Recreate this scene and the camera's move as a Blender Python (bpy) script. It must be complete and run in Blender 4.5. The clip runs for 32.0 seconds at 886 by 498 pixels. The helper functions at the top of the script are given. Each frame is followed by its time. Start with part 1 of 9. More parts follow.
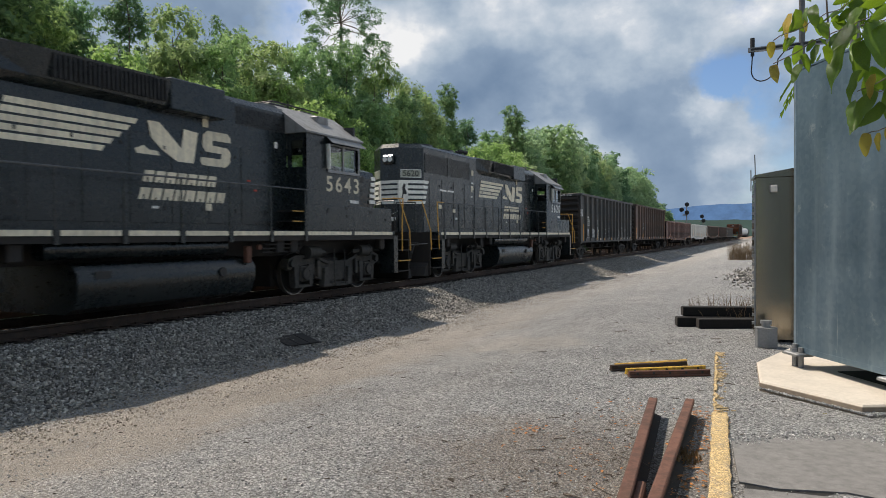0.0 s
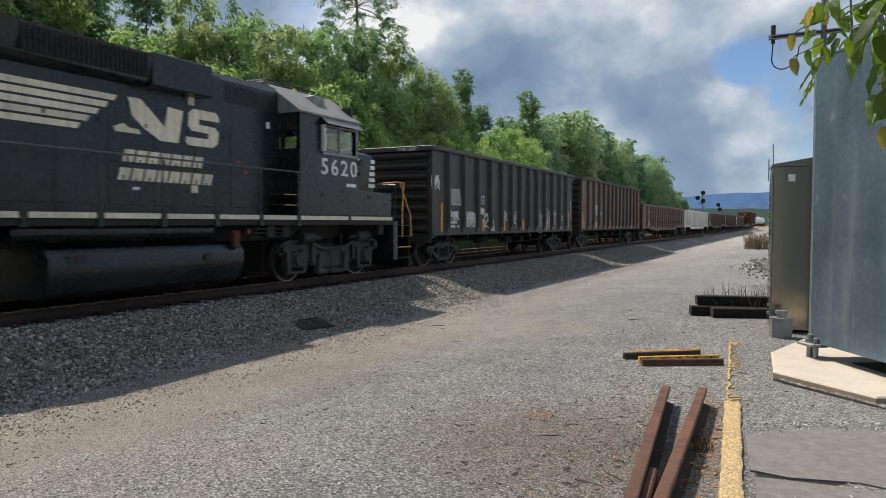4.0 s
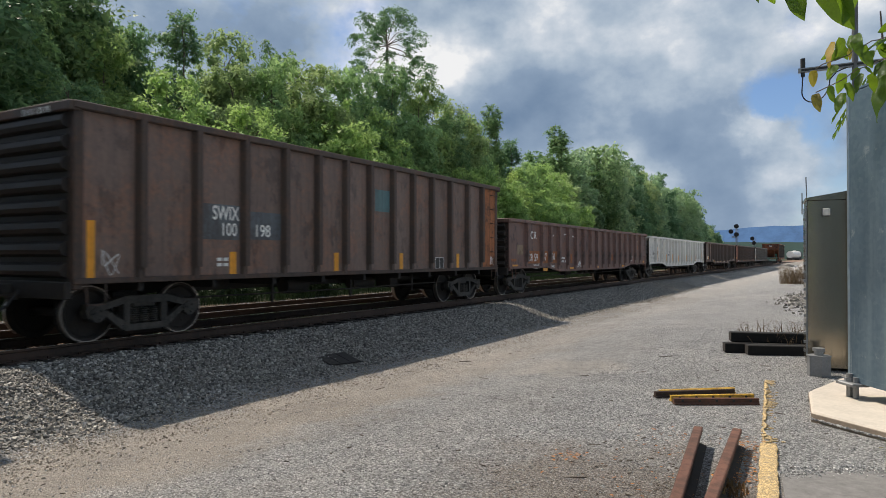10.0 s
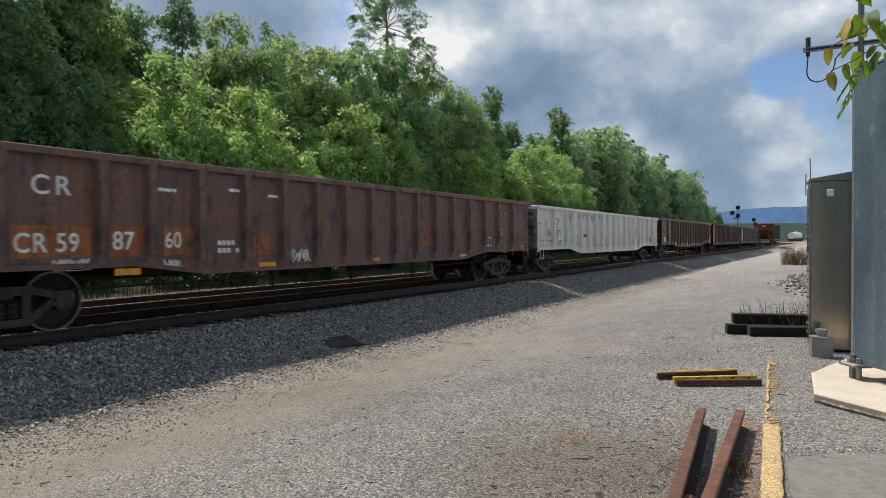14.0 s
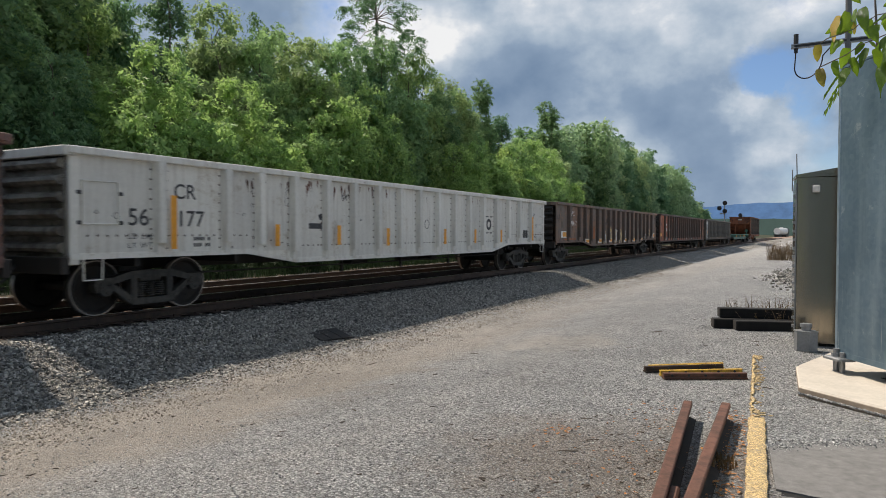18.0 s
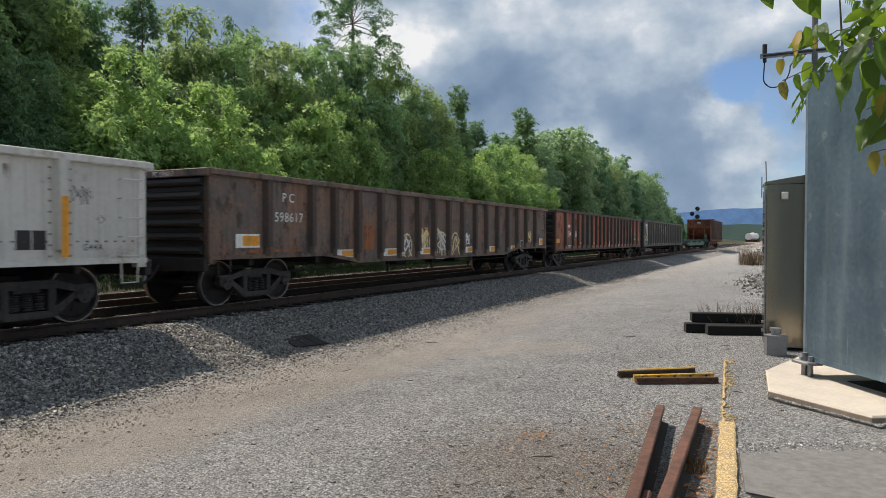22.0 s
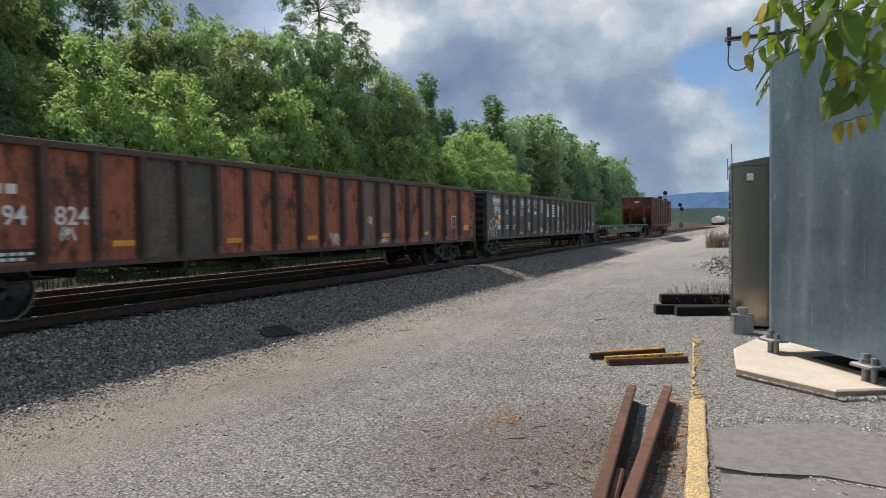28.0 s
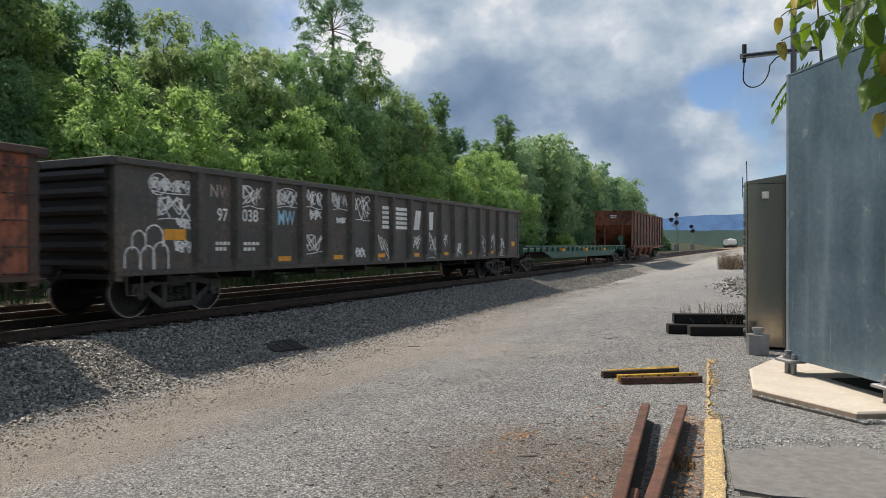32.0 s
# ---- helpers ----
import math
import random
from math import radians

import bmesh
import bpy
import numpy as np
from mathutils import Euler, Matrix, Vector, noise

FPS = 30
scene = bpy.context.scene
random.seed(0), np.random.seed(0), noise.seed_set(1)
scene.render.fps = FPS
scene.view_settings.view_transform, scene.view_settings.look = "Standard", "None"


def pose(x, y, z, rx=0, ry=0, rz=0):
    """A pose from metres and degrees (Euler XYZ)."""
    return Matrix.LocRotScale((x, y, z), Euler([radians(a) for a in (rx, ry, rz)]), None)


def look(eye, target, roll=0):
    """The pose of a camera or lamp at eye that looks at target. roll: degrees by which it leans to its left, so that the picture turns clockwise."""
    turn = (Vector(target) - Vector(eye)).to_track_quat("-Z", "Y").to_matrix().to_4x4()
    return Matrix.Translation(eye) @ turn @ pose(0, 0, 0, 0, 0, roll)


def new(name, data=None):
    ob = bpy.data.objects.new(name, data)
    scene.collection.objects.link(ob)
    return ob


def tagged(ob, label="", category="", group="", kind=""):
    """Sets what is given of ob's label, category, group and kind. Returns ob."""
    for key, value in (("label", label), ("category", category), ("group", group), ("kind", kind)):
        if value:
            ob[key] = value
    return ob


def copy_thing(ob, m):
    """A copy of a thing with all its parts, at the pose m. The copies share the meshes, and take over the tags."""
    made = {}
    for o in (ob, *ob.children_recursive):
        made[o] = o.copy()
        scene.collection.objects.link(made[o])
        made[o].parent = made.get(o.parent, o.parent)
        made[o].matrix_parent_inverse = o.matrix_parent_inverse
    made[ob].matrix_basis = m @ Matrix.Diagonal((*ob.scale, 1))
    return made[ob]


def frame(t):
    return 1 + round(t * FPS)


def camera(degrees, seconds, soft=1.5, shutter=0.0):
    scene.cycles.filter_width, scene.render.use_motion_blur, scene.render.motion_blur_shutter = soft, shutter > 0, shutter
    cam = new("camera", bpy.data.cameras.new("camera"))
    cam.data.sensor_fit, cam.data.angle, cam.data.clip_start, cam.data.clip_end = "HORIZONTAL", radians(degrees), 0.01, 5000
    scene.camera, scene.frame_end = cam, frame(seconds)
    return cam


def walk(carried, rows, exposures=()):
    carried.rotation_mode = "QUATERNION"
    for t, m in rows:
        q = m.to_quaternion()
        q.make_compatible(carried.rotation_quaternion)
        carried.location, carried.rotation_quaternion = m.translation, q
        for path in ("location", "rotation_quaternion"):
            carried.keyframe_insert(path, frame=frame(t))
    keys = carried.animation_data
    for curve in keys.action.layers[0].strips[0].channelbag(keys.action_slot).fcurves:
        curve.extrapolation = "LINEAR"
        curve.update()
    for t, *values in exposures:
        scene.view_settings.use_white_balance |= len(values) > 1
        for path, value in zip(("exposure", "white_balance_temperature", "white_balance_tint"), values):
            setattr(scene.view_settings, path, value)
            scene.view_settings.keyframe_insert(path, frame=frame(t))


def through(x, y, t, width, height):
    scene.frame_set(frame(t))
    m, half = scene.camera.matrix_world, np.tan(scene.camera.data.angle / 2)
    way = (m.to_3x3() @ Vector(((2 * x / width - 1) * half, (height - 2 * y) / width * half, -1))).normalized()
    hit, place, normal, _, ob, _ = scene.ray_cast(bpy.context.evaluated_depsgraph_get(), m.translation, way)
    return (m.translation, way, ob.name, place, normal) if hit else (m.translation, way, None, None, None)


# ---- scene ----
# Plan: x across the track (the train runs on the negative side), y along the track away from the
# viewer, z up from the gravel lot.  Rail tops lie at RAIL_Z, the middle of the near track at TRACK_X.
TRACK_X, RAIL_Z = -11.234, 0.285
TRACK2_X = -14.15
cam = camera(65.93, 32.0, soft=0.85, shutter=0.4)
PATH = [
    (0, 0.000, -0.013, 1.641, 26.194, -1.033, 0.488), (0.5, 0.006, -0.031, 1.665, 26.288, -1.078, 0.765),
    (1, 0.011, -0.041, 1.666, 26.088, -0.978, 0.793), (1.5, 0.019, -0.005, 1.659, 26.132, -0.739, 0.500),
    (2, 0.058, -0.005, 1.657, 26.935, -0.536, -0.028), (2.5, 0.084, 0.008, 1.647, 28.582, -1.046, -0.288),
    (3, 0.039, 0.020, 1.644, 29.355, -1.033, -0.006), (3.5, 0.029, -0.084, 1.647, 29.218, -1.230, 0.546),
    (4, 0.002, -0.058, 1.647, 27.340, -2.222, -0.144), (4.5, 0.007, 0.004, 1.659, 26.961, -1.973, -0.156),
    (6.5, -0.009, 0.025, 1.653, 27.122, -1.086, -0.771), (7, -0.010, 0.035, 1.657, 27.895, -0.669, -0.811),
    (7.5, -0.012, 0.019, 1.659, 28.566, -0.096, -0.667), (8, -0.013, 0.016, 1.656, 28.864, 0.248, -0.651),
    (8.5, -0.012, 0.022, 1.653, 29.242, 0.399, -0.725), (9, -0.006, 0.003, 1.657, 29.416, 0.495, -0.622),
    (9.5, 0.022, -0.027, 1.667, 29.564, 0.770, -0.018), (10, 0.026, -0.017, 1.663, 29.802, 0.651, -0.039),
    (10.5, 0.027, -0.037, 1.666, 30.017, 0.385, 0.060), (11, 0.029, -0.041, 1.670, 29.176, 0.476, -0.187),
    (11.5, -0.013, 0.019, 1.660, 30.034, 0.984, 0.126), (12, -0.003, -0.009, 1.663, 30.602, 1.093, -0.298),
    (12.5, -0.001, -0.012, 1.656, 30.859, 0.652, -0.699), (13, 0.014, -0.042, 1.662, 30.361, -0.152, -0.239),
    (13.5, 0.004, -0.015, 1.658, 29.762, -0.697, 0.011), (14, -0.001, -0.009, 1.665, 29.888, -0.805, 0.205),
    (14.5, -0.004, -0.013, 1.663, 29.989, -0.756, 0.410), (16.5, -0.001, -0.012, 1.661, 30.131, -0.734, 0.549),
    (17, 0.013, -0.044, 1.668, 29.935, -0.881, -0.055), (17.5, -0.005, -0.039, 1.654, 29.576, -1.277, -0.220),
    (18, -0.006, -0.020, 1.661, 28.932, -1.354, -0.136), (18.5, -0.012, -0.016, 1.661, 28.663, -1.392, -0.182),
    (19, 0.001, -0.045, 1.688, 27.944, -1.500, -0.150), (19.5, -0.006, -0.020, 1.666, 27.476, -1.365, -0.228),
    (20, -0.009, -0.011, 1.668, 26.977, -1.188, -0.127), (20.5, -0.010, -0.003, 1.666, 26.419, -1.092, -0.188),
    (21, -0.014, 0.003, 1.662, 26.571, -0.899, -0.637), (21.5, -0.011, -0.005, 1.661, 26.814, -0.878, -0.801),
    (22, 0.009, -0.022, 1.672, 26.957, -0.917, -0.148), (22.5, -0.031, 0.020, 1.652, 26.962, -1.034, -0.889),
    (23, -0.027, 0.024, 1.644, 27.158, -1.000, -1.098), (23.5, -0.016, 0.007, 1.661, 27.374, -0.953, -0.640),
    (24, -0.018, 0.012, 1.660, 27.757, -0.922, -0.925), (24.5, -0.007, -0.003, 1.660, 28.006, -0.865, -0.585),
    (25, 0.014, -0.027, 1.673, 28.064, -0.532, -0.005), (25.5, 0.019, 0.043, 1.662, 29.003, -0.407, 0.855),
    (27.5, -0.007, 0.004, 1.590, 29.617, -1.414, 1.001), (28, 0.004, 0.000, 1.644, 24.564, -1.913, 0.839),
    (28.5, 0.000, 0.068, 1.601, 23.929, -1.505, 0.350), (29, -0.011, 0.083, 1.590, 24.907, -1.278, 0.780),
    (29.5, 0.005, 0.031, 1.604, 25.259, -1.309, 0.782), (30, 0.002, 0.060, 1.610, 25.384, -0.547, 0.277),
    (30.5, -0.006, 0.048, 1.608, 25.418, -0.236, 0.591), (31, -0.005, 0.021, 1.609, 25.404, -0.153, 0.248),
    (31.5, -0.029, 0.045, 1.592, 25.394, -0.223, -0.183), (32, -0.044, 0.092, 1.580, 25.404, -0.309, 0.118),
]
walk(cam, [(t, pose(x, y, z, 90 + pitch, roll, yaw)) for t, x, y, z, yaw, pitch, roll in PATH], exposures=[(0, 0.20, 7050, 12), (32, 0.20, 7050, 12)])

# ---- light ----
SUN_WAY = Vector((0.64, -0.18, -1.0)).normalized()
sun = new("sun", bpy.data.lights.new("sun", "SUN"))
sun.data.energy, sun.data.angle, sun.data.color = 4.5, radians(0.55), (1.0, 0.945, 0.85)
sun.matrix_world = look((-40, 25, 45), Vector((-40, 25, 45)) + SUN_WAY)


def node(tree, kind, **values):
    n = tree.nodes.new(kind)
    for key, value in values.items():
        if key in n.inputs:
            n.inputs[key].default_value = value
    return n


def make_world():
    world = bpy.data.worlds.new("cloudy_sky")
    scene.world = world
    world.use_nodes = True
    nt = world.node_tree
    nt.nodes.clear()
    out = nt.nodes.new("ShaderNodeOutputWorld")
    bg = node(nt, "ShaderNodeBackground", Strength=1.0)
    sky = nt.nodes.new("ShaderNodeTexSky")
    sky.sky_type, sky.sun_disc = "NISHITA", False
    sky.sun_elevation, sky.sun_rotation = radians(56.4), radians(-74.3)
    sky.air_density, sky.dust_density, sky.ozone_density = 1.0, 0.4, 1.6
    dim = node(nt, "ShaderNodeVectorMath")
    dim.operation = "MULTIPLY"
    dim.inputs[1].default_value = (0.070, 0.085, 0.106)
    nt.links.new(sky.outputs[0], dim.inputs[0])
    coord = nt.nodes.new("ShaderNodeTexCoord")
    move = nt.nodes.new("ShaderNodeMapping")
    move.inputs["Location"].default_value = (1.35, 2.1, 0.55)
    move.inputs["Scale"].default_value = (1.0, 1.0, 1.35)
    nt.links.new(coord.outputs["Generated"], move.inputs[0])
    big = node(nt, "ShaderNodeTexNoise", Scale=3.2, Detail=10.0, Roughness=0.55, Distortion=0.0)
    soft = node(nt, "ShaderNodeTexNoise", Scale=4.6, Detail=10.0, Roughness=0.53, Distortion=0.0)
    for n in (big, soft):
        nt.links.new(move.outputs[0], n.inputs["Vector"])
    # the heaped clouds over the lot: bright heads, grey bellies
    wisp = node(nt, "ShaderNodeTexNoise", Scale=7.0, Detail=8.0, Roughness=0.6)
    nt.links.new(coord.outputs["Generated"], wisp.inputs["Vector"])
    ragged = nt.nodes.new("ShaderNodeVectorMath")
    ragged.operation = "MULTIPLY_ADD"
    ragged.inputs[1].default_value = (0.17, 0.17, 0.17)
    nt.links.new(wisp.outputs["Color"], ragged.inputs[0])
    nt.links.new(coord.outputs["Generated"], ragged.inputs[2])

    def heaped(source, heads):
        for (x, y, z), size, depth in heads:
            far = nt.nodes.new("ShaderNodeVectorMath")
            far.operation = "DISTANCE"
            far.inputs[1].default_value = (x + 0.085, y + 0.085, z + 0.085)
            nt.links.new(ragged.outputs[0], far.inputs[0])
            near = nt.nodes.new("ShaderNodeMapRange")
            near.interpolation_type = "SMOOTHSTEP"
            near.inputs["From Min"].default_value, near.inputs["From Max"].default_value = size * 1.25, size * 0.25
            near.inputs["To Max"].default_value = depth
            nt.links.new(far.outputs["Value"], near.inputs["Value"])
            add = nt.nodes.new("ShaderNodeMath")
            nt.links.new(source, add.inputs[0])
            nt.links.new(near.outputs[0], add.inputs[1])
            source = add.outputs[0]
        return source

    shade = heaped(soft.outputs[0], (
        ((-0.601, 0.732, 0.322), 0.120, -0.05),
        ((-0.468, 0.813, 0.347), 0.160, -0.07),
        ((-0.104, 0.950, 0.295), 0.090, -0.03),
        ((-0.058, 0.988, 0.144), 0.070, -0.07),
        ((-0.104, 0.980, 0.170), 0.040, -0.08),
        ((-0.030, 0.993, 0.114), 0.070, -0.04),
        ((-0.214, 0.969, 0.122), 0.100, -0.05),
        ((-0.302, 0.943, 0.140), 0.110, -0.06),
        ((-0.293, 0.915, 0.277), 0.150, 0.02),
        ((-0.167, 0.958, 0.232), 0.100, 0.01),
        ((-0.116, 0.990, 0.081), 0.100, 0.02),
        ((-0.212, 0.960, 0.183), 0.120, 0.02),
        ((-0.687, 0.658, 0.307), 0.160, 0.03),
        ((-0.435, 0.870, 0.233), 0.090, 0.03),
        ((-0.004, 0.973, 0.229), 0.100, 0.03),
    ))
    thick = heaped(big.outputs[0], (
        ((-0.047, 0.971, 0.234), 0.085, -0.12),
        ((-0.077, 0.976, 0.202), 0.055, -0.15),
        ((-0.011, 0.985, 0.172), 0.055, -0.15),
        ((-0.749, 0.571, 0.336), 0.300, 0.12),
        ((-0.238, 0.970, 0.052), 0.280, 0.10),
        ((-0.339, 0.907, 0.250), 0.220, 0.08),
    ))
    cover = nt.nodes.new("ShaderNodeValToRGB")
    cover.color_ramp.elements[0].position, cover.color_ramp.elements[1].position = 0.37, 0.49
    nt.links.new(thick, cover.inputs[0])
    tone = nt.nodes.new("ShaderNodeValToRGB")
    r = tone.color_ramp
    r.elements[0].position, r.elements[0].color = 0.37, (0.90, 0.96, 1.03, 1)
    r.elements[1].position, r.elements[1].color = 0.74, (0.16, 0.26, 0.42, 1)
    for place, colour in ((0.42, (0.61, 0.71, 0.84, 1)), (0.48, (0.43, 0.55, 0.70, 1)), (0.57, (0.265, 0.38, 0.55, 1))):
        r.elements.new(place).color = colour
    nt.links.new(shade, tone.inputs[0])
    # clouds away from the sun are lit on the side that faces the lot, those below the sun are seen from their dark side
    facing = nt.nodes.new("ShaderNodeVectorMath")
    facing.operation = "DOT_PRODUCT"
    facing.inputs[1].default_value = (0.59, -0.18, -1.0)
    nt.links.new(coord.outputs["Generated"], facing.inputs[0])
    lit = nt.nodes.new("ShaderNodeMapRange")
    lit.inputs["From Min"].default_value, lit.inputs["From Max"].default_value = -0.9, 0.9
    lit.inputs["To Min"].default_value, lit.inputs["To Max"].default_value = 0.80, 0.86
    nt.links.new(facing.outputs["Value"], lit.inputs["Value"])
    bright = nt.nodes.new("ShaderNodeVectorMath")
    bright.operation = "SCALE"
    nt.links.new(tone.outputs[0], bright.inputs[0])
    nt.links.new(lit.outputs[0], bright.inputs["Scale"])
    mix = nt.nodes.new("ShaderNodeMix")
    mix.data_type = "RGBA"
    nt.links.new(cover.outputs[0], mix.inputs[0])
    nt.links.new(dim.outputs[0], mix.inputs[6])
    nt.links.new(bright.outputs[0], mix.inputs[7])
    nt.links.new(mix.outputs[2], bg.inputs[0])
    nt.links.new(bg.outputs[0], out.inputs[0])


make_world()


# ---- materials ----
def base_material(name):
    m = bpy.data.materials.new(name)
    m.use_nodes = True
    nt = m.node_tree
    return m, nt, nt.nodes["Principled BSDF"]


def ramp(nt, source, stops):
    r = nt.nodes.new("ShaderNodeValToRGB")
    e = r.color_ramp.elements
    e[0].position, e[0].color = stops[0][0], (*stops[0][1], 1)
    e[1].position, e[1].color = stops[-1][0], (*stops[-1][1], 1)
    for p, c in stops[1:-1]:
        e.new(p).color = (*c, 1)
    nt.links.new(source, r.inputs[0])
    return r.outputs[0]


def grey(v):
    return (v, v, v)


def coords(nt, scale=(1, 1, 1), where="Object"):
    c = nt.nodes.new("ShaderNodeTexCoord")
    m = nt.nodes.new("ShaderNodeMapping")
    m.inputs["Scale"].default_value = scale
    nt.links.new(c.outputs[where], m.inputs[0])
    return m.outputs[0]


def noise_out(nt, vector, scale, detail=4.0, rough=0.55):
    n = node(nt, "ShaderNodeTexNoise", Scale=scale, Detail=detail, Roughness=rough)
    nt.links.new(vector, n.inputs["Vector"])
    return n.outputs[0]


def blend(nt, factor, a, b, mode="MIX"):
    m = nt.nodes.new("ShaderNodeMix")
    m.data_type, m.blend_type = "RGBA", mode
    for value, slot in ((factor, 0), (a, 6), (b, 7)):
        if isinstance(value, (int, float)):
            m.inputs[slot].default_value = value
        elif isinstance(value, tuple):
            m.inputs[slot].default_value = (*value, 1)
        else:
            nt.links.new(value, m.inputs[slot])
    return m.outputs[2]


def add_bump(nt, bsdf, height, strength, distance=0.01):
    b = node(nt, "ShaderNodeBump", Strength=strength, Distance=distance)
    nt.links.new(height, b.inputs["Height"])
    nt.links.new(b.outputs[0], bsdf.inputs["Normal"])


def painted(name, paint, worn, patch=0.62, rough=0.55, metal=0.0, streak=0.35, grime=(0.02, 0.018, 0.016), grime_at=0.55, fine=14.0, scuff=0.0, runs=None):
    """Weathered paint: two scales of patches of the worn colour, vertical streaks and a film of dirt."""
    m, nt, bsdf = base_material(name)
    v = coords(nt)
    big = noise_out(nt, v, 1.1, 8.0, 0.7)
    small = noise_out(nt, v, fine, 6.0, 0.65)
    run = noise_out(nt, coords(nt, (11.0, 11.0, 0.5)), 1.0, 7.0, 0.68)
    worn_mask = ramp(nt, blend(nt, 0.4, big, small), [(patch - 0.075, grey(0)), (patch + 0.03, grey(1))])
    col = blend(nt, worn_mask, paint, worn)
    dirt = ramp(nt, run, [(grime_at - 0.09, grey(0)), (grime_at + 0.10, grey(streak))])
    col = blend(nt, dirt, col, grime)
    if runs:
        # thin rust runs below the upper edges and round the rivets
        drip = noise_out(nt, coords(nt, (9.0, 9.0, 0.9)), 1.0, 9.0, 0.72)
        chips = noise_out(nt, v, 4.2, 9.0, 0.75)
        col = blend(nt, ramp(nt, drip, [(0.64, grey(0)), (0.70, grey(0.6))]), col, runs)
        col = blend(nt, ramp(nt, chips, [(0.66, grey(0)), (0.69, grey(0.8))]), col, runs)
    if scuff:
        # sooty scuffs and scraped blotches
        rub = noise_out(nt, coords(nt, (1.0, 1.0, 0.55)), 2.1, 10.0, 0.74)
        col = blend(nt, ramp(nt, rub, [(0.53, grey(0)), (0.60, grey(scuff))]), col, tuple(c * 0.4 for c in grime))
        pale = noise_out(nt, coords(nt, (1.3, 1.3, 0.8)), 5.0, 9.0, 0.76)
        col = blend(nt, ramp(nt, pale, [(0.60, grey(0)), (0.66, grey(scuff * 0.45))]), col, tuple(min(1.0, c * 1.9 + 0.03) for c in paint))
    col = blend(nt, 0.2 if runs else 0.4, col, ramp(nt, small, [(0.33, grey(0.45)), (0.62, grey(1.0))]), "MULTIPLY")
    info = nt.nodes.new("ShaderNodeObjectInfo")
    col = blend(nt, 1.0, col, ramp(nt, info.outputs["Random"], [(0.0, grey(0.80)), (1.0, grey(1.0))]), "MULTIPLY")
    nt.links.new(col, bsdf.inputs["Base Color"])
    bsdf.inputs["Metallic"].default_value = metal
    nt.links.new(ramp(nt, blend(nt, 0.5, big, small), [(0.3, grey(max(0.05, rough - 0.12))), (0.7, grey(min(1, rough + 0.2)))]), bsdf.inputs["Roughness"])
    add_bump(nt, bsdf, small, 0.25, 0.004)
    return m


def plain(name, colour, rough=0.6, metal=0.0, vary=0.25, scale=30.0, bump=0.15):
    m, nt, bsdf = base_material(name)
    v = coords(nt)
    n = noise_out(nt, v, scale, 5.0, 0.6)
    b = noise_out(nt, v, scale * 0.12, 3.0)
    lo = tuple(c * (1 - vary) for c in colour)
    hi = tuple(min(1, c * (1 + vary)) for c in colour)
    col = blend(nt, 0.5, ramp(nt, n, [(0.3, lo), (0.7, hi)]), ramp(nt, b, [(0.3, hi), (0.7, lo)]))
    nt.links.new(col, bsdf.inputs["Base Color"])
    bsdf.inputs["Roughness"].default_value, bsdf.inputs["Metallic"].default_value = rough, metal
    if bump:
        add_bump(nt, bsdf, n, bump, 0.003)
    return m


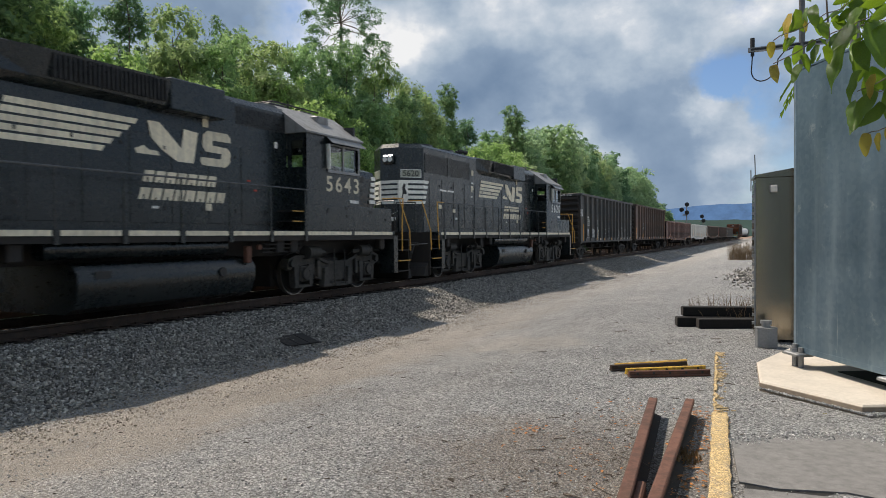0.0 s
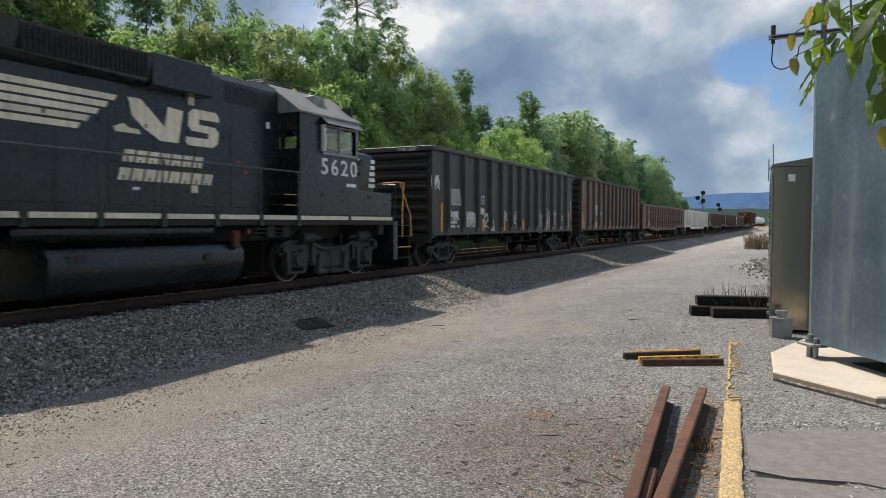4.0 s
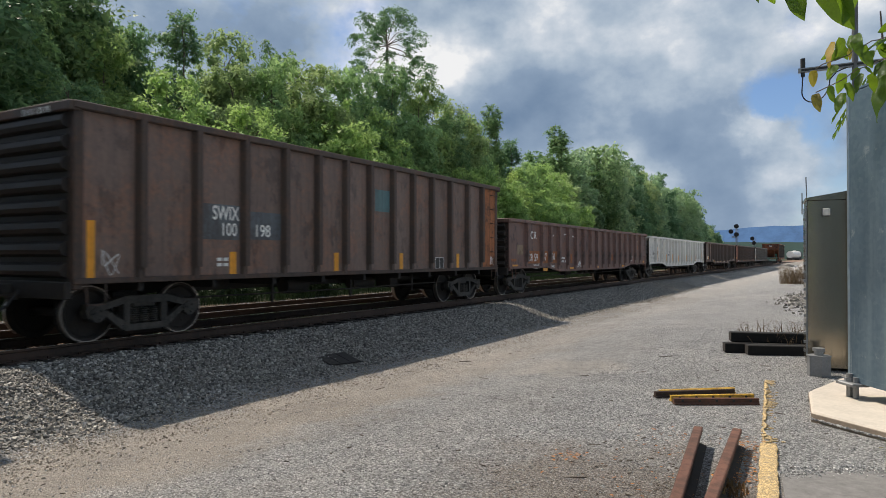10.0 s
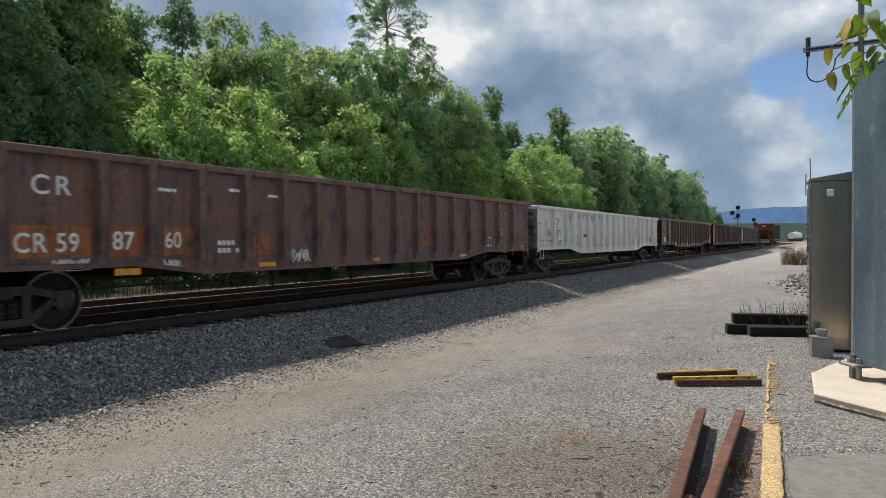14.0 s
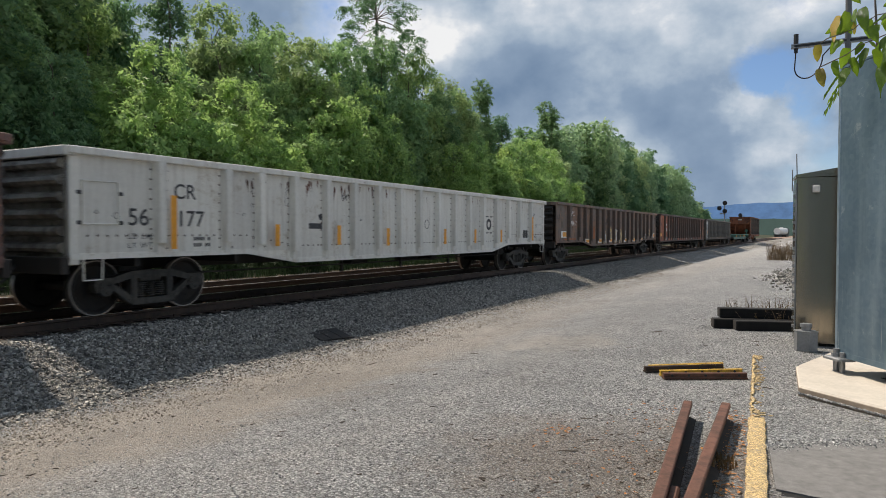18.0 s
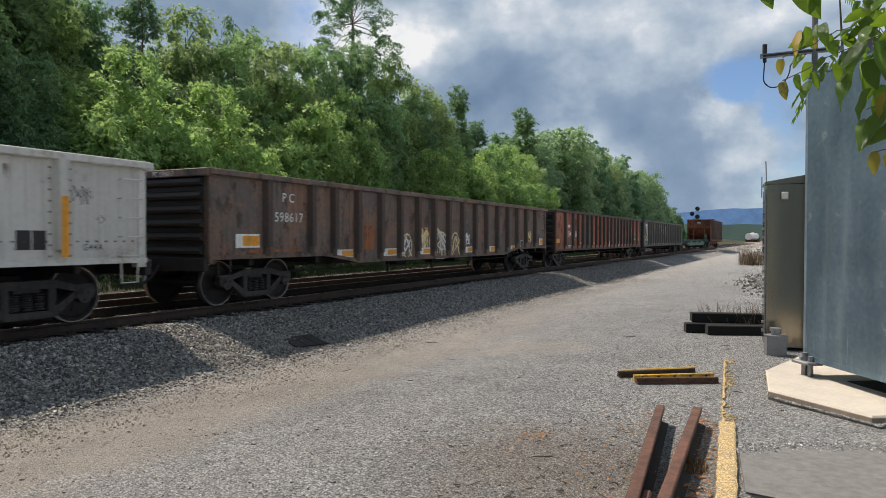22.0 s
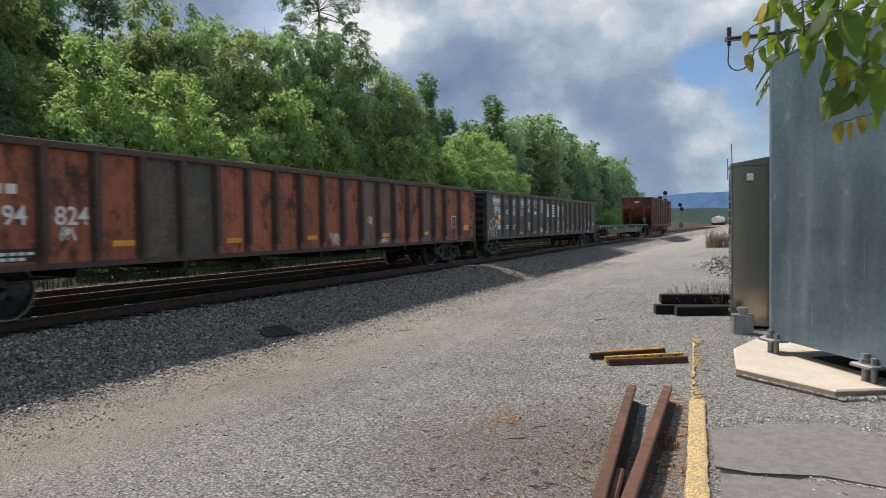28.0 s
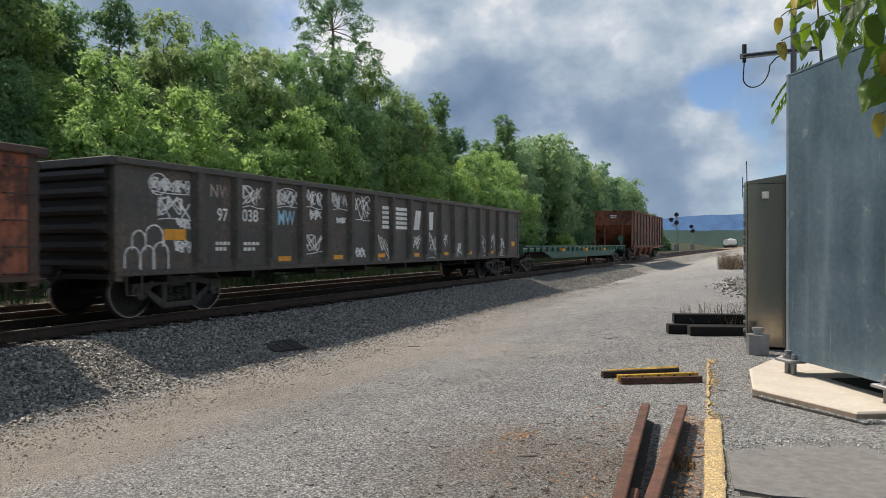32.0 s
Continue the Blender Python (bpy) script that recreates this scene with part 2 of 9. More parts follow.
def ground_material():
    """Crushed grey stone with a tan dirt strip along the foot of the ballast and browner patches."""
    m, nt, bsdf = base_material("gravel_ground")
    v = coords(nt)
    cell = node(nt, "ShaderNodeTexVoronoi", Scale=52.0)
    nt.links.new(v, cell.inputs["Vector"])
    cell2 = node(nt, "ShaderNodeTexVoronoi", Scale=125.0)
    nt.links.new(v, cell2.inputs["Vector"])
    fine = noise_out(nt, v, 60.0, 6.0, 0.7)
    mid = noise_out(nt, v, 1.3, 6.0, 0.6)
    wide = noise_out(nt, v, 0.22, 5.0, 0.55)
    hue = nt.nodes.new("ShaderNodeSeparateColor")
    nt.links.new(cell.outputs["Color"], hue.inputs[0])
    hue2 = nt.nodes.new("ShaderNodeSeparateColor")
    nt.links.new(cell2.outputs["Color"], hue2.inputs[0])
    stones = ramp(nt, hue.outputs[0], [(0.0, (0.12, 0.117, 0.113)), (0.25, (0.40, 0.40, 0.40)), (0.6, (0.66, 0.66, 0.658)), (0.85, (0.96, 0.955, 0.94)), (1.0, (1.0, 0.98, 0.95))])
    crumbs = ramp(nt, hue2.outputs[0], [(0.0, (0.24, 0.238, 0.235)), (0.6, (0.60, 0.595, 0.585)), (1.0, (0.80, 0.79, 0.77))])
    col = blend(nt, 0.35, stones, crumbs)
    # gaps between the stones darkened in the colour, like small shadows
    col = blend(nt, 0.7, col, ramp(nt, cell.outputs["Distance"], [(0.25, grey(1.0)), (0.70, grey(0.25))]), "MULTIPLY")
    col = blend(nt, 0.7, col, ramp(nt, fine, [(0.35, grey(0.55)), (0.65, grey(1.0))]), "MULTIPLY")
    # tan fines in long strips beside the track
    sep = nt.nodes.new("ShaderNodeSeparateXYZ")
    nt.links.new(v, sep.inputs[0])
    wob = nt.nodes.new("ShaderNodeMath")
    wob.operation = "MULTIPLY_ADD"
    wob.inputs[1].default_value = 2.4
    nt.links.new(mid, wob.inputs[0])
    nt.links.new(sep.outputs[0], wob.inputs[2])
    rng = nt.nodes.new("ShaderNodeMapRange")
    rng.inputs["From Min"].default_value, rng.inputs["From Max"].default_value = -6.6, 1.5
    nt.links.new(wob.outputs[0], rng.inputs["Value"])
    strip = ramp(nt, rng.outputs[0], [(0.05, grey(0.0)), (0.14, grey(0.80)), (0.31, grey(0.85)), (0.40, grey(0.12)), (0.47, grey(0.05)), (0.55, grey(0.14)), (0.64, grey(0.0))])
    tan = ramp(nt, fine, [(0.35, (0.33, 0.285, 0.24)), (0.65, (0.60, 0.525, 0.445))])
    # the strip fades into the lot farther along
    along = nt.nodes.new("ShaderNodeMapRange")
    along.inputs["From Min"].default_value, along.inputs["From Max"].default_value = 7.0, 20.0
    along.inputs["To Min"].default_value, along.inputs["To Max"].default_value = 0.90, 0.25
    nt.links.new(sep.outputs[1], along.inputs["Value"])
    tan = blend(nt, 0.75, tan, ramp(nt, hue2.outputs[0], [(0.0, grey(0.35)), (0.5, grey(0.85)), (1.0, grey(1.35))]), "MULTIPLY")
    col = blend(nt, blend(nt, 1.0, strip, along.outputs[0], "MULTIPLY"), col, tan)
    # darker crushed stone of the ballast slope
    slope = nt.nodes.new("ShaderNodeMapRange")
    slope.inputs["From Min"].default_value, slope.inputs["From Max"].default_value = -6.0, -6.7
    slope.inputs["To Max"].default_value = 1.0
    nt.links.new(wob.outputs[0], slope.inputs["Value"])
    col = blend(nt, slope.outputs[0], col, ramp(nt, hue.outputs[0], [(0.0, (0.05, 0.045, 0.039)), (0.6, (0.24, 0.225, 0.20)), (1.0, (0.58, 0.545, 0.49))]))
    # rust brown dust between the tracks
    bed = nt.nodes.new("ShaderNodeMapRange")
    bed.inputs["From Min"].default_value, bed.inputs["From Max"].default_value = -10.2, -11.0
    nt.links.new(sep.outputs[0], bed.inputs["Value"])
    col = blend(nt, bed.outputs[0], col, ramp(nt, fine, [(0.35, (0.13, 0.085, 0.062)), (0.65, (0.36, 0.24, 0.175))]))
    # soil and leaf litter under the wood, darkened to stand for the trees' shade
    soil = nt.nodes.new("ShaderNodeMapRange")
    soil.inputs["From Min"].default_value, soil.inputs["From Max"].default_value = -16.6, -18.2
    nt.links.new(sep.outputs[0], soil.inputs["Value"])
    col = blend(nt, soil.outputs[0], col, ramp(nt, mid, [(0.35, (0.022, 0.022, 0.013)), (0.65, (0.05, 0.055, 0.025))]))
    brown = ramp(nt, blend(nt, 0.4, wide, mid), [(0.50, grey(0)), (0.62, grey(0.16))])
    far_side = nt.nodes.new("ShaderNodeMapRange")
    far_side.inputs["From Min"].default_value, far_side.inputs["From Max"].default_value = -10.0, -7.0
    nt.links.new(sep.outputs[0], far_side.inputs["Value"])
    col = blend(nt, blend(nt, 1.0, brown, far_side.outputs[0], "MULTIPLY"), col, ramp(nt, fine, [(0.35, (0.16, 0.13, 0.105)), (0.65, (0.38, 0.32, 0.26))]))
    # a pale scraped patch in the middle of the lot
    bare = nt.nodes.new("ShaderNodeVectorMath")
    bare.operation = "DISTANCE"
    bare.inputs[1].default_value = (-3.0, 8.3, 0.0)
    squash = nt.nodes.new("ShaderNodeVectorMath")
    squash.operation = "MULTIPLY"
    squash.inputs[1].default_value = (0.8, 0.8, 0.0)
    nt.links.new(v, squash.inputs[0])
    nt.links.new(squash.outputs[0], bare.inputs[0])
    frayed = nt.nodes.new("ShaderNodeMath")
    frayed.operation = "MULTIPLY_ADD"
    frayed.inputs[1].default_value = -1.6
    nt.links.new(mid, frayed.inputs[0])
    nt.links.new(bare.outputs["Value"], frayed.inputs[2])
    scraped = nt.nodes.new("ShaderNodeMapRange")
    scraped.inputs["From Min"].default_value, scraped.inputs["From Max"].default_value = 0.1, -0.35
    scraped.inputs["To Max"].default_value = 0.5
    nt.links.new(frayed.outputs[0], scraped.inputs["Value"])
    col = blend(nt, scraped.outputs[0], col, ramp(nt, fine, [(0.35, (0.30, 0.27, 0.235)), (0.65, (0.56, 0.51, 0.45))]))
    # dark earth with leaf crumbs round the loose rails
    spot = nt.nodes.new("ShaderNodeVectorMath")
    spot.operation = "DISTANCE"
    spot.inputs[1].default_value = (-1.35, 4.75, 0.0)
    nt.links.new(v, spot.inputs[0])
    ring = nt.nodes.new("ShaderNodeMath")
    ring.operation = "MULTIPLY_ADD"
    ring.inputs[1].default_value = -2.6
    nt.links.new(mid, ring.inputs[0])
    nt.links.new(spot.outputs["Value"], ring.inputs[2])
    earth = nt.nodes.new("ShaderNodeMapRange")
    earth.inputs["From Min"].default_value, earth.inputs["From Max"].default_value = 0.35, -0.7
    earth.inputs["To Max"].default_value = 0.62
    nt.links.new(ring.outputs[0], earth.inputs["Value"])
    col = blend(nt, earth.outputs[0], col, ramp(nt, blend(nt, 0.5, fine, hue2.outputs[0]), [(0.35, (0.075, 0.056, 0.042)), (0.6, (0.26, 0.205, 0.16)), (0.8, (0.52, 0.46, 0.39))]))
    col = blend(nt, 1.0, col, ramp(nt, blend(nt, 0.5, wide, mid), [(0.36, grey(0.90)), (0.62, grey(1.28))]), "MULTIPLY")
    nt.links.new(col, bsdf.inputs["Base Color"])
    bsdf.inputs["Roughness"].default_value = 0.9
    bsdf.inputs["Specular IOR Level"].default_value = 0.25
    h = blend(nt, 0.5, cell.outputs["Distance"], cell2.outputs["Distance"])
    add_bump(nt, bsdf, h, 1.0, 0.05)
    return m


def speckled(name, paint, pits):
    """Coarse concrete with paint left on its grains and bare pits between."""
    m, nt, bsdf = base_material(name)
    v = coords(nt)
    grain = node(nt, "ShaderNodeTexVoronoi", Scale=120.0)
    nt.links.new(v, grain.inputs["Vector"])
    hue = nt.nodes.new("ShaderNodeSeparateColor")
    nt.links.new(grain.outputs["Color"], hue.inputs[0])
    col = ramp(nt, hue.outputs[0], [(0.0, pits), (0.3, tuple(0.75 * c for c in paint)), (0.65, paint), (1.0, tuple(min(1, 1.45 * c + 0.06) for c in paint))])
    worn = noise_out(nt, v, 9.0, 6.0, 0.7)
    col = blend(nt, ramp(nt, worn, [(0.50, grey(0)), (0.64, grey(0.65))]), col, ramp(nt, hue.outputs[1], [(0.0, pits), (1.0, (0.42, 0.36, 0.28))]))
    nt.links.new(col, bsdf.inputs["Base Color"])
    bsdf.inputs["Roughness"].default_value = 0.92
    add_bump(nt, bsdf, grain.outputs["Distance"], 0.7, 0.01)
    return m


def stone_material(name, lo, hi):
    m, nt, bsdf = base_material(name)
    g = nt.nodes.new("ShaderNodeNewGeometry")
    n = noise_out(nt, coords(nt), 45.0, 4.0)
    col = ramp(nt, g.outputs["Random Per Island"], [(0.0, lo), (0.75, tuple((a + b) / 2 for a, b in zip(lo, hi))), (1.0, hi)])
    col = blend(nt, 0.4, col, ramp(nt, n, [(0.3, grey(0.5)), (0.7, grey(1.0))]), "MULTIPLY")
    nt.links.new(col, bsdf.inputs["Base Color"])
    bsdf.inputs["Roughness"].default_value = 0.85
    return m


def leaf_material(name, dark, light, through=0.35, glow=(0.40, 0.56, 0.13)):
    """Leaves of two tones, each its own; light comes through them."""
    m, nt, bsdf = base_material(name)
    near = name.startswith(("broad", "yellowing"))
    info = nt.nodes.new("ShaderNodeObjectInfo")
    if near:
        own, n = info.outputs["Random"], noise_out(nt, coords(nt), 28.0, 4.0)
    else:
        own, n = nt.nodes.new("ShaderNodeNewGeometry").outputs["Random Per Island"], noise_out(nt, coords(nt), 0.38, 3.0)
    col = ramp(nt, blend(nt, 0.5, own, n), [(0.2, dark), (0.8, light)])
    if not near:
        # no two trees are of quite the same green
        col = blend(nt, 1.0, col, ramp(nt, info.outputs["Random"], [(0.0, (0.80, 0.90, 0.95)), (0.5, (0.95, 1.0, 0.95)), (1.0, (1.12, 1.02, 0.80))]), "MULTIPLY")
    nt.links.new(col, bsdf.inputs["Base Color"])
    bsdf.inputs["Roughness"].default_value = 0.24 if near else 0.5
    bsdf.inputs["Specular IOR Level"].default_value = 0.75 if near else 0.12
    if near:
        add_bump(nt, bsdf, noise_out(nt, coords(nt), 70.0, 3.0), 0.5, 0.006)
    tr = nt.nodes.new("ShaderNodeBsdfTranslucent")
    nt.links.new(blend(nt, 0.4, col, glow) if name != "dry_brown_weeds" else col, tr.inputs[0])
    mix = nt.nodes.new("ShaderNodeMixShader")
    mix.inputs[0].default_value = through
    nt.links.new(bsdf.outputs[0], mix.inputs[1])
    nt.links.new(tr.outputs[0], mix.inputs[2])
    nt.links.new(mix.outputs[0], nt.nodes["Material Output"].inputs[0])
    return m


def glass_material(name, tint=(0.6, 0.68, 0.66)):
    m, nt, bsdf = base_material(name)
    bsdf.inputs["Base Color"].default_value = (*tint, 1)
    bsdf.inputs["Roughness"].default_value = 0.02
    bsdf.inputs["Transmission Weight"].default_value = 1.0
    bsdf.inputs["IOR"].default_value = 1.45
    return m


def galvanised():
    m, nt, bsdf = base_material("galvanised_steel")
    v = coords(nt)
    cell = node(nt, "ShaderNodeTexVoronoi", Scale=22.0)
    nt.links.new(v, cell.inputs["Vector"])
    run = noise_out(nt, coords(nt, (2.6, 2.6, 0.35)), 1.0, 5.0, 0.5)
    big = noise_out(nt, v, 1.1, 5.0, 0.6)
    col = blend(nt, 0.3, ramp(nt, big, [(0.3, (0.14, 0.235, 0.315)), (0.7, (0.235, 0.34, 0.42))]), ramp(nt, cell.outputs["Color"], [(0.0, (0.17, 0.25, 0.32)), (1.0, (0.36, 0.45, 0.52))]))
    col = blend(nt, ramp(nt, run, [(0.57, grey(0)), (0.80, grey(0.3))]), col, (0.50, 0.58, 0.62))
    nt.links.new(col, bsdf.inputs["Base Color"])
    bsdf.inputs["Metallic"].default_value = 0.85
    blot = noise_out(nt, v, 4.5, 9.0, 0.72)
    col = blend(nt, ramp(nt, blot, [(0.60, grey(0)), (0.70, grey(0.7))]), col, (0.62, 0.68, 0.70))
    # rain streaks and pale smears
    rain = noise_out(nt, coords(nt, (4.5, 4.5, 0.30)), 1.0, 7.0, 0.6)
    col = blend(nt, ramp(nt, rain, [(0.52, grey(0)), (0.70, grey(0.26))]), col, (0.48, 0.60, 0.68))
    col = blend(nt, ramp(nt, rain, [(0.32, grey(0.22)), (0.46, grey(0))]), col, (0.10, 0.16, 0.21))
    drips = noise_out(nt, coords(nt, (30.0, 30.0, 0.6)), 1.0, 5.0, 0.6)
    col = blend(nt, ramp(nt, drips, [(0.66, grey(0)), (0.72, grey(0.55))]), col, (0.70, 0.75, 0.76))
    nt.links.new(col, bsdf.inputs["Base Color"])
    nt.links.new(ramp(nt, blend(nt, 0.5, run, big), [(0.3, grey(0.34)), (0.7, grey(0.55))]), bsdf.inputs["Roughness"])
    add_bump(nt, bsdf, big, 0.12, 0.02)
    return m


def brushed(name, colour, rough):
    m, nt, bsdf = base_material(name)
    n = noise_out(nt, coords(nt, (60, 60, 1.5)), 1.0, 4.0)
    b = noise_out(nt, coords(nt), 1.5, 4.0)
    nt.links.new(blend(nt, 0.3, colour, ramp(nt, b, [(0.3, tuple(c * 0.7 for c in colour)), (0.7, colour)])), bsdf.inputs["Base Color"])
    bsdf.inputs["Metallic"].default_value = 0.9
    nt.links.new(ramp(nt, n, [(0.3, grey(rough - 0.06)), (0.7, grey(rough + 0.1))]), bsdf.inputs["Roughness"])
    return m


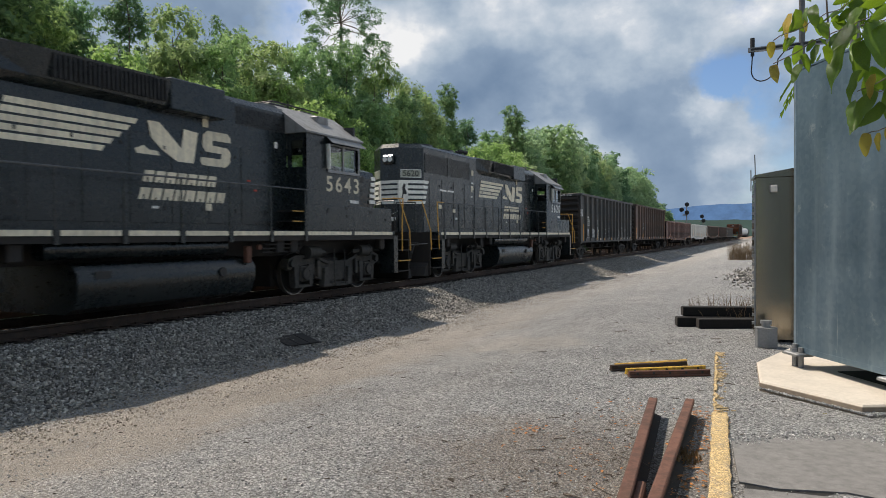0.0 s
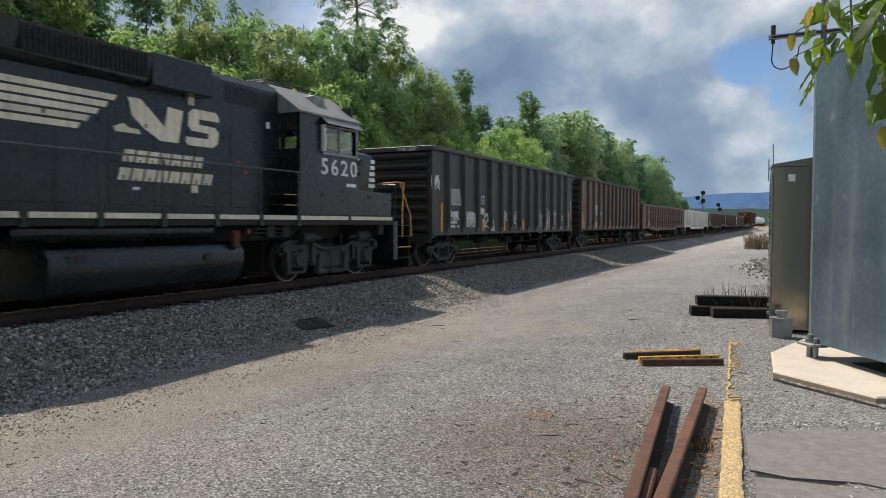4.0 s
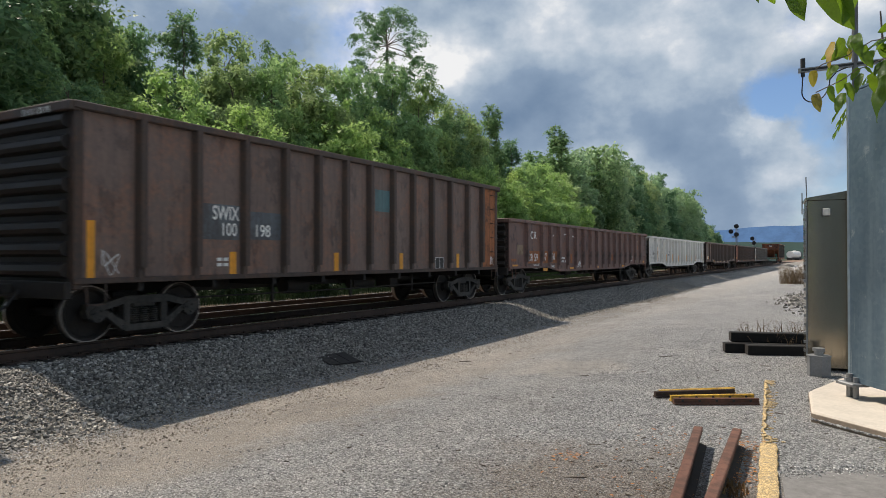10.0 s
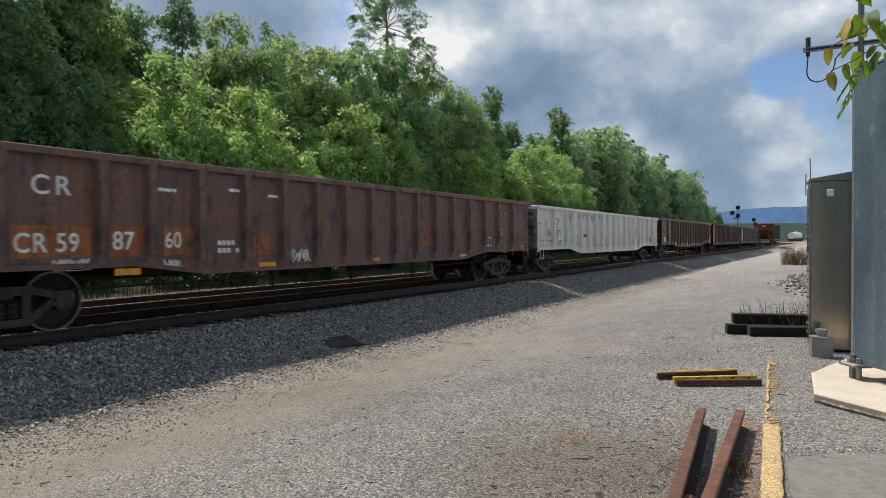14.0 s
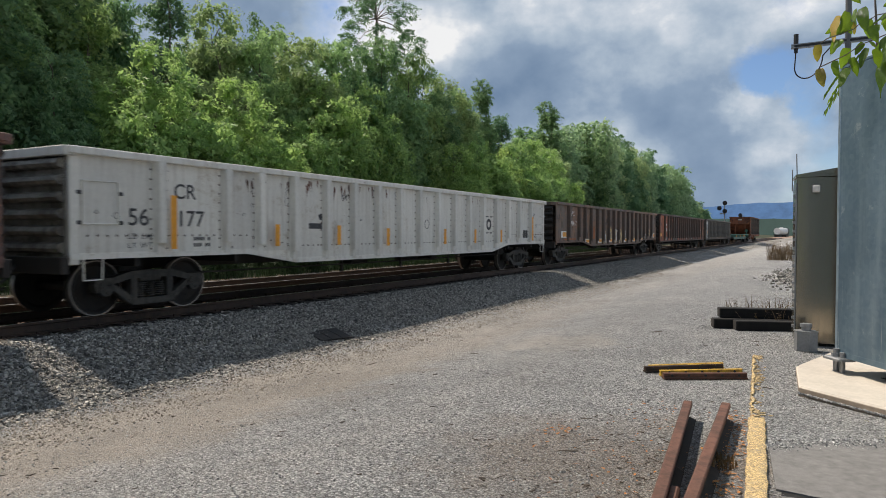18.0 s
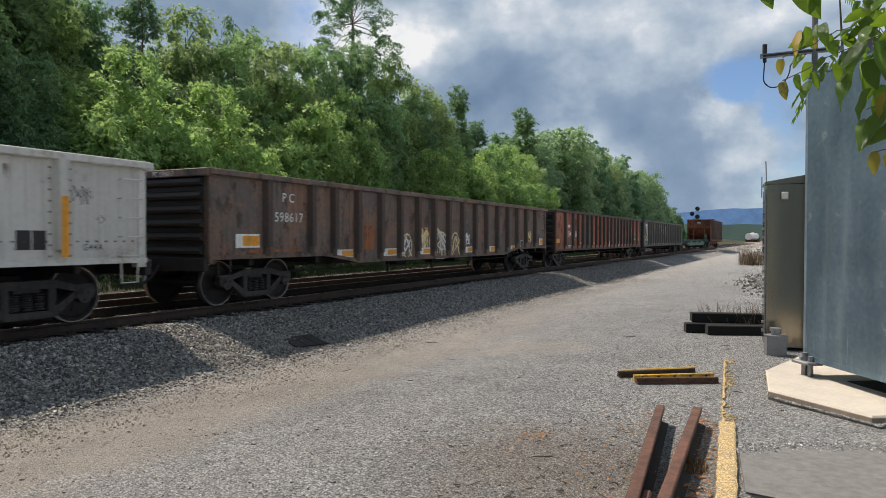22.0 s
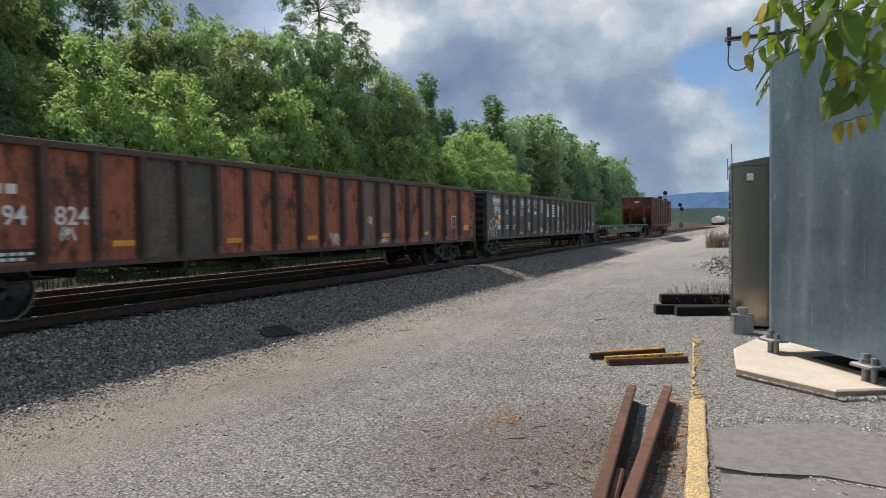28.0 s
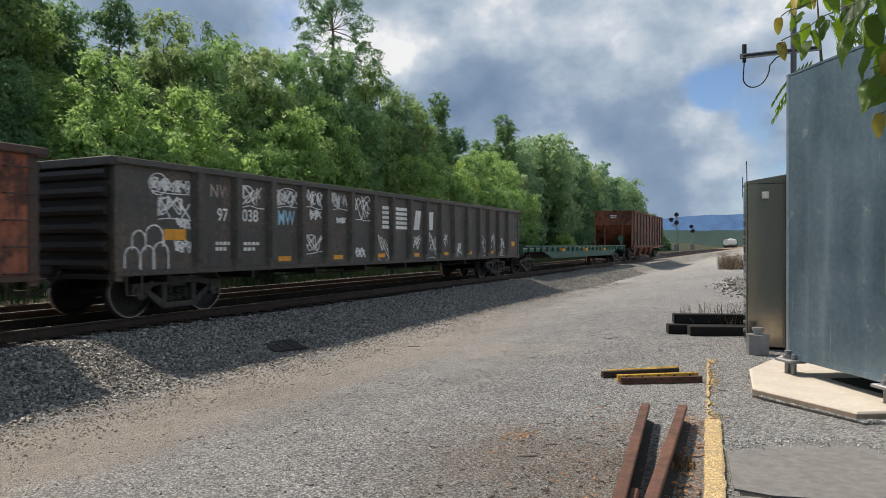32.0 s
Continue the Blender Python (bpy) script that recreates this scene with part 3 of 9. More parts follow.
M = {
    "ground": ground_material(),
    "ballast": stone_material("ballast_stone", (0.06, 0.057, 0.052), (0.60, 0.565, 0.505)),
    "tan_stone": stone_material("dusty_tan_stone", (0.20, 0.165, 0.13), (0.66, 0.58, 0.48)),
    "pebble": stone_material("gravel_stone", (0.16, 0.16, 0.16), (0.72, 0.71, 0.69)),
    "loco": painted("black_loco_paint", (0.009775, 0.01667, 0.01897), (0.01955, 0.02587, 0.02702), 0.56, 0.24, 0.0, 0.30, (0.034, 0.034, 0.033), 0.56),
    "loco_grey": painted("dark_grey_roof", (0.11, 0.115, 0.12), (0.06, 0.06, 0.06), 0.6, 0.6),
    "under": painted("grimy_underframe", (0.012, 0.0115, 0.011), (0.028, 0.022, 0.018), 0.55, 0.7, 0.0, 0.4, (0.035, 0.03, 0.025)),
    "truck": painted("grimy_truck_steel", (0.050, 0.051, 0.049), (0.095, 0.088, 0.078), 0.53, 0.7, 0.2, 0.5, (0.016, 0.015, 0.014)),
    "tread": brushed("worn_wheel_tread", (0.30, 0.28, 0.26), 0.4),
    "cream": painted("cream_lettering", (0.925, 0.8375, 0.6375), (0.5, 0.4, 0.275), 0.66, 0.6, 0.0, 0.3, (0.10, 0.085, 0.06)),
    "white": painted("white_lettering", (0.95, 0.948, 0.9), (0.432, 0.396, 0.36), 0.65, 0.6, 0.0, 0.25),
    "bar_white": painted("white_livery_paint", (0.95, 0.95, 0.874), (0.575, 0.5175, 0.437), 0.68, 0.5, 0.0, 0.12, (0.3, 0.27, 0.23), 0.6),
    # cab roof and visors: sun and sky glare put into a paler grey
    "cab_roof": painted("sunlit_pale_roof_paint", (0.30, 0.30, 0.295), (0.20, 0.195, 0.185), 0.56, 0.5),
    "chalk": painted("spray_paint_white", (0.95, 0.95, 0.924), (0.48, 0.48, 0.456), 0.62, 0.8, 0.0, 0.3),
    "sky_blue": plain("spray_paint_blue", (0.30, 0.55, 0.68), 0.7),
    "amber": painted("amber_reflector", (0.95, 0.396, 0.024), (0.6, 0.24, 0.036), 0.68, 0.45, 0.0, 0.2),
    "rail_yellow": painted("yellow_grab_iron_paint", (0.775, 0.4125, 0.0625), (0.3125, 0.1625, 0.0625), 0.6, 0.5),
    "glass": glass_material("cab_glass", (0.88, 0.92, 0.91)),
    "black": painted("black_gondola_paint", (0.03413, 0.03818, 0.03981), (0.08125, 0.065, 0.05038), 0.54, 0.5, 0.0, 0.35, (0.055, 0.05, 0.044), 0.56, scuff=0.6),
    "brown": painted("dark_brown_gondola_paint", (0.21, 0.142, 0.115), (0.28, 0.148, 0.10), 0.56, 0.58, 0.0, 0.4, (0.07, 0.054, 0.047), scuff=0.45),
    "maroon": painted("oxide_red_gondola_paint", (0.178, 0.098, 0.082), (0.25, 0.115, 0.075), 0.57, 0.6, 0.0, 0.45, (0.055, 0.045, 0.040), scuff=0.6),
    "grey": painted("pale_grey_gondola_paint", (0.74, 0.72, 0.66), (0.42, 0.36, 0.28), 0.63, 0.5, 0.0, 0.40, (0.36, 0.30, 0.23), 0.57, runs=(0.16, 0.085, 0.05)),
    "rusty": painted("rust_brown_gondola_paint", (0.165, 0.130, 0.108), (0.28, 0.152, 0.095), 0.53, 0.64, 0.0, 0.5, (0.045, 0.035, 0.029), scuff=0.7),
    "red": painted("faded_red_gondola_paint", (0.48, 0.1416, 0.066), (0.18, 0.078, 0.0504), 0.57, 0.65, 0.0, 0.5, (0.05, 0.035, 0.028), scuff=0.8),
    "soot": painted("sooty_black_gondola_paint", (0.07728, 0.07176, 0.0621), (0.1518, 0.1173, 0.0897), 0.56, 0.6, 0.0, 0.35, (0.11, 0.10, 0.09), 0.58, scuff=0.4),
    "orange": painted("orange_brown_primer", (0.437, 0.1495, 0.05175), (0.115, 0.0575, 0.0345), 0.58, 0.75, 0.0, 0.5),
    "post_dark": painted("sooty_side_post", (0.0858, 0.0611, 0.0494), (0.13, 0.0754, 0.052), 0.55, 0.7, 0.0, 0.4),
    "green": painted("green_flatcar_paint", (0.030, 0.13, 0.095), (0.05, 0.075, 0.055), 0.62, 0.6, 0.0, 0.4),
    "hopper": painted("rusted_hopper_paint", (0.275, 0.0968, 0.0462), (0.0935, 0.044, 0.0297), 0.56, 0.8, 0.0, 0.5, (0.03, 0.02, 0.017), scuff=0.7),
    "rust": painted("rusty_steel", (0.19, 0.080, 0.050), (0.11, 0.052, 0.035), 0.52, 0.7, 0.2, 0.3),
    "rail_side": painted("brown_rail_side", (0.075, 0.045, 0.032), (0.045, 0.033, 0.027), 0.55, 0.7, 0.2, 0.3),
    "rail_shaded": painted("shade_darkened_rail_web", (0.030, 0.022, 0.017), (0.055, 0.036, 0.026), 0.55, 0.85, 0.0, 0.4),
    "rail_top": brushed("polished_rail_head", (0.55, 0.54, 0.53), 0.25),
    "tie": painted("creosoted_timber", (0.030, 0.025, 0.022), (0.075, 0.062, 0.052), 0.6, 0.85, 0.0, 0.3),
    # paler brown timber for the far track's ties
    "tie_grey": painted("paler_brown_timber", (0.17, 0.125, 0.095), (0.24, 0.18, 0.14), 0.55, 0.9, 0.0, 0.4, (0.07, 0.045, 0.03)),
    "tie_black": painted("black_creosoted_timber", (0.007, 0.0065, 0.006), (0.022, 0.019, 0.016), 0.6, 0.92, 0.0, 0.3),
    "galv": galvanised(),
    "galv_bright": plain("bright_galvanised_edge", (0.42, 0.52, 0.60), 0.4, 0.8, 0.3, 9.0),
    "stainless": brushed("stainless_cabinet_steel", (0.33, 0.295, 0.24), 0.17),
    "concrete_brown": plain("darker_brown_concrete", (0.25, 0.20, 0.155), 0.9, 0.0, 0.3, 14.0, 0.5),
    "dark_pad": plain("dark_green_sheet", (0.022, 0.026, 0.012), 0.95, 0.0, 0.4, 12.0, 0.5),
    "concrete": plain("pale_concrete", (0.50, 0.445, 0.38), 0.85, 0.0, 0.16, 25.0, 0.4),
    "asphalt": plain("worn_asphalt", (0.165, 0.158, 0.152), 0.9, 0.0, 0.40, 140.0, 0.6),
    "kerb_yellow": speckled("worn_yellow_kerb_paint", (0.56, 0.40, 0.19), (0.20, 0.155, 0.11)),
    "bar_yellow": painted("yellow_joint_bar_paint", (0.85, 0.50, 0.05), (0.24, 0.12, 0.055), 0.57, 0.6, 0.0, 0.5, (0.08, 0.05, 0.03), 0.55),
    "bark": plain("grey_brown_bark", (0.12, 0.095, 0.075), 0.9, 0.0, 0.4, 12.0, 0.8),
    # yellow green of the wood's edge, with sunlight put into the tone
    "leaf_bright": leaf_material("bright_green_leaves", (0.13, 0.24, 0.08), (0.52, 0.66, 0.25), 0.52, (0.46, 0.66, 0.21)),
    "leaf_mid": leaf_material("green_leaves", (0.11, 0.215, 0.10), (0.43, 0.58, 0.27), 0.48, (0.39, 0.59, 0.23)),
    "leaf_olive": leaf_material("olive_green_leaves", (0.15, 0.22, 0.10), (0.50, 0.58, 0.27), 0.50, (0.46, 0.60, 0.22)),
    # shade among the trees painted in as a darker leaf green
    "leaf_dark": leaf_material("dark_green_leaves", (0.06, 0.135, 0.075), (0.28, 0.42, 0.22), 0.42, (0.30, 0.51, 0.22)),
    # far trees: distance haze painted in as paler, bluer leaves
    "leaf_far": leaf_material("haze_tinted_green_leaves", (0.19, 0.31, 0.19), (0.52, 0.66, 0.40), 0.52, (0.46, 0.62, 0.34)),
    "leaf_near": leaf_material("broad_green_leaves", (0.028, 0.068, 0.012), (0.14, 0.27, 0.028), 0.45, (0.40, 0.62, 0.03)),
    "leaf_yellow": leaf_material("yellowing_leaves", (0.22, 0.13, 0.02), (0.60, 0.40, 0.03), 0.4),
    # weeds coloured dark to stand for the shade of the trees
    "weed": leaf_material("shade_darkened_weeds", (0.012, 0.022, 0.010), (0.04, 0.065, 0.025), 0.2, (0.05, 0.08, 0.03)),
    "dry": leaf_material("dry_brown_weeds", (0.12, 0.075, 0.045), (0.27, 0.18, 0.11), 0.15),
    "dead_leaf": plain("orange_dead_leaf", (0.375, 0.15, 0.0375), 0.8),
    "dark": plain("matt_black", (0.02, 0.02, 0.02), 0.6),
    "lamp": plain("frosted_lamp_cover", (0.75, 0.72, 0.66), 0.35),
    "dull_pole": plain("dull_grey_pole_steel", (0.13, 0.13, 0.128), 0.55, 0.4),
    "steel": plain("galvanised_fittings", (0.27, 0.275, 0.28), 0.5, 0.6),
    "tank": plain("white_tank_paint", (0.7, 0.69, 0.66), 0.5),
    "sky_grey": painted("grey_blue_patch_paint", (0.15, 0.17, 0.19), (0.09, 0.09, 0.09), 0.55, 0.65),
    "teal": painted("teal_patch_paint", (0.10, 0.20, 0.21), (0.08, 0.11, 0.11), 0.55, 0.65),
    "pink": painted("faded_pinkish_lettering", (0.576, 0.48, 0.42), (0.264, 0.144, 0.108), 0.55, 0.7),
    "tan": painted("faded_tan_paint", (0.34, 0.25, 0.16), (0.14, 0.09, 0.06), 0.53, 0.7),
    "ink": painted("faded_black_lettering", (0.05, 0.05, 0.055), (0.2, 0.2, 0.2), 0.62, 0.6),
    "yellow_spray": plain("spray_paint_yellow", (0.806, 0.598, 0.26), 0.8),
    "board": plain("dull_number_board", (0.30, 0.32, 0.26), 0.5),
    # end walls: soot and the shade between cars, both put into the paint
    "grey_end": painted("sooty_shaded_pale_end_paint", (0.30, 0.285, 0.25), (0.10, 0.085, 0.07), 0.52, 0.6, 0.0, 0.6, (0.03, 0.027, 0.023), 0.5),
    "end_dark": painted("sooty_shaded_end_paint", (0.020, 0.017, 0.015), (0.045, 0.032, 0.025), 0.56, 0.6, 0.0, 0.3),
    "deck": plain("weathered_deck", (0.13, 0.105, 0.085), 0.9, 0.0, 0.3, 10.0),
    "tag_white": plain("white_panel", (0.7, 0.69, 0.66), 0.6),
    "tag_red": plain("red_panel", (0.55, 0.06, 0.03), 0.6),
    "lens": plain("lamp_lens", (0.8, 0.8, 0.76), 0.15),
}


# ---- shapes ----
class Shape:
    """Collects verts and faces of one mesh."""

    def __init__(self):
        self.v, self.f = [], []

    def put(self, verts, faces):
        k = len(self.v)
        self.v += [tuple(p) for p in verts]
        self.f += [tuple(k + i for i in f) for f in faces]
        return self

    def box(self, x0, x1, y0, y1, z0, z1, c=0.0):
        if c <= 0:
            p = [(x, y, z) for x in (x0, x1) for y in (y0, y1) for z in (z0, z1)]
            return self.put(p, [(0, 1, 3, 2), (4, 6, 7, 5), (0, 4, 5, 1), (2, 3, 7, 6), (0, 2, 6, 4), (1, 5, 7, 3)])
        lo, hi, v, at = (x0, y0, z0), (x1, y1, z1), [], {}
        for s in [(i, j, k) for i in (0, 1) for j in (0, 1) for k in (0, 1)]:
            for a in range(3):
                p = [(hi[b] if s[b] else lo[b]) for b in range(3)]
                for b in range(3):
                    if b != a:
                        p[b] += -c if s[b] else c
                at[s, a] = len(v)
                v.append(p)
        f = []
        for a in range(3):
            b, d = (a + 1) % 3, (a + 2) % 3
            for s in (0, 1):
                ring = []
                for i, j in ((0, 0), (1, 0), (1, 1), (0, 1)):
                    k = [0, 0, 0]
                    k[a], k[b], k[d] = s, i, j
                    ring.append(at[tuple(k), a])
                f.append(ring if s else ring[::-1])
            for i in (0, 1):
                for j in (0, 1):
                    k0, k1 = [0, 0, 0], [0, 0, 0]
                    k0[b] = k1[b] = i
                    k0[d] = k1[d] = j
                    k1[a] = 1
                    q = [at[tuple(k0), b], at[tuple(k1), b], at[tuple(k1), d], at[tuple(k0), d]]
                    f.append(q if i != j else q[::-1])
        for s in [(i, j, k) for i in (0, 1) for j in (0, 1) for k in (0, 1)]:
            t = [at[s, a] for a in range(3)]
            f.append(t if sum(s) % 2 else t[::-1])
        return self.put(v, f)

    def cyl(self, a, b, r, n=12, r2=None, caps=True):
        a, b = Vector(a), Vector(b)
        w = (b - a).normalized()
        u = w.orthogonal().normalized()
        q = w.cross(u)
        r2 = r if r2 is None else r2
        v = []
        for p, rr in ((a, r), (b, r2)):
            for i in range(n):
                g = 2 * math.pi * i / n
                v.append(p + u * (rr * math.cos(g)) + q * (rr * math.sin(g)))
        f = [(i, (i + 1) % n, n + (i + 1) % n, n + i) for i in range(n)]
        if caps:
            f += [tuple(range(n))[::-1], tuple(range(n, 2 * n))]
        return self.put(v, f)

    def tube(self, points, r, n=6):
        """One bent pipe through the points."""
        p = [Vector(q) for q in points]
        p = [q for i, q in enumerate(p) if i == 0 or (q - p[i - 1]).length > 1e-6]
        ways = [(b - a).normalized() for a, b in zip(p, p[1:])]
        u = ways[0].orthogonal().normalized()
        v = []
        for i, q in enumerate(p):
            w = (ways[max(0, i - 1)] + ways[min(len(ways) - 1, i)])
            w = w.normalized() if w.length > 1e-6 else ways[min(len(ways) - 1, i)]
            u = (u - w * u.dot(w)).normalized() if (u - w * u.dot(w)).length > 1e-4 else w.orthogonal().normalized()
            k = w.cross(u)
            v += [q + u * (r * math.cos(2 * math.pi * j / n)) + k * (r * math.sin(2 * math.pi * j / n)) for j in range(n)]
        m = len(p)
        f = [(i * n + j, i * n + (j + 1) % n, (i + 1) * n + (j + 1) % n, (i + 1) * n + j) for i in range(m - 1) for j in range(n)]
        return self.put(v, f + [tuple(range(n))[::-1], tuple(range((m - 1) * n, m * n))])

    def prism(self, outline, axis, a0, a1):
        """Outline: 2D points in the two other axes, in x, y, z order; drawn out along axis."""
        n, v = len(outline), []
        for a in (a0, a1):
            for p in outline:
                q = list(p)
                q.insert("xyz".index(axis), a)
                v.append(q)
        area = sum(outline[i - 1][0] * outline[i][1] - outline[i][0] * outline[i - 1][1] for i in range(n))
        flip = (area > 0) == (axis == "y")
        sides = [(i, (i + 1) % n, n + (i + 1) % n, n + i) for i in range(n)]
        ends = [tuple(range(n))[::-1], tuple(range(n, 2 * n))]
        f = sides + ends
        return self.put(v, [x[::-1] for x in f] if flip else f)

    def turned(self, m):
        self.v = [tuple(m @ Vector(p)) for p in self.v]
        return self

    def mesh(self, name, smooth=False):
        me = bpy.data.meshes.new(name)
        me.from_pydata(self.v, [], self.f)
        if smooth:
            me.polygons.foreach_set("use_smooth", [True] * len(me.polygons))
            me.set_sharp_from_angle(angle=radians(35))
        me.update()
        return me


def part(name, shape, material, parent, label="", smooth=False, at=None):
    me = shape if isinstance(shape, bpy.types.Mesh) else shape.mesh(name, smooth)
    if material is not None and not me.materials:
        me.materials.append(M[material] if isinstance(material, str) else material)
    ob = new(name, me)
    ob.parent = parent
    if at is not None:
        ob.matrix_local = at
    return tagged(ob, label)


def thing(name, label, category, m=None, group="", kind=""):
    ob = new(name)
    ob.empty_display_size = 0.2
    if m is not None:
        ob.matrix_world = m
    return tagged(ob, label, category, group, kind)


def text_shape(words, height, place, material, parent, name="lettering", shear=0.0, spread=1.0, wide=1.0, thick=0.004, label="", stroke=0.0):
    """Letters standing on a wall that faces +x; place: the lower left corner."""
    cu = bpy.data.curves.new("letters", "FONT")
    cu.body, cu.size, cu.extrude, cu.shear, cu.space_character, cu.offset = words, 1.0, 0.0, shear, spread, stroke
    ob = new("letters", cu)
    bpy.context.view_layer.update()
    me = bpy.data.meshes.new_from_object(ob.evaluated_get(bpy.context.evaluated_depsgraph_get()))
    bpy.data.objects.remove(ob)
    bpy.data.curves.remove(cu)
    k = height / 0.69
    x, y, z = place
    for p in me.vertices:
        a, b = p.co.x, p.co.y
        p.co = (x + thick, y + a * k * wide, z + b * k)
    me.name = name
    me.materials.clear()
    return part(name, me, material, parent, label)


# ---- ground and tracks ----
def ground_height(x, y):
    """The lot falls gently to the foot of the ballast bed, which rises to the tracks; beyond lies the bank under the trees."""
    def ease(a, b, v):
        v = min(1, max(0, (v - a) / (b - a)))
        return v * v * (3 - 2 * v)
    h = -0.34 * ease(-2.6, -6.8, x)
    if x < -4:
        h += 0.44 * ease(-7.3, -9.5, x) - 0.035 * ease(-9.7, -10.2, x)
        h += 3.5 * ease(-33, -70, x)
    h += 0.012 * noise.noise(Vector((x * 0.6, y * 0.6, 0))) + 0.03 * noise.noise(Vector((x * 0.12, y * 0.12, 3)))
    if -10.2 < x < -5:
        h += 0.02 * noise.noise(Vector((x * 2.2, y * 2.2, 7)))
    return h


def build_ground():
    xs = [-4000, -1500, -500, -200, -90, -60, -45] + list(np.arange(-38, -20, 1.5)) + list(np.arange(-20, -11, 0.5)) + list(np.arange(-11, 4, 0.22)) + list(np.arange(4, 14, 1.0)) + [20, 35, 60, 120, 300, 900, 4000]
    ys = [-4000, -900, -200, -60, -25, -12] + list(np.arange(-6, 0, 1.0)) + list(np.arange(0, 22, 0.22)) + list(np.arange(22, 60, 0.8)) + list(np.arange(60, 220, 6)) + [240, 300, 420, 700, 1400, 4000]
    s = Shape()
    n = len(ys)
    s.v = [(x, y, ground_height(x, y)) for x in xs for y in ys]
    s.f = [(i * n + j, (i + 1) * n + j, (i + 1) * n + j + 1, i * n + j + 1) for i in range(len(xs) - 1) for j in range(n - 1)]
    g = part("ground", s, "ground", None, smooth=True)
    return tagged(g, "grey crushed stone lot with a tan dirt shoulder beside the track", "ground", kind="structure")


ground = build_ground()


def rocks(name, count, spot, size, material, label, seed, lift=None):
    """Many small angular stones as one mesh."""
    rng = np.random.default_rng(seed)
    base = np.array([(x, y, z) for x in (-1, 1) for y in (-1, 1) for z in (-1, 1)], float) * 0.74
    quad = np.array([(0, 1, 3, 2), (4, 6, 7, 5), (0, 4, 5, 1), (2, 3, 7, 6), (0, 2, 6, 4), (1, 5, 7, 3)])
    vs, fs = [], []
    for i in range(count):
        x, y = spot(rng)
        r = size * min(1.9, rng.lognormal(0, 0.32))
        k = base * r * rng.uniform(0.55, 1.25, 3) + rng.normal(0, 0.20 * r, (8, 3))
        a, e = rng.uniform(0, 6.283), rng.normal(0, 0.5)
        c, d, g, h = math.cos(a), math.sin(a), math.cos(e), math.sin(e)
        k = k @ np.array([[1, 0, 0], [0, g, -h], [0, h, g]]) @ np.array([[c, -d, 0], [d, c, 0], [0, 0, 1]])
        vs.append(k + (x, y, (ground_height(x, y) if lift is None else lift) + 0.25 * r))
        fs.append(quad + 8 * i)
    v, f = np.concatenate(vs), np.concatenate(fs)
    me = bpy.data.meshes.new(name)
    me.from_pydata(v.tolist(), [], f.tolist())
    return tagged(part(name, me, material, None), label, "stones", kind="stuff")


def ballast_spot(rng):
    y = 1.5 + 46 * rng.random() ** 1.7
    return -10.3 + 2.95 * rng.random() + 0.11 * rng.normal(), y


def shoulder_spot(rng):
    y = 1.5 + 34 * rng.random() ** 1.7
    return -6.0 - 1.7 * rng.random() ** 0.55, y


def between_spot(rng):
    return rng.uniform(-17.5, -12.2), rng.uniform(4, 60)


def lot_spot(rng):
    y = 2.0 + 16 * rng.random() ** 1.8
    return (rng.uniform(-6.4, -3.9) if rng.random() < 0.16 else rng.uniform(-3.9, 1.4)), y


rocks("ballast_stones", 76000, ballast_spot, 0.0150, "ballast", "grey crushed ballast stones heaped beside the rail", 3)
rocks("shoulder_stones", 18000, shoulder_spot, 0.0085, "tan_stone", "small stones strewn over the dirt shoulder", 6)
rocks("ballast_stones", 7000, between_spot, 0.024, "ballast", "grey ballast stones between the two tracks", 4)
rocks("loose_gravel", 32000, lot_spot, 0.0050, "pebble", "loose grey gravel scattered over the lot", 5)

RAIL_OUTLINE = [(-0.07, 0.0), (0.07, 0.0), (0.07, 0.012), (0.012, 0.03), (0.009, 0.125), (0.036, 0.138), (0.036, 0.168), (0.030, 0.172), (-0.030, 0.172), (-0.036, 0.168), (-0.036, 0.138), (-0.009, 0.125), (-0.012, 0.03), (-0.07, 0.012)]


def build_track(name, xc, y0, y1, tie_y1, seed, label, wood="tie"):
    rng = random.Random(seed)
    track = tagged(thing(name, label, "railway track", kind="structure"))
    for side in (-1, 1):
        x = xc + side * 0.7535
        part("rail", Shape().prism([(a + x, b + RAIL_Z - 0.172) for a, b in RAIL_OUTLINE], "y", y0, y1), "rail_side", track)
        part("rail_head", Shape().box(x - 0.030, x + 0.030, y0, y1, RAIL_Z - 0.002, RAIL_Z + 0.002), "rail_top", track, "polished running surface")
    ties = [Shape().box(-1.3, 1.3, -0.115, 0.115, -0.17, 0.0, 0.012).mesh("tie") for _ in range(2)]
    plates = Shape().box(-0.17, 0.17, -0.1, 0.1, 0.0, 0.012).box(-0.11, -0.075, -0.05, -0.03, 0.012, 0.05).box(0.075, 0.11, 0.03, 0.05, 0.012, 0.05).mesh("tie_plate")
    y = y0 + 0.2 if y0 > -3 else -3.0
    while y < tie_y1:
        t = part("tie", ties[rng.randrange(2)], wood, track, at=pose(xc + rng.uniform(-0.03, 0.03), y, RAIL_Z - 0.185 + rng.uniform(-0.004, 0.004), 0, 0, rng.uniform(-0.8, 0.8)))
        for side in (-1, 1):
            part("tie_plate", plates, "rail_side", t, at=pose(side * 0.7535, 0, 0))
        y += 0.50
    return track


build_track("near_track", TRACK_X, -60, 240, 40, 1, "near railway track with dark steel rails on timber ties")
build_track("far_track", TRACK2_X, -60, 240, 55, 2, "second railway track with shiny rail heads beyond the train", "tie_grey")


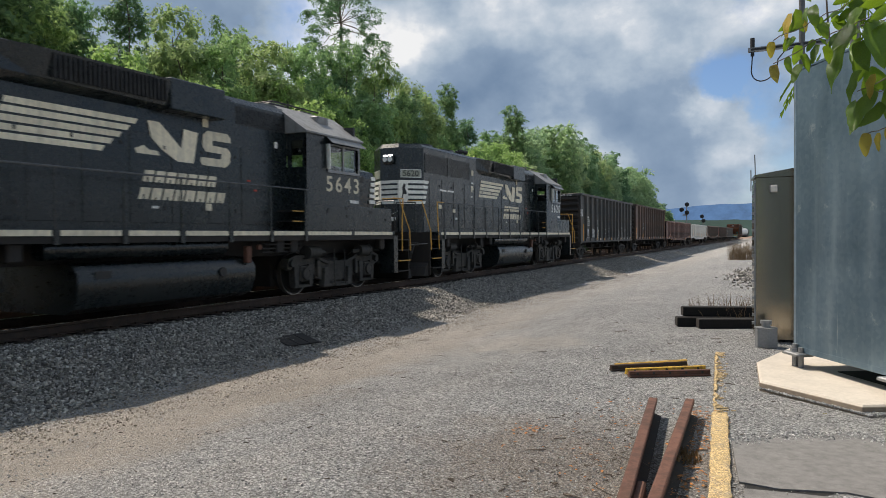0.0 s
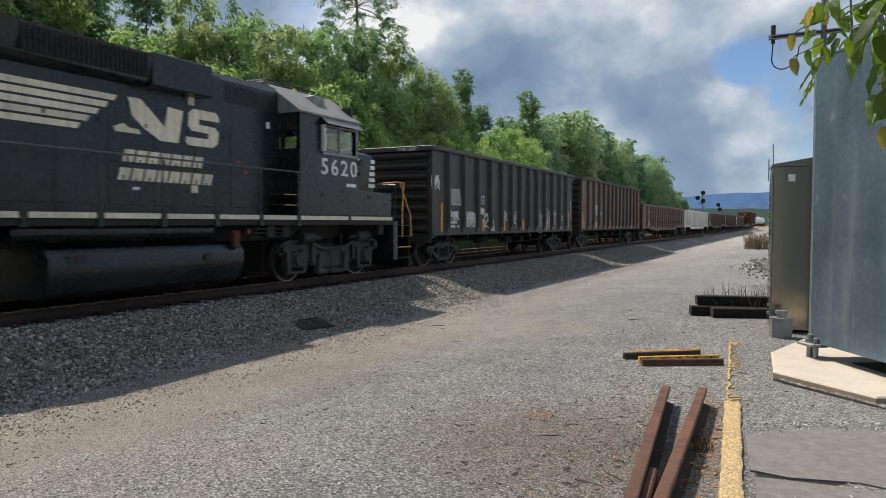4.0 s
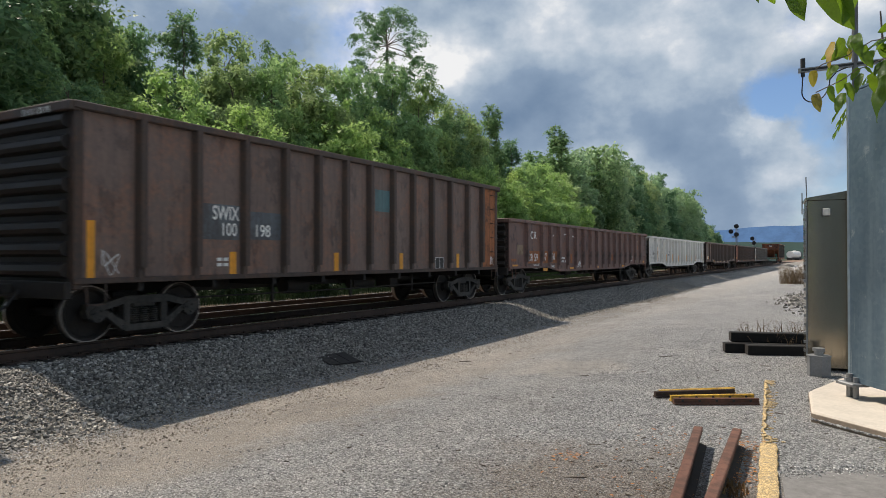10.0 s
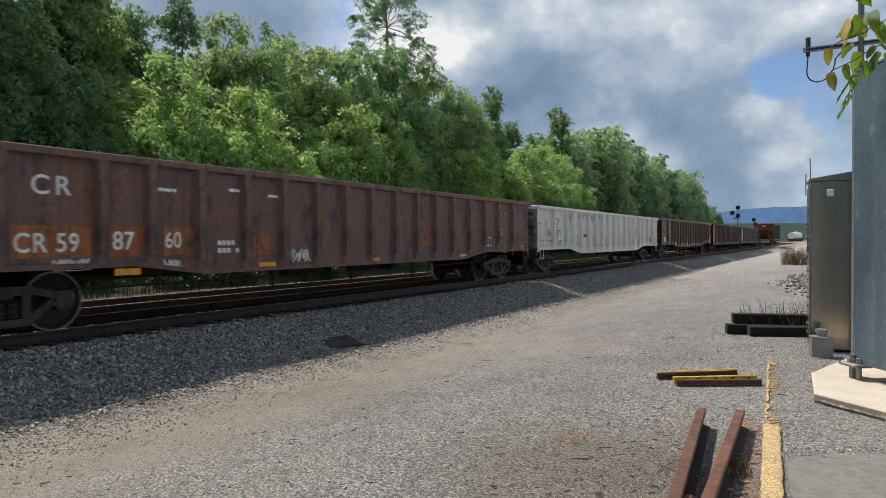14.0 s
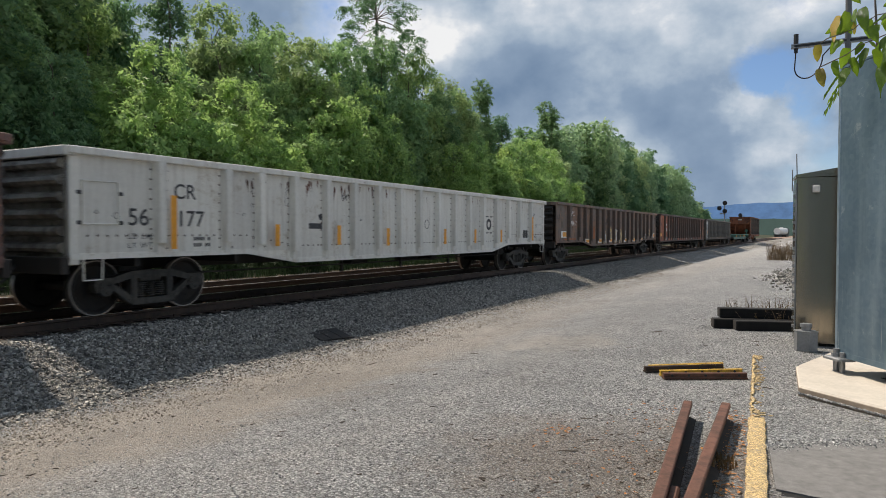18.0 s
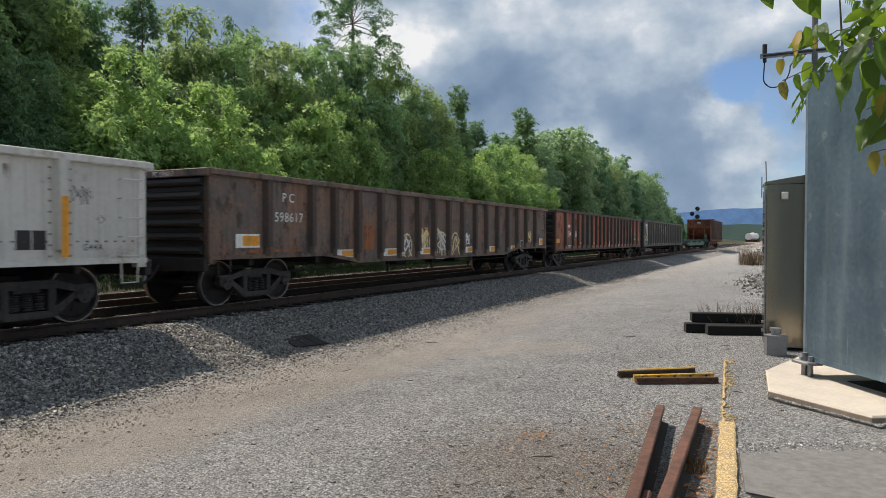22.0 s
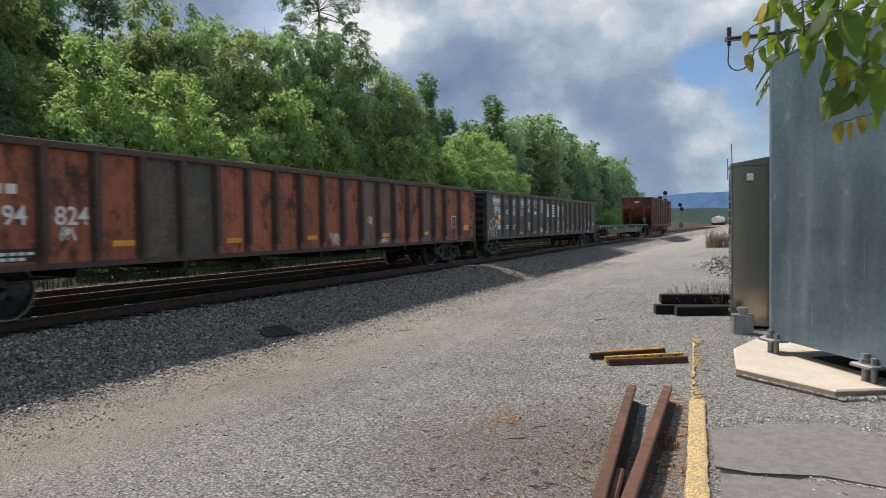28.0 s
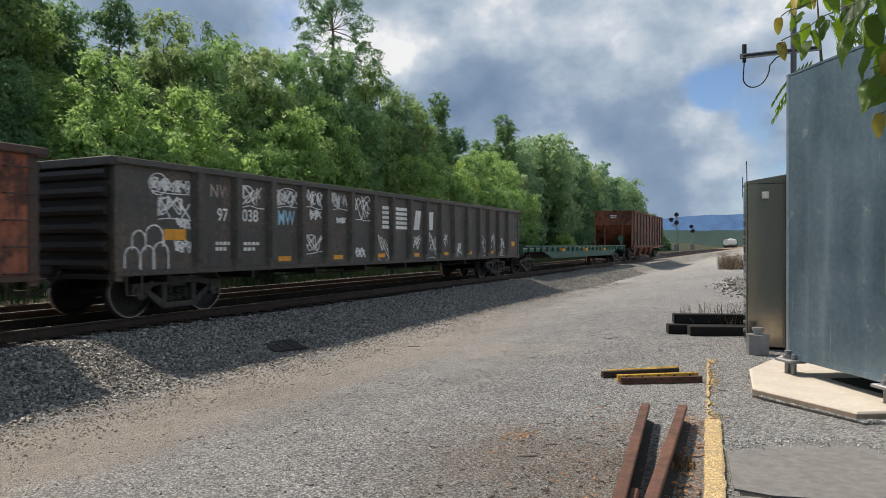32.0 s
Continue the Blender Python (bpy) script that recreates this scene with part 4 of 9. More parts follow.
# ---- train ----
def wheel_outline():
    return [(0.0, 0.09), (0.0, 0.10), (0.035, 0.13), (0.05, 0.36), (0.0, 0.40), (0.0, 0.455), (0.105, 0.445), (0.105, 0.475), (0.138, 0.475), (0.138, 0.40), (0.10, 0.36), (0.10, 0.13), (0.14, 0.10), (0.14, 0.09)]


def spun(shape, outline, x0, out, k=1.0, n=28):
    """A ring turned round the x axis: outline of (inward offset, radius)."""
    m = len(outline)
    v = []
    for i in range(n):
        g = 2 * math.pi * i / n
        for a, r in outline:
            v.append((x0 - out * a, r * k * math.cos(g), r * k * math.sin(g)))
    f = []
    for i in range(n):
        j = (i + 1) % n
        for a in range(m - 1):
            q = (i * m + a, i * m + a + 1, j * m + a + 1, j * m + a)
            f.append(q if out > 0 else q[::-1])
    return shape.put(v, f)


_wheel_cache = {}


def wheelset_meshes(r):
    if r not in _wheel_cache:
        k = r / 0.455
        w = Shape()
        for side in (-1, 1):
            spun(w, wheel_outline(), side * 0.82, side, k)
            w.cyl((side * 0.82, 0, 0), (side * 0.835, 0, 0), 0.10, 12)
            for i in range(6):
                g = i * math.pi / 3
                w.cyl((side * 0.79, 0.25 * k * math.cos(g), 0.25 * k * math.sin(g)), (side * 0.795, 0.25 * k * math.cos(g), 0.25 * k * math.sin(g)), 0.03, 8)
        w.cyl((-1.0, 0, 0), (1.0, 0, 0), 0.08, 12)
        t = Shape()
        for side in (-1, 1):
            spun(t, [(-0.001, 0.440), (-0.002, 0.456), (0.106, 0.447)], side * 0.82, side, k)
        c = Shape()
        for side in (-1, 1):
            c.cyl((side * 0.97, 0, 0), (side * 1.10, 0, 0), 0.13, 14)
            for i in range(3):
                g = i * 2.094
                c.cyl((side * 1.10, 0.075 * math.cos(g), 0.075 * math.sin(g)), (side * 1.125, 0.075 * math.cos(g), 0.075 * math.sin(g)), 0.022, 6)
        _wheel_cache[r] = (w.mesh("wheelset", True), t.mesh("tread", True), c.mesh("bearing_cap", True))
    return _wheel_cache[r]


WHEELSETS = []


def add_wheelset(truck, y, r):
    w, t, c = wheelset_meshes(r)
    ob = part("wheelset", w, "under", truck, at=pose(0, y, r))
    # tread and caps turn with the axle: one mesh with three materials
    if len(w.materials) == 1:
        bm = bmesh.new()
        bm.from_mesh(w)
        for k, extra in ((1, t), (2, c)):
            before = len(bm.faces)
            bm.from_mesh(extra)
            bm.faces.ensure_lookup_table()
            for f in bm.faces[before:]:
                f.material_index = k
        bm.to_mesh(w)
        bm.free()
        w.materials.append(M["tread"])
        w.materials.append(M["truck"])
    WHEELSETS.append((ob, y, r))
    return ob


_truck_cache = {}


def freight_truck(car, yc, wb=1.78, r=0.455):
    """bolster > side frames, springs and wheelsets."""
    if "frame" not in _truck_cache:
        s = Shape()
        h = wb / 2
        top = [(-h - 0.2, r + 0.06), (-h - 0.16, r + 0.17), (-h + 0.12, r + 0.17), (-0.40, r + 0.27), (0.40, r + 0.27), (h - 0.12, r + 0.17), (h + 0.16, r + 0.17), (h + 0.2, r + 0.06)]
        low = [(h + 0.16, r - 0.06), (h - 0.16, r - 0.04), (h - 0.12, r + 0.06), (0.44, r + 0.14), (-0.44, r + 0.14), (-h + 0.12, r + 0.06), (-h + 0.16, r - 0.04), (-h - 0.16, r - 0.06)]
        s.prism(top + low, "x", 0.93, 1.08)
        for k in (-1, 1):
            s.prism([(k * (h - 0.13), r + 0.08), (k * (h - 0.16), r - 0.05), (k * 0.42, r - 0.30), (k * 0.34, r - 0.19)], "x", 0.94, 1.07)
            s.prism([(k * 0.30, r + 0.16), (k * 0.42, r + 0.16), (k * 0.42, r - 0.24), (k * 0.30, r - 0.22)], "x", 0.93, 1.07)
        s.prism([(-0.46, r - 0.20), (0.46, r - 0.20), (0.40, r - 0.31), (-0.40, r - 0.31)], "x", 0.92, 1.08)
        _truck_cache["frame"] = s.mesh("side_frame")
        c, n, rows = Shape(), 12, 15
        for i in range(rows):
            rr = 0.082 if i % 2 else 0.058
            c.v += [(1.0 + rr * math.cos(2 * math.pi * j / n), rr * math.sin(2 * math.pi * j / n), r - 0.185 + 0.25 * i / (rows - 1)) for j in range(n)]
        c.f = [(i * n + j, i * n + (j + 1) % n, (i + 1) * n + (j + 1) % n, (i + 1) * n + j) for i in range(rows - 1) for j in range(n)]
        _truck_cache["spring"] = c.mesh("spring")
        b = Shape().box(-1.02, 1.02, -0.22, 0.22, r + 0.07, r + 0.24, 0.02)
        b.box(-0.5, 0.5, -0.24, 0.24, r + 0.2, r + 0.33, 0.02).cyl((0, 0, r + 0.3), (0, 0, r + 0.42), 0.2, 16)
        for k in (-1, 1):
            b.box(-0.85, 0.85, k * 0.52 - 0.05, k * 0.52 + 0.05, r - 0.12, r - 0.02)
        _truck_cache["bolster"] = b.mesh("truck")
    bolster = part("truck", _truck_cache["bolster"], "truck", car, at=pose(0, yc, 0))
    for k in (-1, 1):
        m = pose(0, 0, 0) if k > 0 else pose(0, 0, 0, 0, 0, 180)
        part("side_frame", _truck_cache["frame"], "truck", bolster, at=m)
        for y in (-0.19, 0.0, 0.19):
            part("spring", _truck_cache["spring"], "truck", bolster, at=m @ pose(0, y, 0))
    for k in (-1, 1):
        add_wheelset(bolster, k * wb / 2, r)
    return bolster


def coupler(car, y, way):
    s = Shape()
    s.box(-0.07, 0.07, min(y, y + way * 0.45), max(y, y + way * 0.45), 0.80, 0.95, 0.015)
    e = y + way * 0.45
    s.prism([(-0.14, e), (0.16, e), (0.18, e + way * 0.16), (0.09, e + way * 0.24), (0.05, e + way * 0.12), (-0.10, e + way * 0.12), (-0.16, e + way * 0.2)], "z", 0.74, 1.02)
    part("coupler", s, "truck", car)
    h = Shape()
    pts = [(0.25, y, 0.86), (0.27, y + way * 0.2, 0.62), (0.24, y + way * 0.42, 0.48), (0.16, y + way * 0.62, 0.5)]
    h.tube(pts, 0.025, 6)
    part("air_hose", h, "dark", car)


def ladder(car, x, y0, y1, z0, z1, n, material, stiles=True):
    for i in range(n):
        z = z0 + (z1 - z0) * i / (n - 1)
        part("ladder_rung", Shape().tube([(x - 0.09, y0, z), (x, y0, z), (x, y1, z), (x - 0.09, y1, z)], 0.013, 6), material, car)


def stirrup(car, x, y, z, material):
    part("step", Shape().tube([(x, y - 0.16, z), (x, y - 0.15, z - 0.32), (x, y + 0.15, z - 0.32), (x, y + 0.16, z)], 0.014, 6), material, car)


def end_wall(car, y, way, top, low, half, ribs, material, depth=0.12):
    """Corrugated end: horizontal pressed ribs over a flat sheet."""
    part("end_sheet", Shape().box(-half, half, min(y, y - way * 0.03), max(y, y - way * 0.03), low, top), material, car)
    s = Shape()
    step = (top - low - 0.12) / ribs
    for i in range(ribs):
        z = low + 0.08 + step * i
        a, b = z + 0.04, z + step - 0.04
        out = [(y, a), (y + way * depth * 0.75, a + (b - a) * 0.18), (y + way * depth, a + (b - a) * 0.45), (y + way * depth * 0.8, a + (b - a) * 0.8), (y, b)]
        w = half - 0.10
        s.prism(out, "x", -w, w)
    part("corrugation", s, material, car, smooth=True)


def z_low(y, low, belly, h, inset):
    if not belly:
        return low
    a, b = h - inset - 0.6, h - inset - 2.0
    return low - belly if abs(y) <= b else (low if abs(y) >= a else low - belly * (a - abs(y)) / (a - b))


def gondola(label, y0, y1, top, sill, posts, paint, odd=None, chord_paint=None, belly=0.0, ribs=6, post_paint=None, inset=3.0, post_w=0.13, group="freight cars of the train", bulged=True):
    """A high-sided open freight car.  y0, y1: its ends on the train's own scale; top and sill above the rail."""
    car = thing("gondola_car", label, "freight car", group=group)
    L = y1 - y0
    h, half = L / 2, 1.46
    chord_paint, post_paint = chord_paint or paint, post_paint or paint
    TRAIN.append((car, (y0 + y1) / 2))
    low = sill
    for k in (-1, 1):
        n = "side_sheet"
        if belly:
            a, b = h - inset - 0.6, h - inset - 2.0
            edge = [(-h, low), (-a, low), (-b, low - belly), (b, low - belly), (a, low), (h, low), (h, top), (-h, top)]
        else:
            edge = [(-h, low), (h, low), (h, top), (-h, top)]
        x = k * half
        part(n, Shape().prism(edge, "x", min(x, x - k * 0.02), max(x, x - k * 0.02)), paint, car)
        # chords
        part("top_chord", Shape().box(x - 0.02 if k > 0 else x - 0.11, x + 0.11 if k > 0 else x + 0.02, -h - 0.04, h + 0.04, top - 0.10, top + 0.02, 0.015), chord_paint, car)
        if not belly:
            part("side_sill", Shape().box(min(x, x + k * 0.05), max(x, x + k * 0.05), -h, h, low - 0.02, low + 0.07, 0.01), chord_paint, car)
        else:
            s = Shape()
            z = lambda v: low - belly if abs(v) <= b else (low if abs(v) >= a else low - belly * (a - abs(v)) / (a - b))
            ys = [-h, -a, -b, b, a, h]
            for p, q in zip(ys, ys[1:]):
                s.prism([(p, z(p) - 0.02), (q, z(q) - 0.02), (q, z(q) + 0.06), (p, z(p) + 0.06)], "x", min(x, x + k * 0.045), max(x, x + k * 0.045))
            part("side_sill", s, chord_paint, car)
        # posts: pressed hat sections
        pm = {}
        for y in posts:
            zb = low if not belly else (low - belly if abs(y) <= b else (low if abs(y) >= a else low - belly * (a - abs(y)) / (a - b)))
            key = (round(zb, 2), k)
            if key not in pm:
                w, d = post_w, 0.13
                out = [(x, -w), (x + k * d * 0.9, -w * 0.62), (x + k * d, -w * 0.45), (x + k * d, w * 0.45), (x + k * d * 0.9, w * 0.62), (x, w)]
                t = Shape().prism(out, "z", zb + 0.22, top - 0.09)
                foot = [(x, -w * 0.9), (x + k * d * 0.45, -w * 0.5), (x + k * d * 0.45, w * 0.5), (x, w * 0.9)]
                t.prism(foot, "z", zb + 0.02, zb + 0.22)
                pm[key] = t.mesh("side_post")
            part("side_post", pm[key], post_paint, car, at=pose(0, y, 0))
        # a sheet between each pair of posts; some have been patched
        if k > 0:
            for i, (p, q) in enumerate(zip([-h] + list(posts), list(posts) + [h])):
                zb = max(z_low(p, low, belly, h, inset), z_low(q, low, belly, h, inset)) + 0.08
                p, q = p + (post_w if i else 0.16), q - (post_w if i < len(posts) else 0.16)
                part("side_panel", Shape().box(half + 0.001, half + 0.005, p, q, zb, top - 0.11), (odd or {}).get(i, paint), car)
        # corner posts
        for e in (-1, 1):
            part("corner_post", Shape().box(min(x - k * 0.14, x + k * 0.025), max(x - k * 0.14, x + k * 0.025), min(e * h, e * (h - 0.16)), max(e * h, e * (h - 0.16)), low - 0.1, top - 0.06, 0.012), chord_paint, car)
    part("floor", Shape().box(-half + 0.03, half - 0.03, -h + 0.03, h - 0.03, low + 0.03, low + 0.09), "under", car)
    part("centre_sill", Shape().box(-0.19, 0.19, -h - 0.1, h + 0.1, 0.70, 0.98), "under", car)
    bearer = Shape().box(-half + 0.05, half - 0.05, -0.05, 0.05, low - 0.16, low + 0.03).mesh("cross_bearer")
    for i in range(9):
        part("cross_bearer", bearer, "under", car, at=pose(0, -h + 1.2 + (L - 2.4) * i / 8, 0))
    for e in (-1, 1):
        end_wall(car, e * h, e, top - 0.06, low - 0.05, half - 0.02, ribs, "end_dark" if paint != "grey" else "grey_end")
        part("end_chord", Shape().box(-half - 0.08, half + 0.08, min(e * h - e * 0.06, e * h + e * 0.12), max(e * h - e * 0.06, e * h + e * 0.12), top - 0.13, top + 0.015, 0.012), chord_paint, car)
        part("end_sill", Shape().box(-half, half, min(e * h, e * (h + 0.12)), max(e * h, e * (h + 0.12)), 0.74, low + 0.02, 0.012), "under", car)
        coupler(car, e * (h + 0.1), e)
        freight_truck(car, e * (h - 1.55 if inset < 2 else h - 1.75))
        for k in (-1, 1):
            stirrup(car, k * (half + 0.05), e * (h - 0.35), low - 0.02, post_paint)
    # brake gear under the floor
    g = Shape().cyl((0.55, -1.9, 0.72), (0.55, -1.2, 0.72), 0.17, 14).cyl((0.5, 0.6, 0.7), (0.5, 1.5, 0.7), 0.15, 14)
    g.box(0.3, 0.8, 2.0, 2.35, 0.55, 0.85, 0.02).tube([(0.9, -h + 2.6, 0.62), (0.95, 0, 0.60), (0.9, h - 2.6, 0.62)], 0.018)
    for y in (-2.6, 2.9, 0.1):
        g.box(0.88, 0.93, y - 0.03, y + 0.03, 0.42, low - 0.1)
    part("brake_gear", g, "under", car)
    ladder(car, half + 0.1, h - 0.52, h - 0.12, low + 0.1, top - 0.3, 5 if top < 3 else 6, post_paint, False)
    return car


TRAIN = []


def reflectors(car, spots, w=0.11, tall=0.45, x=1.4655):
    for y, z in spots:
        part("reflector", Shape().box(x, x + 0.006, y - w / 2, y + w / 2, z, z + tall), "amber", car, "amber reflective strip")


def ribbon(s, pts, stroke, x):
    """A flat sprayed line along points of the side."""
    n, k = len(pts), len(s.v)
    for i, (p, q) in enumerate(pts):
        e, f = pts[max(0, i - 1)], pts[min(n - 1, i + 1)]
        d = Vector((f[0] - e[0], f[1] - e[1]))
        d = d.normalized() if d.length > 1e-6 else Vector((1, 0))
        m = stroke * (0.85 + 0.15 * math.sin(i * 0.7 + q * 9)) / 2
        s.v += [(x, p - d.y * m, q + d.x * m), (x, p + d.y * m, q - d.x * m)]
    s.f += [(k + 2 * i, k + 2 * i + 1, k + 2 * i + 3, k + 2 * i + 2) for i in range(n - 1)]


def smooth_line(points, steps=5):
    """A curve through points, passing each of them."""
    p = [points[0]] + points + [points[-1]]
    out = []
    for a, b, c, d in zip(p, p[1:], p[2:], p[3:]):
        for i in range(steps):
            t = i / steps
            out.append(tuple(0.5 * (2 * b[j] + (c[j] - a[j]) * t + (2 * a[j] - 5 * b[j] + 4 * c[j] - d[j]) * t * t + (3 * b[j] - a[j] - 3 * c[j] + d[j]) * t ** 3) for j in (0, 1)))
    return out + [points[-1]]


def scrawl(car, y0, y1, z0, z1, seed, material="chalk", stroke=0.022, loops=5, x=1.4665):
    """A sprayed, unreadable tag: a row of hooked and looped strokes that fills the given patch of the side."""
    rng = random.Random(seed)
    s = Shape()
    w, h = y1 - y0, z1 - z0
    count = max(1, min(6, round(w / h * 1.7)))
    for k in range(count):
        a, b = y0 + w * (k - 0.08) / count, y0 + w * (k + 1.05) / count
        lift = rng.uniform(-0.06, 0.06) * h
        spot = lambda u, v: (a + (b - a) * (u + rng.uniform(-0.1, 0.1)), z0 + lift + h * (v + rng.uniform(-0.08, 0.08)))
        n = rng.randrange(6, 9)
        strokes = [[(0.5 + 0.55 * math.cos(j * rng.uniform(1.7, 2.5) + k), (0.08, 0.95, 0.35, 0.8)[(j + k) % 4]) for j in range(n)]]
        if rng.random() < 0.4:
            strokes.append([(0.5 + 0.4 * math.cos(j * 0.9), 0.55 + 0.35 * math.sin(j * 0.9)) for j in range(7)])
        for pts in strokes:
            ribbon(s, smooth_line([spot(u, v) for u, v in pts]), stroke * rng.uniform(0.8, 1.05), x)
    if w > 0.5:
        ribbon(s, smooth_line([(y0 + w * u, z0 + h * rng.uniform(-0.10, 0.06)) for u in (0.0, 0.35, 0.7, 1.05)]), stroke * 0.7, x)
    part("graffiti", s, material, car, {"chalk": "white sprayed scrawl", "ink": "thin dark scrawl", "yellow_spray": "yellow sprayed scrawl"}.get(material, "sprayed scrawl"))


def bars(car, y0, y1, z0, z1, rows=2, material="white", cols=5, x=1.4665):
    """Small unreadable lettering as rows of plain bars."""
    h = (z1 - z0) / rows
    w = (y1 - y0) / cols
    for r in range(rows):
        for c in range(cols):
            if (r * 7 + c * 3) % 5 != 4:
                part("lettering_bar", Shape().box(x, x + 0.003, y0 + c * w, y0 + c * w + w * 0.75, z0 + r * h, z0 + r * h + h * 0.6), material, car)


def patch(car, y0, y1, z0, z1, material, label="", x=1.4655):
    return part("painted_patch", Shape().box(x, x + 0.002, y0, y1, z0, z1), material, car, label)


def data_box(car, y0, y1, z0, z1, material="white"):
    """The framed maintenance panel near the end of a car."""
    x = 1.467
    w = 0.018
    f = part("data_panel", Shape().box(x, x + 0.002, y0, y1, z0, z1), "dark", car, "black maintenance panel with white frame")
    part("panel_frame", Shape().box(x, x + 0.004, y0, y1, z0, z0 + w).box(x, x + 0.004, y0, y1, z1 - w, z1).box(x, x + 0.004, y0, y0 + w, z0, z1).box(x, x + 0.004, y1 - w, y1, z0, z1).box(x, x + 0.004, (y0 + y1) / 2, (y0 + y1) / 2 + w, z0, z1), material, f)


def end_text(car, words, y, z, tall, x0):
    """Letters on the end of a car that faces the viewer."""
    t = text_shape(words, tall, (0, 0, 0), "white", car, "end_lettering", wide=0.9)
    for p in t.data.vertices:
        p.co = (x0 + p.co.y, y, z + p.co.z)


# ---- the cars, from the front of the train ----
def even(first, step, count):
    return [first + step * i for i in range(count)]


TALL_POSTS = [-6.2, -5.08, -3.95, -2.85, -1.82, -0.85, 0.09, 1.08, 2.03, 3.02, 4.07, 5.15, 6.14]
LONG_POSTS = [-8.35, -6.87, -6.0, -5.0, -3.92, -2.90, -1.88, -0.87, 0.12, 1.17, 2.18, 3.17, 4.18, 5.22, 6.25, 7.27, 8.40]


def tall_black_car():
    car = gondola("tall black gondola car with vertical side posts and graffiti", 22.75, 37.17, 3.66, 0.98, TALL_POSTS, "black", post_w=0.10, ribs=8, inset=1.5)
    text_shape("SWIX", 0.24, (1.466, -5.97, 2.20), "white", car, wide=0.85, stroke=0.01)
    text_shape("100255", 0.26, (1.466, -6.05, 1.92), "white", car, wide=0.78, stroke=0.01)
    reflectors(car, [(-6.55, 1.06), (6.70, 0.98)], 0.12, 0.92)
    reflectors(car, [(-3.42, 1.06), (-1.42, 1.06), (0.56, 1.06), (3.46, 1.06)], 0.14, 0.42)
    bars(car, -6.06, -5.30, 1.20, 1.46)
    data_box(car, -3.55, -3.30, 2.01, 2.29)
    data_box(car, 5.40, 5.86, 1.10, 1.52)
    bars(car, -7.1, -6.42, 0.99, 1.05, 1, "white", 9)
    bars(car, 5.4, 5.8, 1.56, 1.72, 2, "white", 3)
    for i, q in enumerate(((-7.20, -6.72, 2.33, 2.83), (-5.95, -5.37, 1.46, 1.75), (-4.89, -4.10, 1.24, 1.77), (-3.74, -3.24, 1.62, 1.89), (-3.30, -2.42, 1.06, 1.70), (-1.52, -1.25, 1.40, 1.77), (-0.63, -0.13, 1.05, 1.85), (2.2, 2.85, 1.0, 2.0), (3.1, 3.9, 1.1, 2.06), (4.1, 4.7, 1.15, 2.0), (6.95, 7.15, 1.3, 2.5))):
        scrawl(car, *q, seed=100 + i, stroke=0.036, loops=2)
    for k in range(4):
        arch(car, -4.86 + k * 0.19, -4.64 + k * 0.19, 1.26, 1.72 - 0.04 * (k % 2), 0.04, 60 + k)
    arch(car, -3.30, -2.86, 1.12, 1.62, 0.045, 66, 0.8, "yellow_spray")
    arch(car, -2.84, -2.44, 1.10, 1.50, 0.045, 67, 1.0, "yellow_spray")
    for k in range(3):
        arch(car, 3.15 + k * 0.25, 3.35 + k * 0.25, 1.2, 1.9 - k * 0.15, 0.035, 70 + k)
    end_text(car, "SWIX 100255", -7.35, 3.54, 0.09, 0.35)
    return car


def tall_brown_car():
    car = gondola("tall dark brown gondola car with white lettering panels", 38.82, 53.48, 3.68, 0.98, TALL_POSTS, "brown", post_paint="post_dark", chord_paint="post_dark", post_w=0.10, ribs=8, inset=1.5, odd={13: "orange"})
    patch(car, -4.93, -4.06, 1.69, 2.34, "sky_grey", "grey blue repainted patch")
    patch(car, -3.80, -2.92, 1.71, 2.25, "sky_grey", "grey blue repainted patch")
    patch(car, 0.35, 0.98, 2.50, 3.04, "teal", "teal painted patch")
    text_shape("SWIX", 0.25, (1.4685, -4.72, 2.06), "white", car, wide=0.72, stroke=0.012)
    text_shape("100", 0.23, (1.4685, -4.53, 1.77), "white", car, wide=0.82, stroke=0.012)
    text_shape("198", 0.23, (1.4685, -3.69, 1.77), "white", car, wide=0.9, stroke=0.012)
    reflectors(car, [(-7.05, 1.0)], 0.13, 0.93)
    reflectors(car, [(-4.22, 1.05), (-1.15, 1.05), (1.52, 1.05), (4.6, 1.05)], 0.16, 0.42)
    data_box(car, 3.27, 3.75, 1.04, 1.36)
    bars(car, -4.6, -4.3, 1.2, 1.4, 2, "white", 2)
    for i, q in enumerate(((-6.95, -6.6, 1.05, 1.5), (6.85, 7.0, 1.1, 1.4))):
        scrawl(car, *q, seed=140 + i, stroke=0.02)
    end_text(car, "SWIX 100198", -7.47, 3.54, 0.10, 0.35)
    return car


